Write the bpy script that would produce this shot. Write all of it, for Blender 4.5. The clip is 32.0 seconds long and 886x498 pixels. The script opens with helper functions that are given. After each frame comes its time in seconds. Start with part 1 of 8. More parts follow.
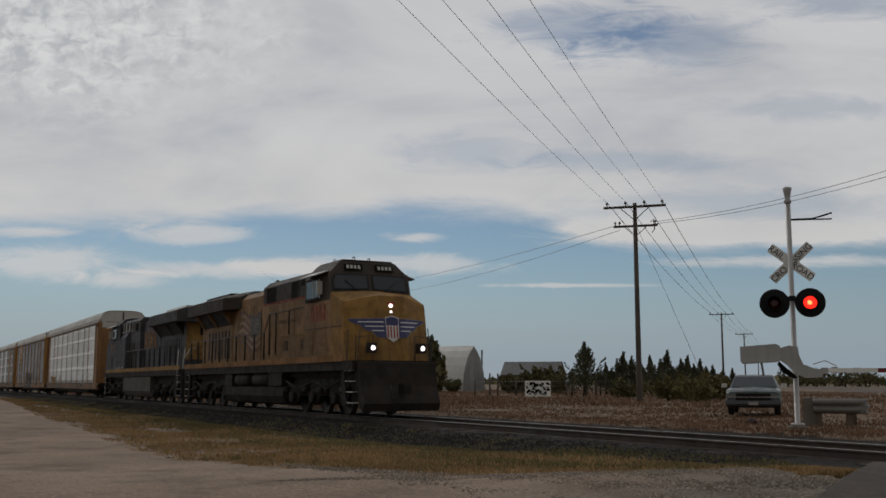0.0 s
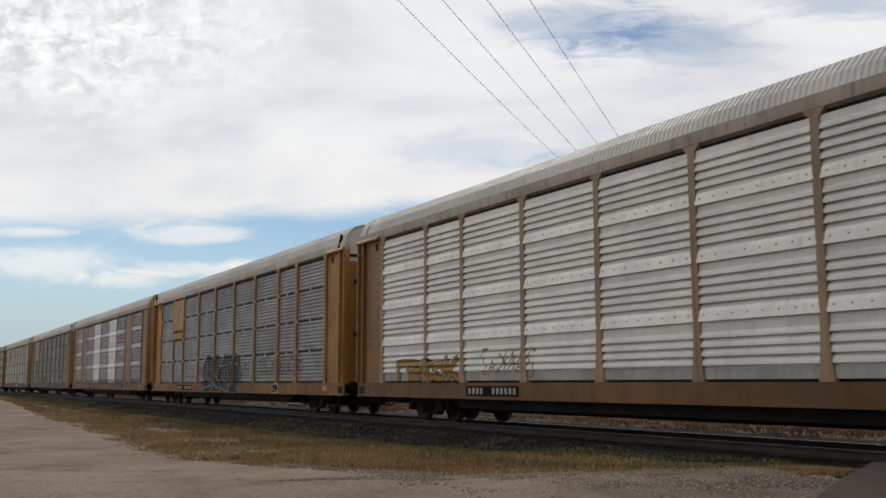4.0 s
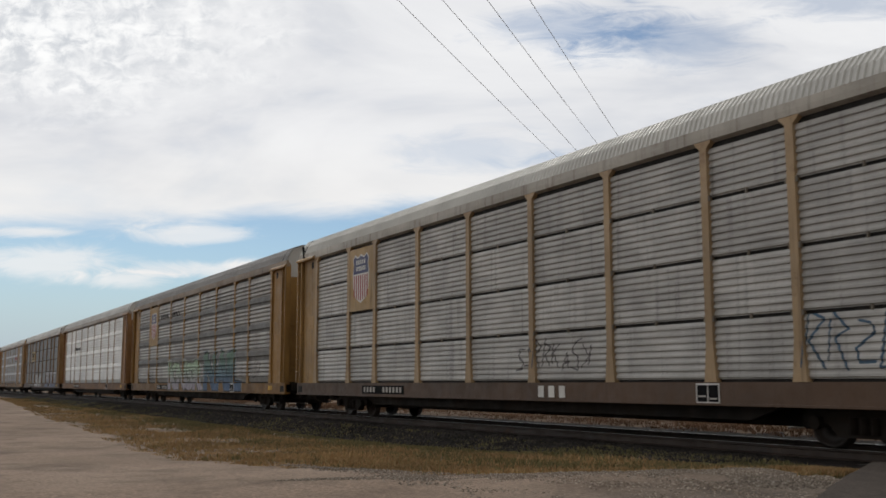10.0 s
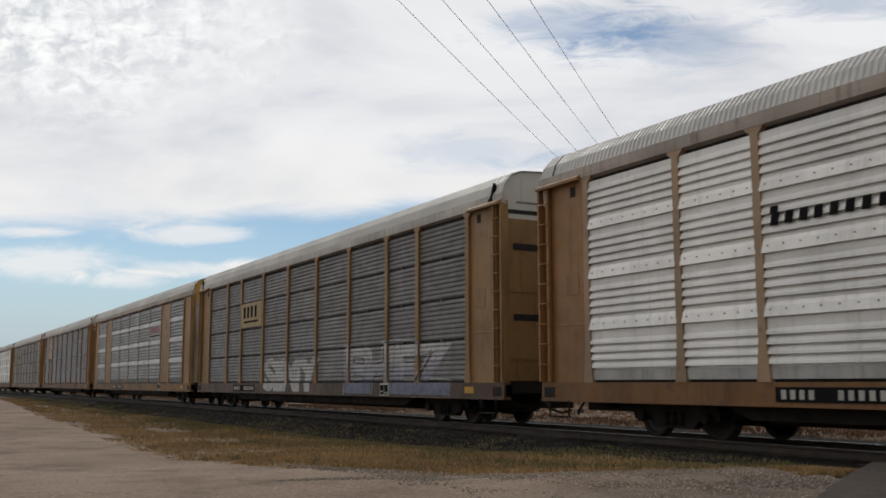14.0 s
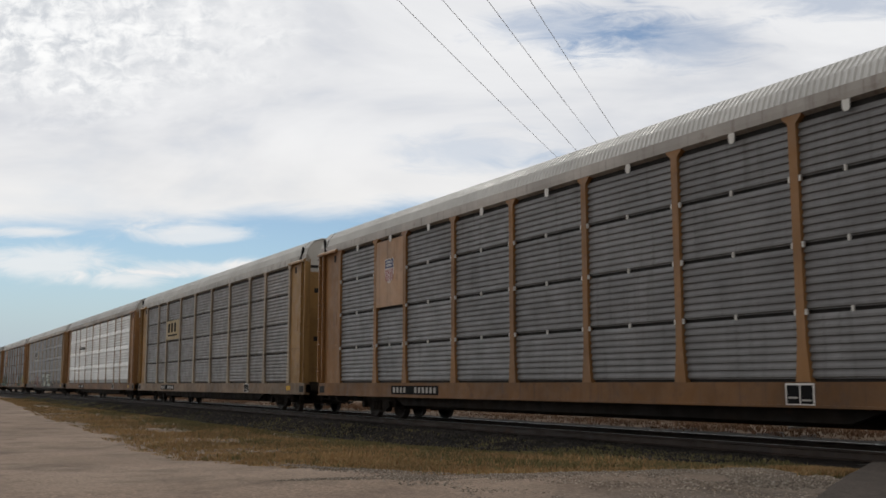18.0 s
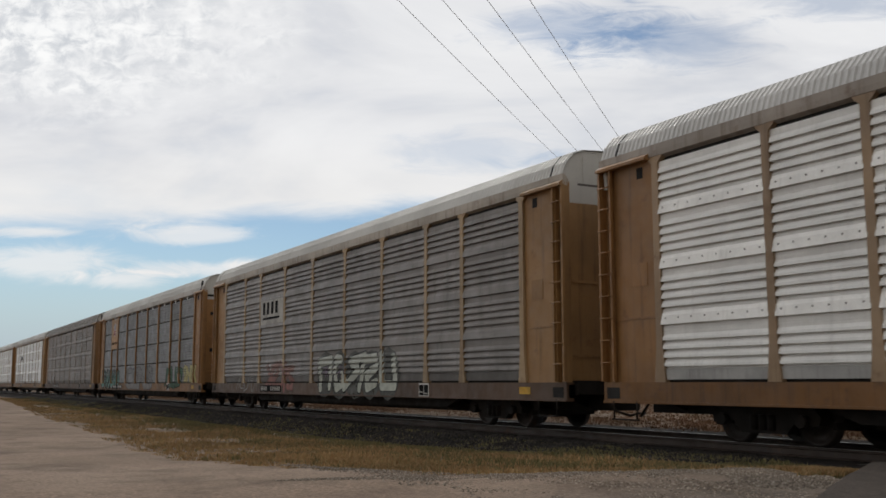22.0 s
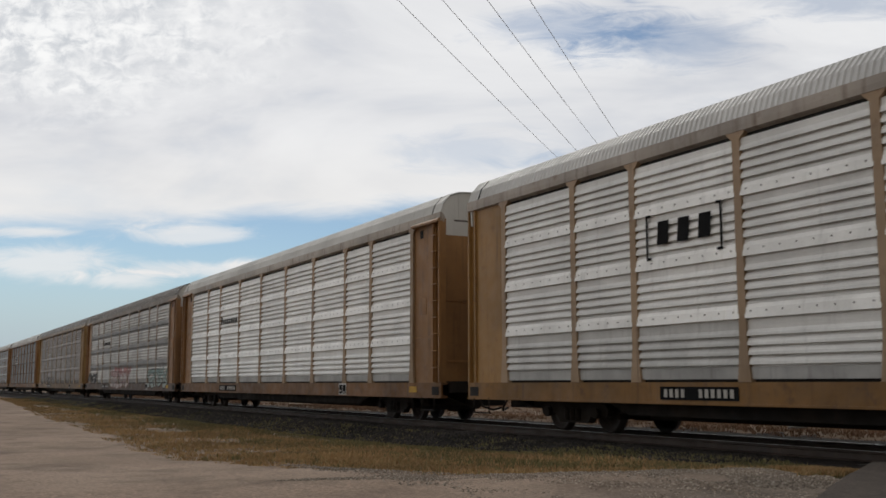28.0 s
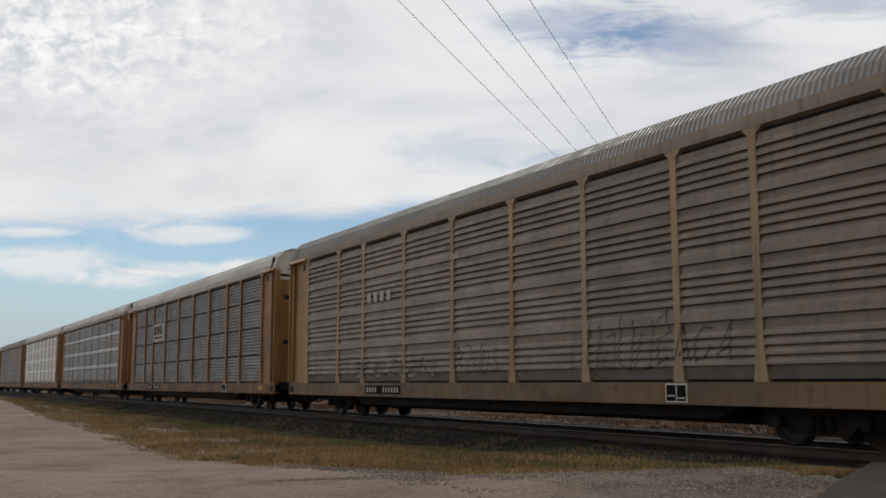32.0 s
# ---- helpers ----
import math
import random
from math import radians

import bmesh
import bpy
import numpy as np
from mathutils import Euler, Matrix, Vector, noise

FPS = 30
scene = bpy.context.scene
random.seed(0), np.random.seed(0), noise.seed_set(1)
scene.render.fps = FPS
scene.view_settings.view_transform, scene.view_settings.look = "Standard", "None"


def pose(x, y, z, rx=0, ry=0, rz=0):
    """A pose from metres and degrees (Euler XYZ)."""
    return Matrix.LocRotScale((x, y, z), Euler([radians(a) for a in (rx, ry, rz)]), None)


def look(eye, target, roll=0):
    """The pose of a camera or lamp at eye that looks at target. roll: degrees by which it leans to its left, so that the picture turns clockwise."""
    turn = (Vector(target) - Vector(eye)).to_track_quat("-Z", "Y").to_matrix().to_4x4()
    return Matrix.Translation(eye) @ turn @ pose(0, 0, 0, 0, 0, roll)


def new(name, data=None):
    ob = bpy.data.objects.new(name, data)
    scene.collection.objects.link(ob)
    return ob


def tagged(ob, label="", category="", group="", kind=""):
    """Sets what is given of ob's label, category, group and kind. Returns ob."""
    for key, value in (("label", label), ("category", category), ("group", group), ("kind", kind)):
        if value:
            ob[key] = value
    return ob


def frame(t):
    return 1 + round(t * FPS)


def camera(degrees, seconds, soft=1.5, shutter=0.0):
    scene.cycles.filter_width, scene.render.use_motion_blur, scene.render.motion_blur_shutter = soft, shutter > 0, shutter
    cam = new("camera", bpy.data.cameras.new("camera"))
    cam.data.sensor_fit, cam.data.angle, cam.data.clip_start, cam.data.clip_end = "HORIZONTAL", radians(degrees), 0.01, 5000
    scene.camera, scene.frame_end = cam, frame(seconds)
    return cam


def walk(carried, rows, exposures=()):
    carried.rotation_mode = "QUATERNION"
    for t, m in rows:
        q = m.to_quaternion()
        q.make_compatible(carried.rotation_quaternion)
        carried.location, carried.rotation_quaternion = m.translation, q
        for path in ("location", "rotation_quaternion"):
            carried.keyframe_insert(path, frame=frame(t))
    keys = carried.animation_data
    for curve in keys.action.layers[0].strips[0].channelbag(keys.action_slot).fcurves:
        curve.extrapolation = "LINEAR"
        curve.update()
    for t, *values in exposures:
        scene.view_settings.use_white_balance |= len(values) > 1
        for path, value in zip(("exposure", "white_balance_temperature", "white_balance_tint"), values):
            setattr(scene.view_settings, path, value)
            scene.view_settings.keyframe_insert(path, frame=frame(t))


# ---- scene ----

# ---------------------------------------------------------------- camera
# The track runs along x; rail tops at z = 0; the train rolls towards +x.
SPEED = 18.153
GAP_TIME = 4.039
CAR_LENGTH = 28.6
LOCO_LENGTH = 22.3

cam = camera(47.36, 32.0, soft=1.6, shutter=0.06)
EYE = Vector((0.0, -14.124, 1.042))
AXIS = radians(28.327)
LIFT = radians(7.579)
AHEAD = Vector((-math.cos(AXIS) * math.cos(LIFT), math.sin(AXIS) * math.cos(LIFT), math.sin(LIFT)))
VIEW = look(EYE, EYE + AHEAD, -0.044)
walk(cam, [(0.0, VIEW), (32.0, VIEW)],
     exposures=[(0.0, -0.62), (0.5, -0.50), (1.0, -0.32), (2.0, 0.0), (3.0, 0.02), (6.0, 0.01), (18.0, -0.01), (24.0, -0.05), (32.0, -0.07)])

# ---------------------------------------------------------------- world and sun
SUN_AZIMUTH = radians(172)          # anticlockwise from +x
SUN_HEIGHT = radians(38)
world = bpy.data.worlds.new("sky")
scene.world = world
world.use_nodes = True


class Nodes:
    """Short hand for building a node tree."""

    def __init__(self, tree, keep=False):
        self.tree = tree
        if not keep:
            tree.nodes.clear()

    def add(self, kind, **settings):
        node = self.tree.nodes.new(kind)
        for key, value in settings.items():
            if key == "blend":
                node.blend_type = value
            elif key == "op":
                node.operation = value
            elif key == "data":
                node.data_type = value
        return node

    def link(self, a, b):
        self.tree.links.new(a, b)

    def put(self, socket, value):
        if isinstance(value, bpy.types.NodeSocket):
            self.link(value, socket)
        else:
            socket.default_value = value

    def math(self, op, a, b=0.0, c=0.0, clamp=False):
        node = self.add("ShaderNodeMath", op=op)
        node.use_clamp = clamp
        for socket, value in zip(node.inputs, (a, b, c)):
            self.put(socket, value)
        return node.outputs[0]

    def vmath(self, op, a, b=(0, 0, 0)):
        node = self.add("ShaderNodeVectorMath", op=op)
        self.put(node.inputs[0], a)
        self.put(node.inputs[1], b)
        return node.outputs["Value"] if op == "DOT_PRODUCT" else node.outputs[0]

    def ramp(self, value, low, high, to_low=0.0, to_high=1.0):
        node = self.add("ShaderNodeMapRange")
        node.interpolation_type = "SMOOTHSTEP"
        for socket, v in zip(node.inputs, (value, low, high, to_low, to_high)):
            self.put(socket, v)
        return node.outputs[0]

    def noise(self, vector, scale, detail=4.0, rough=0.55, stretch=None, distortion=0.0):
        if stretch:
            vector = self.vmath("MULTIPLY", vector, stretch)
        node = self.add("ShaderNodeTexNoise")
        self.put(node.inputs["Vector"], vector)
        node.inputs["Scale"].default_value = scale
        node.inputs["Detail"].default_value = detail
        node.inputs["Roughness"].default_value = rough
        node.inputs["Distortion"].default_value = distortion
        return node.outputs["Fac"]

    def mix(self, factor, a, b, blend="MIX"):
        node = self.add("ShaderNodeMix", data="RGBA", blend=blend)
        self.put(node.inputs[0], factor)
        for socket, value in ((node.inputs[6], a), (node.inputs[7], b)):
            if not isinstance(value, bpy.types.NodeSocket) and len(value) == 3:
                value = (*value, 1.0)
            self.put(socket, value)
        return node.outputs[2]


def build_sky():
    n = Nodes(world.node_tree)
    sky = n.add("ShaderNodeTexSky")
    sky.sky_type = "NISHITA"
    sky.sun_disc = False
    sky.sun_elevation = SUN_HEIGHT
    sky.sun_rotation = math.pi / 2 - SUN_AZIMUTH
    sky.air_density, sky.dust_density, sky.ozone_density = 1.0, 0.2, 2.0
    air = n.add("ShaderNodeBackground")
    n.link(n.mix(1.0, sky.outputs[0], (0.86, 0.93, 0.97), "MULTIPLY"), air.inputs["Color"])
    air.inputs["Strength"].default_value = 0.075
    way = n.add("ShaderNodeTexCoord").outputs["Generated"]
    up = n.math("MAXIMUM", n.vmath("DOT_PRODUCT", way, (0, 0, 1)), 0.02)
    ahead = n.vmath("DOT_PRODUCT", way, (-math.cos(AXIS), math.sin(AXIS), 0))
    depth = n.math("MAXIMUM", ahead, 0.001)
    side = n.vmath("DOT_PRODUCT", way, (math.sin(AXIS), math.cos(AXIS), 0))
    aside = n.math("DIVIDE", side, depth)          # 0 straight ahead, positive to the right
    high = n.math("DIVIDE", up, depth)             # tangent of the height
    flat = n.add("ShaderNodeCombineXYZ")
    n.link(n.math("DIVIDE", side, up), flat.inputs[0])
    n.link(n.math("DIVIDE", ahead, up), flat.inputs[1])
    deck = flat.outputs[0]                          # place on a level cloud deck
    def add_vector(v, scale):
        node = n.add("ShaderNodeTexNoise")
        n.link(v, node.inputs["Vector"])
        node.inputs["Scale"].default_value = scale
        node.inputs["Detail"].default_value = 3.0
        return n.vmath("SUBTRACT", node.outputs["Color"], (0.5, 0.5, 0.5))

    n.add_vector = add_vector
    angles = n.add("ShaderNodeCombineXYZ")
    n.link(aside, angles.inputs[0])
    n.link(high, angles.inputs[1])
    tilt = angles.outputs[0]

    bent = n.vmath("ADD", tilt, n.vmath("MULTIPLY", n.add_vector(tilt, 7.0), (0.05, 0.018, 0.0)))
    ragged = n.noise(bent, 13.0, 8, 0.66, stretch=(1.0, 3.6, 1.0), distortion=0.8)

    def patch(a, e, wa, we, soft=0.6):
        off = n.vmath("MULTIPLY", n.vmath("SUBTRACT", tilt, (a, e, 0)), (1 / wa, 1 / we, 0))
        r = n.math("ADD", n.add_length(off), n.math("MULTIPLY", n.math("SUBTRACT", ragged, 0.5), 2.6))
        return n.ramp(r, 1.25 + soft * 0.5, 0.9 - soft)

    def add_length(v):
        node = n.add("ShaderNodeVectorMath", op="LENGTH")
        n.link(v, node.inputs[0])
        return node.outputs["Value"]

    n.add_length = add_length
    big = n.noise(deck, 0.45, 5, 0.55, distortion=0.3)
    soft = n.noise(tilt, 3.2, 5, 0.55, stretch=(1.0, 2.6, 1.0), distortion=0.5)
    streak = n.noise(tilt, 6.0, 6, 0.62, stretch=(1.0, 5.0, 1.0), distortion=0.5)
    mottle = n.noise(tilt, 40.0, 5, 0.62, stretch=(1.0, 1.35, 1.0), distortion=0.4)
    # lower border of the deck, hanging lower to the right
    edge = n.math("ADD", high, n.math("MULTIPLY", n.math("SUBTRACT", streak, 0.5), 0.045))
    edge = n.math("ADD", edge, n.ramp(aside, 0.04, 0.20, 0.0, 0.034))
    edge = n.math("ADD", edge, n.ramp(aside, -0.17, -0.27, 0.0, 0.012))
    cover = n.math("MULTIPLY", n.ramp(edge, 0.158, 0.186), n.ramp(soft, 0.25, 0.5, 0.80, 1.0))
    for hole in ((0.143, 0.362, 0.085, 0.024), (0.227, 0.350, 0.085, 0.026), (0.417, 0.392, 0.08, 0.018), (0.377, 0.277, 0.09, 0.012),
                 (0.032, 0.232, 0.075, 0.020), (0.19, 0.222, 0.11, 0.010), (0.30, 0.178, 0.16, 0.014)):
        cover = n.math("SUBTRACT", cover, n.math("MULTIPLY", patch(*hole), 0.46 if hole[1] > 0.3 else 0.28), clamp=True)
    for puff in ((-0.407, 0.150, 0.040, 0.0045), (-0.254, 0.148, 0.058, 0.010), (-0.40, 0.1215, 0.065, 0.017), (-0.32, 0.103, 0.040, 0.008),
                 (-0.20, 0.1126, 0.09, 0.008), (-0.076, 0.117, 0.11, 0.010), (-0.027, 0.145, 0.024, 0.005),
                 (0.308, 0.148, 0.17, 0.010), (0.128, 0.0965, 0.07, 0.002), (0.36, 0.120, 0.12, 0.006)):
        cover = n.math("ADD", cover, n.math("MULTIPLY", patch(*puff), 0.75), clamp=True)
    # behind, the deck is thick and grey down to the horizon
    behind = n.ramp(ahead, 0.30, -0.30)
    cover = n.math("MAXIMUM", cover, behind)
    haze = n.ramp(up, 0.135, 0.0, 0.0, 0.9)
    # shading of the deck: soft grey undersides, fine bright cells before the hidden sun
    cell_area = n.math("MULTIPLY", patch(-0.41, 0.36, 0.19, 0.07, 0.9), 0.75)
    body = n.mix(n.ramp(soft, 0.32, 0.68), (0.60, 0.615, 0.655), (0.80, 0.805, 0.82))
    body = n.mix(n.ramp(big, 0.35, 0.65, 0.0, 0.5), body, (0.86, 0.86, 0.865))
    body = n.mix(cell_area, body, n.mix(n.ramp(mottle, 0.34, 0.64), (0.55, 0.58, 0.62), (0.99, 0.99, 0.98)))
    warm = n.ramp(high, 0.27, 0.17, 0.0, 0.55)
    body = n.mix(warm, body, (0.86, 0.845, 0.82))
    body = n.mix(behind, body, n.mix(n.ramp(big, 0.35, 0.65), n.mix(n.ramp(up, 0.05, 0.85), (0.30, 0.285, 0.265), (0.50, 0.485, 0.465)), n.mix(n.ramp(up, 0.05, 0.85), (0.38, 0.36, 0.335), (0.66, 0.645, 0.625))))
    cloud = n.add("ShaderNodeBackground")
    n.link(body, cloud.inputs["Color"])
    cloud.inputs["Strength"].default_value = 1.07
    mist = n.add("ShaderNodeBackground")
    mist.inputs["Color"].default_value = (0.385, 0.475, 0.585, 1.0)
    blend = n.add("ShaderNodeMixShader")
    n.link(haze, blend.inputs[0])
    n.link(air.outputs[0], blend.inputs[1])
    n.link(mist.outputs[0], blend.inputs[2])
    both = n.add("ShaderNodeMixShader")
    n.link(cover, both.inputs[0])
    n.link(blend.outputs[0], both.inputs[1])
    n.link(cloud.outputs[0], both.inputs[2])
    out = n.add("ShaderNodeOutputWorld")
    n.link(both.outputs[0], out.inputs[0])


build_sky()
sun = new("sun", bpy.data.lights.new("sun", "SUN"))
sun.data.energy = 0.8
sun.data.angle = radians(14)
sun.data.color = (1.0, 0.95, 0.88)
to_sun = Vector((math.cos(SUN_AZIMUTH) * math.cos(SUN_HEIGHT), math.sin(SUN_AZIMUTH) * math.cos(SUN_HEIGHT), math.sin(SUN_HEIGHT)))
sun.matrix_world = look(to_sun * 200, (0, 0, 0))


# ---------------------------------------------------------------- materials
def surface(name, base, second=None, rough=0.6, metal=0.0, large=0.8, streaks=0.0, streak_colour=(0.05, 0.04, 0.03),
            rust=0.0, rust_colour=(0.12, 0.05, 0.02), grain=30.0, grain_depth=0.004, spread=0.15, own_colour=False, factor=1.0,
            random_tone=0.0, spec=0.5, rows=0.0, rust_from=0.56):
    """A weathered surface: two tones at large scale, vertical streaks, rust patches and fine grain."""
    mat = bpy.data.materials.new(name)
    mat.use_nodes = True
    n = Nodes(mat.node_tree)
    out = n.add("ShaderNodeOutputMaterial")
    bsdf = n.add("ShaderNodeBsdfPrincipled")
    n.link(bsdf.outputs[0], out.inputs[0])
    info = n.add("ShaderNodeObjectInfo")
    place = n.add("ShaderNodeTexCoord").outputs["Object"]
    shift = n.add("ShaderNodeCombineXYZ")
    for k, f in enumerate((71.0, 37.0, 53.0)):
        n.link(n.math("MULTIPLY", info.outputs["Random"], f), shift.inputs[k])
    at = n.vmath("ADD", place, shift.outputs[0])
    if own_colour:
        first = info.outputs["Color"]
        if factor != 1.0:
            first = n.mix(1.0, first, (factor, factor, factor), "MULTIPLY")
        other = n.mix(1.0, first, (1 - spread, 1 - spread, 1 - spread), "MULTIPLY")
    else:
        first = (*base, 1.0)
        other = (*(second or tuple(c * (1 - spread) for c in base)), 1.0)
    colour = n.mix(n.ramp(n.noise(at, large, 5), 0.35, 0.65), first, other)
    if random_tone:
        tone = n.math("ADD", 1.0 - random_tone, n.math("MULTIPLY", info.outputs["Random"], 2 * random_tone))
        grey = n.add("ShaderNodeCombineXYZ")
        for k in range(3):
            n.link(tone, grey.inputs[k])
        colour = n.mix(1.0, colour, grey.outputs[0], "MULTIPLY")
    if streaks:
        run = n.noise(at, 1.0, 5, 0.6, stretch=(7.0, 7.0, 0.35))
        colour = n.mix(n.ramp(run, 0.50, 0.80, 0.0, streaks), colour, streak_colour)
    if rows:
        lines = n.noise(at, 1.0, 5, 0.65, stretch=(0.5, 1.0, 11.0))
        colour = n.mix(n.ramp(lines, 0.42, 0.72, 0.0, rows), colour, streak_colour)
    if rust:
        spots = n.noise(at, 2.6, 8, 0.68)
        colour = n.mix(n.ramp(spots, rust_from, rust_from + 0.16, 0.0, rust), colour, rust_colour)
    fine = n.noise(at, grain, 3)
    colour = n.mix(0.22, colour, n.mix(fine, (0.55, 0.55, 0.55), (1.35, 1.35, 1.35)), "MULTIPLY")
    n.link(colour, bsdf.inputs["Base Color"])
    n.put(bsdf.inputs["Roughness"], n.ramp(n.noise(at, 3.0, 4), 0.3, 0.7, max(rough - 0.1, 0.02), min(rough + 0.12, 1.0)))
    bsdf.inputs["Metallic"].default_value = metal
    bsdf.inputs["Specular IOR Level"].default_value = spec
    if grain_depth:
        bump = n.add("ShaderNodeBump")
        bump.inputs["Strength"].default_value = 0.5
        bump.inputs["Distance"].default_value = grain_depth
        n.link(fine, bump.inputs["Height"])
        n.link(bump.outputs[0], bsdf.inputs["Normal"])
    return mat


def glowing(name, colour, strength):
    mat = bpy.data.materials.new(name)
    mat.use_nodes = True
    n = Nodes(mat.node_tree)
    out = n.add("ShaderNodeOutputMaterial")
    e = n.add("ShaderNodeEmission")
    e.inputs[0].default_value = (*colour, 1)
    e.inputs[1].default_value = strength
    n.link(e.outputs[0], out.inputs[0])
    return mat


def earth(name, tones, scales, stones=0.0, depth=0.02, rough=0.95, change=None):
    """Loose ground: three tones of soil mixed at three scales, with pebbles in the relief."""
    mat = bpy.data.materials.new(name)
    mat.use_nodes = True
    n = Nodes(mat.node_tree)
    out = n.add("ShaderNodeOutputMaterial")
    bsdf = n.add("ShaderNodeBsdfPrincipled")
    n.link(bsdf.outputs[0], out.inputs[0])
    at = n.add("ShaderNodeTexCoord").outputs["Object"]
    a = n.noise(at, scales[0], 6, 0.6)
    b = n.noise(at, scales[1], 5, 0.6)
    c = n.noise(at, scales[2], 3, 0.6)
    colour = n.mix(n.ramp(a, 0.36, 0.66), tones[0], tones[1])
    colour = n.mix(n.ramp(b, 0.45, 0.72), colour, tones[2])
    if change:
        # another mix of stone past a ragged border across x
        other, low, high = change
        border = n.math("ADD", n.vmath("DOT_PRODUCT", at, (1, 0.6, 0)), n.math("MULTIPLY", n.math("SUBTRACT", a, 0.5), 5.0))
        colour = n.mix(n.ramp(border, low, high), colour, n.mix(n.ramp(b, 0.40, 0.66), other, tuple(0.6 * v for v in other)))
    colour = n.mix(0.5, colour, n.mix(c, (0.45, 0.45, 0.45), (1.5, 1.5, 1.5)), "MULTIPLY")
    height = n.math("ADD", n.math("MULTIPLY", b, 0.6), n.math("MULTIPLY", c, 0.4))
    if stones:
        cell = n.add("ShaderNodeTexVoronoi")
        n.link(at, cell.inputs["Vector"])
        cell.inputs["Scale"].default_value = stones
        shade = n.add("ShaderNodeSeparateColor")
        n.link(cell.outputs["Color"], shade.inputs[0])
        colour = n.mix(0.45, colour, n.mix(shade.outputs[0], (0.45, 0.44, 0.43), (1.55, 1.52, 1.48)), "MULTIPLY")
        height = n.math("SUBTRACT", height, n.math("MULTIPLY", cell.outputs["Distance"], 0.9))
    n.link(colour, bsdf.inputs["Base Color"])
    bsdf.inputs["Roughness"].default_value = rough
    bsdf.inputs["Specular IOR Level"].default_value = 0.2
    bump = n.add("ShaderNodeBump")
    bump.inputs["Strength"].default_value = 0.8
    bump.inputs["Distance"].default_value = depth
    n.link(height, bump.inputs["Height"])
    n.link(bump.outputs[0], bsdf.inputs["Normal"])
    return mat


def islands(name, tones, rough=0.9):
    """Many small pieces in one mesh, each its own tone."""
    mat = bpy.data.materials.new(name)
    mat.use_nodes = True
    n = Nodes(mat.node_tree)
    out = n.add("ShaderNodeOutputMaterial")
    bsdf = n.add("ShaderNodeBsdfPrincipled")
    n.link(bsdf.outputs[0], out.inputs[0])
    r = n.add("ShaderNodeNewGeometry").outputs["Random Per Island"]
    at = n.add("ShaderNodeTexCoord").outputs["Object"]
    colour = n.mix(n.ramp(r, 0.0, 0.6), tones[0], tones[1])
    colour = n.mix(n.ramp(r, 0.6, 1.0), colour, tones[2])
    patchy = n.noise(at, 0.35, 4)
    colour = n.mix(0.6, colour, n.mix(n.ramp(patchy, 0.3, 0.7), (0.6, 0.62, 0.6), (1.35, 1.28, 1.2)), "MULTIPLY")
    n.link(colour, bsdf.inputs["Base Color"])
    bsdf.inputs["Roughness"].default_value = rough
    bsdf.inputs["Specular IOR Level"].default_value = 0.2
    return mat


BODY = surface("rack_paint", (1, 1, 1), own_colour=True, rough=0.55, streaks=0.7, streak_colour=(0.085, 0.048, 0.024), rust=0.45, rust_from=0.55, spread=0.3, large=0.5, grain=24)
SILL = surface("sill_paint", (1, 1, 1), own_colour=True, rough=0.6, streaks=0.6, streak_colour=(0.045, 0.024, 0.015), rust=0.6, rust_colour=(0.085, 0.045, 0.024), rust_from=0.52, spread=0.4, large=0.45, grain=20)
PANEL = surface("ribbed_sheet", (1, 1, 1), own_colour=True, rough=0.5, streaks=0.55, streak_colour=(0.06, 0.054, 0.048), spread=0.25, large=0.9, random_tone=0.12, grain=28, rows=0.30)
PANEL_SILVER = surface("silver_sheet", (1, 1, 1), own_colour=True, rough=0.45, streaks=0.22, streak_colour=(0.16, 0.15, 0.14), spread=0.14, large=0.9, random_tone=0.07, grain=28, rows=0.18)
# the flat bands' stronger sky reflection, put in as a lighter sheet colour
BAND_LIGHT = surface("bright_band", (1, 1, 1), own_colour=True, factor=1.18, rough=0.45, streaks=0.25, streak_colour=(0.14, 0.13, 0.12), spread=0.15, large=1.2, random_tone=0.06)
BAND_WHITE = surface("white_band", (1, 1, 1), own_colour=True, factor=1.9, rough=0.5, streaks=0.35, streak_colour=(0.12, 0.12, 0.12), spread=0.2, large=1.2)
BAND_FOOT = surface("dirty_foot", (1, 1, 1), own_colour=True, factor=0.52, rough=0.6, streaks=0.5, streak_colour=(0.10, 0.085, 0.07), spread=0.25, large=1.2)
BAND_DULL = surface("dull_sheet", (1, 1, 1), own_colour=True, factor=0.72, rough=0.55, streaks=0.35, streak_colour=(0.14, 0.13, 0.12), spread=0.2, large=1.0)
BAND_DARK = surface("dark_band", (1, 1, 1), own_colour=True, factor=0.34, rough=0.6, streaks=0.3, streak_colour=(0.07, 0.06, 0.055), spread=0.2, large=1.2)
ROOF = surface("roof_sheet", (1, 1, 1), own_colour=True, rough=0.5, streaks=0.2, streak_colour=(0.2, 0.19, 0.17), spread=0.2, large=0.4)
# near-black: the unlit car interior, slots and pockets put into the colour
INSIDE_SHADE = surface("dark_inside", (0.015, 0.014, 0.013), rough=0.9)
STEEL = surface("grimy_steel", (0.014, 0.012, 0.011), (0.024, 0.018, 0.014), rough=0.8, rust=0.5, rust_colour=(0.04, 0.021, 0.012), grain=40, spec=0.25)
WHEEL_STEEL = surface("wheel_steel", (0.024, 0.019, 0.017), (0.04, 0.028, 0.022), rough=0.6, metal=0.3, rust=0.4)
RAIL_SIDE = surface("rusty_rail", (0.052, 0.034, 0.025), (0.036, 0.025, 0.02), rough=0.7, rust=0.4, grain=50)
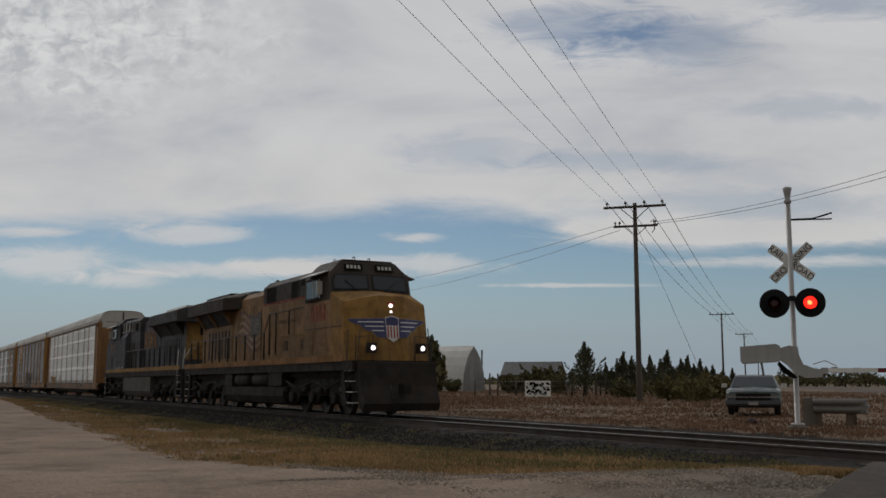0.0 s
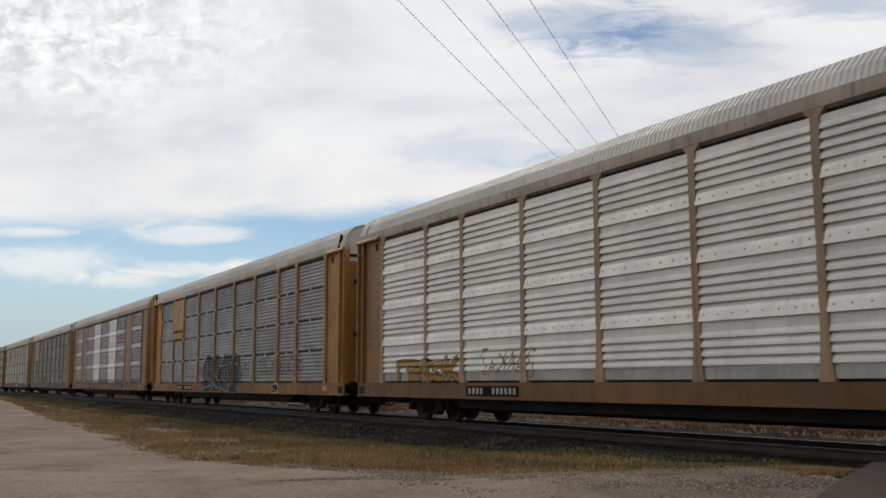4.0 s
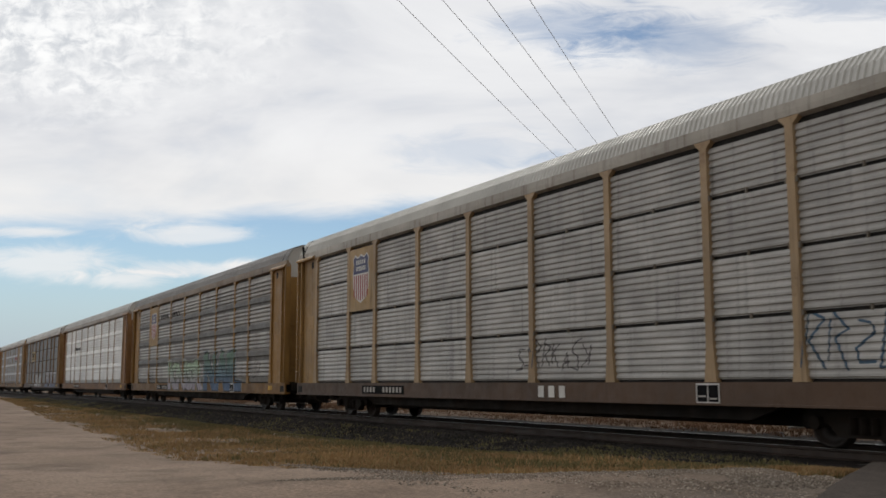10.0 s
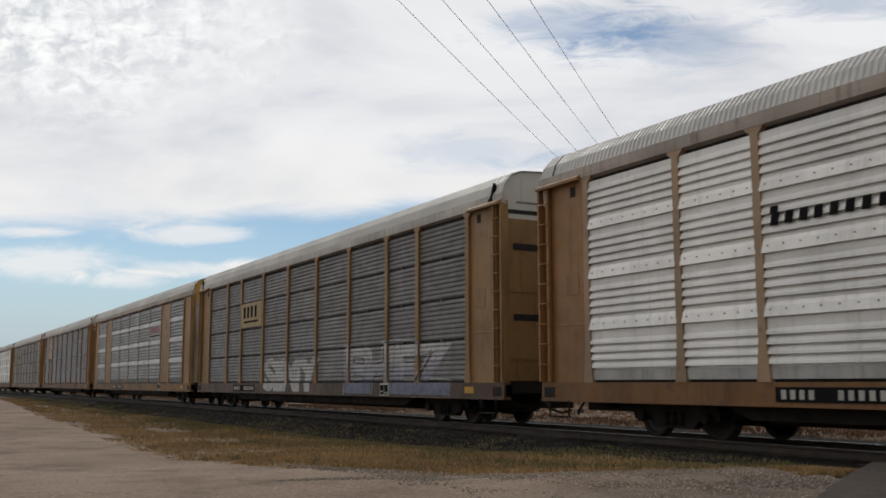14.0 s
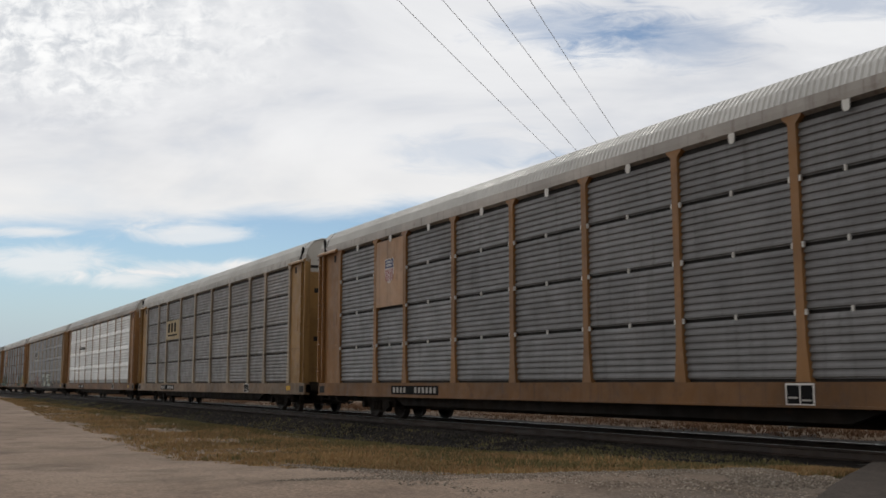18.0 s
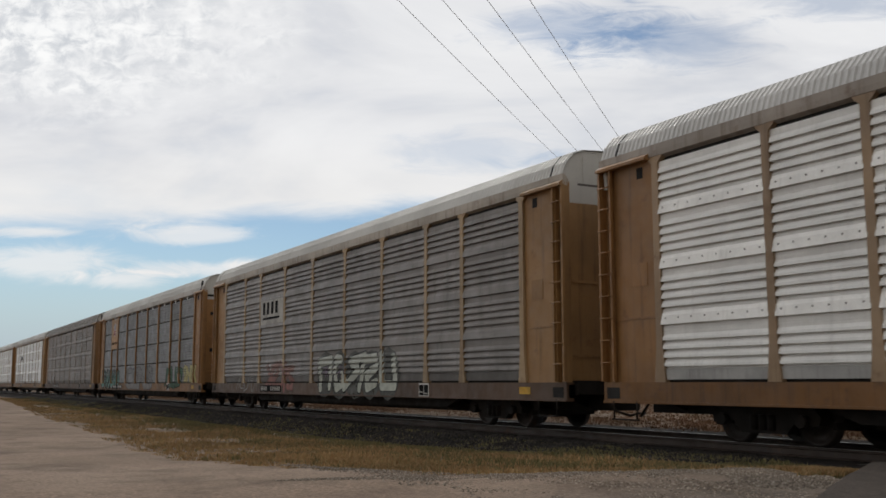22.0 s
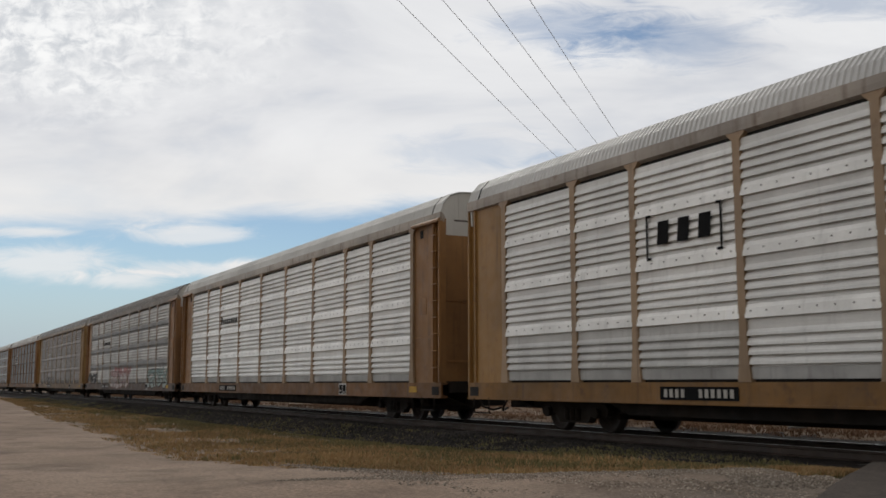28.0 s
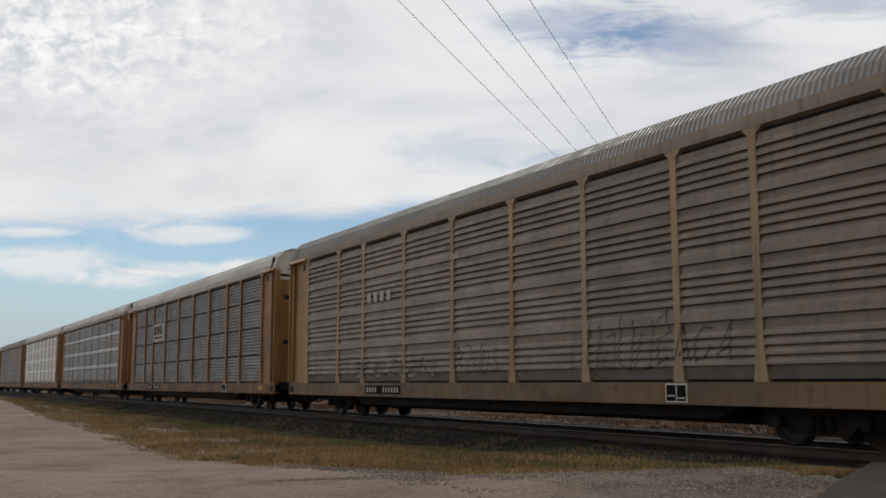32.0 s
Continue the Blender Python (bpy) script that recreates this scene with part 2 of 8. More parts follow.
RAIL_TOP = surface("polished_rail", (0.36, 0.35, 0.33), rough=0.4, metal=0.9, grain_depth=0.0)
WHITE = surface("white_marking", (0.72, 0.71, 0.68), rough=0.6, streaks=0.25, streak_colour=(0.25, 0.22, 0.18))
MARK = surface("worn_marking", (0.44, 0.42, 0.39), rough=0.65, streaks=0.4, streak_colour=(0.14, 0.12, 0.10))
BLACK = surface("black_marking", (0.010, 0.010, 0.011), rough=0.8, spec=0.1)
BLUE = surface("emblem_blue", (0.035, 0.04, 0.13), rough=0.5, streaks=0.2)
RED = surface("emblem_red", (0.30, 0.03, 0.03), rough=0.5, streaks=0.2)
CREAM = surface("plate_cream", (0.38, 0.275, 0.12), rough=0.55, streaks=0.4, streak_colour=(0.2, 0.13, 0.06))


# ---------------------------------------------------------------- mesh helpers
class Shape:
    """Collects vertices and faces of simple closed solids for one mesh."""

    def __init__(self):
        self.v, self.f, self.s, self.m = [], [], [], []

    def face(self, ids, smooth=False, slot=0):
        self.f.append(tuple(ids))
        self.s.append(smooth)
        self.m.append(slot)

    def box(self, x0, x1, y0, y1, z0, z1, slot=0):
        k = len(self.v)
        self.v += [(x0, y0, z0), (x1, y0, z0), (x1, y1, z0), (x0, y1, z0), (x0, y0, z1), (x1, y0, z1), (x1, y1, z1), (x0, y1, z1)]
        for q in ((3, 2, 1, 0), (4, 5, 6, 7), (0, 1, 5, 4), (1, 2, 6, 5), (2, 3, 7, 6), (3, 0, 4, 7)):
            self.face([k + i for i in q], slot=slot)
        return self

    def prism(self, outline, axis, a, b, slot=0, smooth=False):
        """outline: points of the other two axes in order, swept along axis from a to b."""
        k, n = len(self.v), len(outline)
        for d in (a, b):
            for p, q in outline:
                self.v.append((d, p, q) if axis == "x" else (p, d, q) if axis == "y" else (p, q, d))
        for i in range(n):
            j = (i + 1) % n
            self.face((k + i, k + j, k + n + j, k + n + i), smooth, slot)
        self.face([k + i for i in range(n)][::-1], slot=slot)
        self.face([k + n + i for i in range(n)], slot=slot)
        return self

    def loft(self, rings, slot=0, smooth=False, caps=True):
        """rings: lists of equally many points, joined one after another."""
        k, n = len(self.v), len(rings[0])
        for ring in rings:
            self.v += [tuple(p) for p in ring]
        for r in range(len(rings) - 1):
            for i in range(n):
                j = (i + 1) % n
                self.face((k + r * n + i, k + r * n + j, k + (r + 1) * n + j, k + (r + 1) * n + i), smooth, slot)
        if caps:
            self.face([k + i for i in range(n)][::-1], slot=slot)
            last = k + (len(rings) - 1) * n
            self.face([last + i for i in range(n)], slot=slot)
        return self

    def rod(self, points, r, sides=6, slot=0):
        """A round bar along a chain of points."""
        pts = [Vector(p) for p in points]
        rings = []
        for i, p in enumerate(pts):
            d = (pts[min(i + 1, len(pts) - 1)] - pts[max(i - 1, 0)]).normalized()
            a = d.cross(Vector((0, 0, 1)) if abs(d.z) < 0.9 else Vector((1, 0, 0))).normalized()
            b = d.cross(a)
            rings.append([p + (a * math.cos(2 * math.pi * k / sides) + b * math.sin(2 * math.pi * k / sides)) * r for k in range(sides)])
        return self.loft(rings, slot, True)

    def turned(self, centre, axis, profile, sides=20, slot=0, caps=True):
        """profile: (along, radius) pairs turned round an axis through centre."""
        c = Vector(centre)
        rings = []
        for along, r in profile:
            ring = []
            for k in range(sides):
                p, q = r * math.cos(2 * math.pi * k / sides), r * math.sin(2 * math.pi * k / sides)
                ring.append(c + Vector((along, p, q) if axis == "x" else (q, along, p) if axis == "y" else (p, q, along)))
            rings.append(ring)
        return self.loft(rings, slot, True, caps)

    def sheet(self, outline, y, thick=0.006, slot=0):
        """A thin plate in the xz plane, its front at y, towards -y."""
        return self.prism([(x, z) for x, z in outline], "y", y, y + thick, slot)

    def plate(self, outline, y, slot=0):
        """A coat of paint in the xz plane."""
        k = len(self.v)
        self.v += [(x, y, z) for x, z in outline]
        self.face(range(k, k + len(outline)), slot=slot)
        return self

    def mesh(self, name, materials):
        me = bpy.data.meshes.new(name)
        me.from_pydata(self.v, [], self.f)
        me.polygons.foreach_set("use_smooth", self.s)
        for mat in materials if isinstance(materials, (list, tuple)) else [materials]:
            me.materials.append(mat)
        me.polygons.foreach_set("material_index", self.m)
        bm = bmesh.new()
        bm.from_mesh(me)
        bmesh.ops.recalc_face_normals(bm, faces=bm.faces)
        bm.to_mesh(me)
        bm.free()
        return me


def part(name, shape, material, parent, label="", at=None, colour=None):
    """Links a shape, or a finished mesh, as one object under its thing."""
    me = shape if isinstance(shape, bpy.types.Mesh) else shape.mesh(name, material)
    ob = new(name, me)
    ob.parent = parent
    if at is not None:
        ob.matrix_basis = at
    if colour:
        ob.color = (*colour, 1.0)
    if label:
        tagged(ob, label)
    return ob


def thing(name, label, category, at=None, group="", kind=""):
    ob = new(name)
    ob.empty_display_size = 0.3
    if at is not None:
        ob.matrix_basis = at
    return tagged(ob, label, category, group, kind)


def single(name, shape, material, label, category="", kind="", group="", at=None):
    ob = new(name, shape if isinstance(shape, bpy.types.Mesh) else shape.mesh(name, material))
    if at is not None:
        ob.matrix_basis = at
    return tagged(ob, label, category, group, kind)


def place_at(depth, aside, z):
    """A place by its distance ahead of the viewpoint and to the right of the line of sight."""
    f = Vector((-math.cos(AXIS), math.sin(AXIS), 0))
    r = Vector((math.sin(AXIS), math.cos(AXIS), 0))
    p = EYE + f * depth + r * aside
    return Vector((p.x, p.y, z))


# ---------------------------------------------------------------- ground
def smooth(a, b, x):
    t = min(max((x - a) / (b - a), 0.0), 1.0)
    return t * t * (3 - 2 * t)


def near_level(x):
    """Height of the near ground along the track: it rises to the road."""
    return -0.46 + 0.30 * smooth(-26, -10, x) + 0.14 * smooth(-60, -150, x)


def ground_height(x, y):
    """The land: level with the rails beyond the track, a little lower on the near side, rising to the road."""
    low = near_level(x)
    if y < -2.0:
        return low - 0.45 * smooth(-3.5, -2.3, y)
    return -0.55 * (1 - smooth(2.2, 3.4, y))


GROUND = earth("dry_grass_soil", ((0.145, 0.102, 0.070), (0.178, 0.129, 0.090), (0.105, 0.077, 0.050)), (0.12, 1.4, 22.0), depth=0.03)
GRAVEL = earth("pale_gravel", ((0.205, 0.150, 0.112), (0.262, 0.199, 0.152), (0.135, 0.097, 0.072)), (0.16, 0.7, 18.0), stones=30.0, depth=0.010, change=((0.15, 0.122, 0.10), -15.2, -11.8))
BALLAST = earth("dark_ballast", ((0.020, 0.0165, 0.0145), (0.031, 0.0255, 0.0225), (0.015, 0.0125, 0.011)), (0.5, 4.0, 25.0), stones=13.0, depth=0.06)
ASPHALT = earth("worn_asphalt", ((0.064, 0.053, 0.046), (0.080, 0.067, 0.058), (0.048, 0.040, 0.035)), (0.3, 3.0, 60.0), stones=40.0, depth=0.008)


def axis_steps(cuts):
    out = []
    for a, b, n in cuts:
        out += [a + (b - a) * i / n for i in range(n)]
    return out + [cuts[-1][1]]


def build_ground():
    xs = axis_steps([(-4000, -400, 12), (-400, -100, 30), (-100, -60, 20), (-60, 10, 140), (10, 60, 20), (60, 4000, 12)])
    ys = axis_steps([(-2000, -60, 10), (-60, -18, 12), (-18, 8, 70), (8, 60, 26), (60, 400, 20), (400, 4000, 12)])
    g = Shape()
    for x in xs:
        for y in ys:
            z = ground_height(x, y)
            if -120 < x < 20 and -16 < y < 60:
                z += 0.05 * (noise.noise((x * 0.35, y * 0.5, 0)) + 0.5 * noise.noise((x * 1.3, y * 1.5, 3)))
            g.v.append((x, y, z - 0.03))
    n = len(ys)
    for i in range(len(xs) - 1):
        for j in range(n - 1):
            g.face((i * n + j, (i + 1) * n + j, (i + 1) * n + j + 1, i * n + j + 1), True)
    single("ground", g, GROUND, "dry brown grassland reaching to the horizon", "ground", "structure")


build_ground()

# the pale lot's border, from far along the track to the road
LOT_EDGE = [(-420, -3.6), (-230, -4.2), (-115, -4.7), (-80, -6.1), (-52.6, -7.7), (-35, -8.25), (-25, -8.9), (-18.3, -9.2), (-14.4, -8.6), (-13.05, -8.3), (-12.0, -7.6), (-11.44, -6.1), (-11.14, -5.37), (-10.98, -4.5), (-10.8, -3.6), (-10.55, -3.1), (-9.9, -3.2), (-9.0, -3.9)]


def lot_edge(x):
    for (xa, ya), (xb, yb) in zip(LOT_EDGE, LOT_EDGE[1:]):
        if xa <= x <= xb:
            return ya + (yb - ya) * (x - xa) / (xb - xa)
    return LOT_EDGE[0][1] if x < LOT_EDGE[0][0] else LOT_EDGE[-1][1]


def build_lot():
    xs = axis_steps([(-420, -120, 60), (-120, -60, 60), (-60, -9.5, 260), (-9.5, 40, 30)])
    g = Shape()
    rows = [0.0, 0.25, 0.7, 1.4, 2.4, 3.6, 5.2, 7.5, 11, 20, 60]
    for x in xs:
        calm = smooth(-10.5, -14.0, x)
        e = lot_edge(x) + (0.35 * noise.noise((x * 0.6, 0, 7)) + 0.22 * noise.noise((x * 2.3, 0, 9))) * calm
        for k, d in enumerate(rows):
            y = e - d
            z = ground_height(x, y) + 0.05 * (noise.noise((x * 0.35, y * 0.5, 0)) + 0.5 * noise.noise((x * 1.3, y * 1.5, 3)))
            rut = 0.012 * math.sin(y * 1.9 + 0.4 * noise.noise((x * 0.1, 0, 0)))
            g.v.append((x, y, z + (0.004 if k else -0.035) + (rut if k > 3 else 0) + 0.012))
    n = len(rows)
    for i in range(len(xs) - 1):
        for j in range(n - 1):
            g.face((i * n + j, i * n + j + 1, (i + 1) * n + j + 1, (i + 1) * n + j), True)
    single("gravel_lot", g, GRAVEL, "pale tan gravel lot with worn wheel tracks", "gravel", "structure")


build_lot()


def build_ballast():
    profile = [(-3.6, -0.62), (-2.9, -0.46), (-2.2, -0.27), (-1.75, -0.19), (-1.3, -0.17), (-0.4, -0.17), (0.4, -0.17), (1.3, -0.17), (1.8, -0.19), (2.6, -0.15), (3.5, -0.06)]
    xs = axis_steps([(-900, -120, 80), (-120, -60, 60), (-60, 12, 240), (12, 900, 60)])
    g = Shape()
    for x in xs:
        low = near_level(x)
        toe = (low - 0.30, low - 0.02, 0.5 * low - 0.10)
        for k, (y, z) in enumerate(profile):
            lift = toe[k] - z if k < 3 else 0.0
            w = 0.03 * noise.noise((x * 1.7, y * 2.0, 5))
            g.v.append((x, y + 0.25 * noise.noise((x * 0.5, 0, k)) * (k == 0), z + lift + w))
    n = len(profile)
    for i in range(len(xs) - 1):
        for j in range(n - 1):
            g.face((i * n + j, (i + 1) * n + j, (i + 1) * n + j + 1, i * n + j + 1), True)
    return single("ballast", g, BALLAST, "dark crushed stone ballast under the track", "ballast", "structure")


build_ballast()

STONE_MIX = islands("ballast_stones", ((0.012, 0.0105, 0.010), (0.022, 0.019, 0.0175), (0.055, 0.049, 0.044)))
PEBBLE_MIX = islands("pale_pebbles", ((0.11, 0.09, 0.074), (0.19, 0.158, 0.132), (0.34, 0.305, 0.265)))


def scatter_stones(name, count, spot, sizes, material, label, seed):
    rnd = random.Random(seed)
    g = Shape()
    for _ in range(count):
        x, y, z = spot(rnd)
        r = rnd.uniform(*sizes)
        a = rnd.uniform(0, 6.28)
        ca, sa = math.cos(a) * r, math.sin(a) * r
        k = len(g.v)
        h = r * rnd.uniform(0.5, 0.95)
        g.v += [(x + ca, y + sa, z), (x - sa * 0.8, y + ca * 0.8, z), (x - ca * 0.9, y - sa * 0.9, z), (x + sa, y - ca, z),
                (x + ca * 0.3, y + sa * 0.3, z + h), (x - ca * 0.4, y - sa * 0.2, z + h * 0.85)]
        for q in ((0, 1, 4), (1, 2, 5), (1, 5, 4), (2, 3, 5), (3, 0, 4), (3, 4, 5)):
            g.face([k + i for i in q])
    me = bpy.data.meshes.new(name)
    me.from_pydata(g.v, [], g.f)
    me.materials.append(material)
    single(name, me, material, label, "stones", "stuff")


def ballast_spot(rnd):
    x = -12 - 60 * rnd.random() ** 1.8
    y = rnd.uniform(-3.05, -0.95)
    low = near_level(x)
    f = max(0, (-1.75 - y) / 1.15)
    return x, y, -0.19 + (low + 0.17) * min(f, 1.0) - 0.01


def pebble_spot(rnd):
    x = -6.0 - 9.5 * rnd.random() if rnd.random() < 0.95 else -7.0 - 8 * rnd.random()
    d = 5.5 * rnd.random() ** 1.3 - 0.2
    y = lot_edge(x) - d
    if y < -8.9 + 0.5 * rnd.random():
        x, d = -10.0 - 2.0 * rnd.random(), 2.5 * rnd.random()
        y = lot_edge(x) - d
    return x, y, ground_height(x, y) + (0.012 * math.sin(y * 1.9) if d > 2 else 0.0) + 0.05 * (noise.noise((x * 0.35, y * 0.5, 0)) + 0.5 * noise.noise((x * 1.3, y * 1.5, 3))) + 0.012


scatter_stones("ballast_stones", 16000, ballast_spot, (0.025, 0.06), STONE_MIX, "loose dark ballast stones along the track", 3)
scatter_stones("pebbles", 34000, pebble_spot, (0.007, 0.024), PEBBLE_MIX, "loose pale pebbles at the lot's edge", 4)


# ---------------------------------------------------------------- track
def build_track():
    outline = [(-0.075, -0.18), (0.075, -0.18), (0.075, -0.165), (0.012, -0.14), (0.010, -0.05), (0.036, -0.035), (0.037, -0.006), (0.028, 0.0), (-0.028, 0.0), (-0.037, -0.006), (-0.036, -0.035), (-0.010, -0.05), (-0.012, -0.14), (-0.075, -0.165)]
    for y in (-0.754, 0.754):
        g = Shape().prism([(y + p, q - 0.003) for p, q in outline], "x", -900, 900)
        rail = single("rail", g, RAIL_SIDE, "rusty steel rail with a polished running surface", "rail", "structure", "rails")
        part("running_surface", Shape().box(-900, 900, y - 0.03, y + 0.03, -0.003, 0.0), RAIL_TOP, rail, "bright polished rail head")
    TIE = surface("tarred_tie", (0.026, 0.021, 0.018), (0.042, 0.034, 0.028), rough=0.9, large=2.0, grain=30)
    plank = Shape().prism([(-0.11, -0.38), (0.11, -0.38), (0.11, -0.195), (0.10, -0.183), (-0.10, -0.183), (-0.11, -0.195)], "y", -1.3, 1.3).mesh("tie", TIE)
    bed = bpy.data.objects["ballast"]
    rnd = random.Random(8)
    for i in range(150):
        x = -10 - 0.53 * i
        part("tie", plank, TIE, bed, at=pose(x + rnd.uniform(-0.03, 0.03), rnd.uniform(-0.05, 0.05), rnd.uniform(0, 0.02), 0, 0, rnd.uniform(-1.5, 1.5)))


build_track()


def build_road():
    # the road crosses the track at a slant, level with the rails
    a = Vector((-2.4, 3.9, 0)).normalized()
    side = Vector((a.y, -a.x, 0))
    left = Vector((-11.1, -0.4, 0))
    g = Shape()
    stations = [-40, -12, -8, -6, -5, -4, -3, -2.4, -1.95]
    for d in stations:
        for w in (0, 0.25, 2, 4, 6, 8.4, 8.6):
            p = left + a * d + side * w
            z = -0.05 - 0.10 * smooth(-2, -8, d) - 0.25 * smooth(-8, -20, d)
            if w == 0 or w == 8.6:
                z -= 0.14
                p += side * (0.3 * noise.noise((d * 0.7, w, 1)))
            g.v.append((p.x, p.y, z))
    for i in range(len(stations) - 1):
        for j in range(6):
            g.face((i * 7 + j, (i + 1) * 7 + j, (i + 1) * 7 + j + 1, i * 7 + j + 1), True)
    single("road", g, ASPHALT, "worn grey asphalt road meeting the crossing", "road", "structure")
    deck = Shape()
    for y0, y1 in ((-1.75, -0.83), (-0.66, 0.66), (0.83, 1.75)):
        deck.prism([(-9.4, y0), (-1.5, y0), (-1.5, y1), (-9.4, y1)], "z", -0.16, -0.025)
    single("crossing_panel", deck, ASPHALT, "flat dark crossing panels between the rails", "crossing", "structure")
    far = Shape()
    rows = [(2.1, -10.4), (8, -13.0), (16, -18.6), (30, -30), (60, -58), (120, -118), (300, -315)]
    for y, x0 in rows:
        for w in (0.0, 0.3, 6.0, 9.6, 10.0):
            far.v.append((x0 + w + 0.12 * y * (w > 1), y, 0.03 - (0.07 if w in (0.0, 10.0) else 0)))
    for i in range(len(rows) - 1):
        for j in range(4):
            far.face((i * 5 + j, i * 5 + j + 1, (i + 1) * 5 + j + 1, (i + 1) * 5 + j), True)
    single("side_road", far, earth("road_gravel", ((0.115, 0.092, 0.076), (0.145, 0.118, 0.098), (0.085, 0.068, 0.056)), (0.16, 0.9, 14.0), stones=16.0, depth=0.03), "grey gravel road leading away beyond the crossing", "road", "structure")


build_road()

GRASS = islands("dry_grass", ((0.36, 0.235, 0.125), (0.33, 0.225, 0.115), (0.28, 0.215, 0.105)))
GREEN = islands("green_grass", ((0.155, 0.145, 0.07), (0.19, 0.16, 0.082), (0.12, 0.124, 0.056)))
FIELD = islands("field_grass", ((0.195, 0.115, 0.075), (0.225, 0.140, 0.095), (0.150, 0.100, 0.058)))


def scatter_grass(name, count, spot, height, label, seed, blades=5, width=0.012, mat=None):
    rnd = random.Random(seed)
    g = Shape()
    for _ in range(count):
        x, y, z, tall = spot(rnd)
        for _ in range(blades):
            bx, by = x + rnd.gauss(0, 0.05), y + rnd.gauss(0, 0.05)
            a = rnd.uniform(0, 6.28)
            h = height * tall * rnd.uniform(0.5, 1.2)
            lean = h * rnd.uniform(0.1, 0.6)
            b = rnd.uniform(0, 6.28)
            w = width * rnd.uniform(0.6, 1.4)
            k = len(g.v)
            mx, my = bx + math.cos(b) * lean * 0.35, by + math.sin(b) * lean * 0.35
            g.v += [(bx - math.cos(a) * w, by - math.sin(a) * w, z), (bx + math.cos(a) * w, by + math.sin(a) * w, z),
                    (mx + math.cos(a) * w * 0.7, my + math.sin(a) * w * 0.7, z + h * 0.6), (mx - math.cos(a) * w * 0.7, my - math.sin(a) * w * 0.7, z + h * 0.6),
                    (bx + math.cos(b) * lean, by + math.sin(b) * lean, z + h)]
            g.face((k, k + 1, k + 2, k + 3))
            g.face((k + 3, k + 2, k + 4))
    me = bpy.data.meshes.new(name)
    me.from_pydata(g.v, [], g.f)
    me.materials.append(mat or GRASS)
    single(name, me, mat or GRASS, label, "grass", "stuff")


def bed_height(x, y):
    """Top of the ballast shoulder or of the soil beside it."""
    low = near_level(x)
    line = ((-3.6, low - 0.30), (-2.9, low - 0.02), (-2.2, 0.5 * low - 0.10), (-1.75, -0.19))
    z = ground_height(x, y)
    for (ya, za), (yb, zb) in zip(line, line[1:]):
        if ya <= y <= yb:
            z = max(z, za + (zb - za) * (y - ya) / (yb - ya))
    return z


def verge_place(rnd, near, far):
    """A place across the verge, from the lot's border (0) to the ballast (1)."""
    x = -9.6 - 100 * rnd.random() ** 2.1
    lo, hi = lot_edge(x) - 0.1, -2.25
    f = rnd.uniform(near, far) + rnd.gauss(0, 0.10)
    y = lo + (hi - lo) * min(max(f, -0.03), 1.06)
    return x, y, bed_height(x, y) - 0.03


def dry_spot(rnd):
    while True:
        x, y, z = verge_place(rnd, 0.0, 0.72)
        if noise.noise((x * 0.16, y * 0.5, 21)) + 0.25 * noise.noise((x * 0.9, y * 1.1, 4)) > -0.22 - 0.2 * smooth(-30, -15, x):
            return x, y, z, 0.5 + 0.8 * max(0, noise.noise((x * 0.25, y * 0.5, 11)) + 0.3)


def green_spot(rnd):
    x, y, z = verge_place(rnd, 0.0 if rnd.random() < 0.12 else 0.52, 1.0)
    return x, y, z, 0.55 + 0.8 * max(0, noise.noise((x * 0.3, y * 0.6, 15)) + 0.25)


def far_spot(rnd):
    x = -7.5 - 132 * rnd.random() ** 1.5
    y = 2.6 + 80 * rnd.random() ** 2.2
    return x, y, ground_height(x, y) - 0.04, 0.7 + 0.6 * noise.noise((x * 0.1, y * 0.1, 2)) + 4.0 * smooth(7.0, 14.0, y) * smooth(-22.0, -40.0, x) * max(0, noise.noise((x * 0.12, y * 0.3, 8)) + 0.15)


scatter_grass("verge_grass", 15000, dry_spot, 0.10, "dry tan grass on the verge", 5, width=0.013)
scatter_grass("green_grass", 13000, green_spot, 0.10, "dull green grass between verge and ballast", 15, width=0.013, mat=GREEN)
scatter_grass("field_grass", 70000, far_spot, 0.10, "dry brown grass beyond the track", 6, blades=4, width=0.016, mat=FIELD)


# ---------------------------------------------------------------- train: auto rack cars
HALF = CAR_LENGTH / 2
EDGES = [e - HALF for e in (2.43, 5.22, 7.21, 10.04, 12.87, 15.73, 18.56, 21.39, 23.38, 26.17)]
BODY_END = HALF - 0.72
SIDE = -1.60
PANEL_LOW, PANEL_HIGH, EAVE = 1.11, 5.22, 5.38
TIERS = [(1.11, 2.12), (2.18, 3.19), (3.25, 4.26), (4.32, 5.20)]
BANDS = [(2.11, 2.36), (3.16, 3.41), (4.20, 4.43)]
ROOF_LINE = [(-1.60, 5.38), (-1.59, 5.56), (-1.50, 5.82), (-1.28, 6.06), (-0.98, 6.16), (-0.50, 6.19), (0.0, 6.20)]
ROOF_LINE = ROOF_LINE + [(-y, z) for y, z in ROOF_LINE[-2::-1]]
WHEEL_R = 0.42
# slack in the couplers, car by car
CAR_SHIFT = {1: -0.14, 2: 0.18, 3: 0.07, 4: 0.17, 6: 0.13, 8: -0.15, 9: -0.14, 10: -0.17, 11: -0.08, 13: 0.14, 14: -0.30, 15: -0.2, 18: 0.1, 19: 0.22}


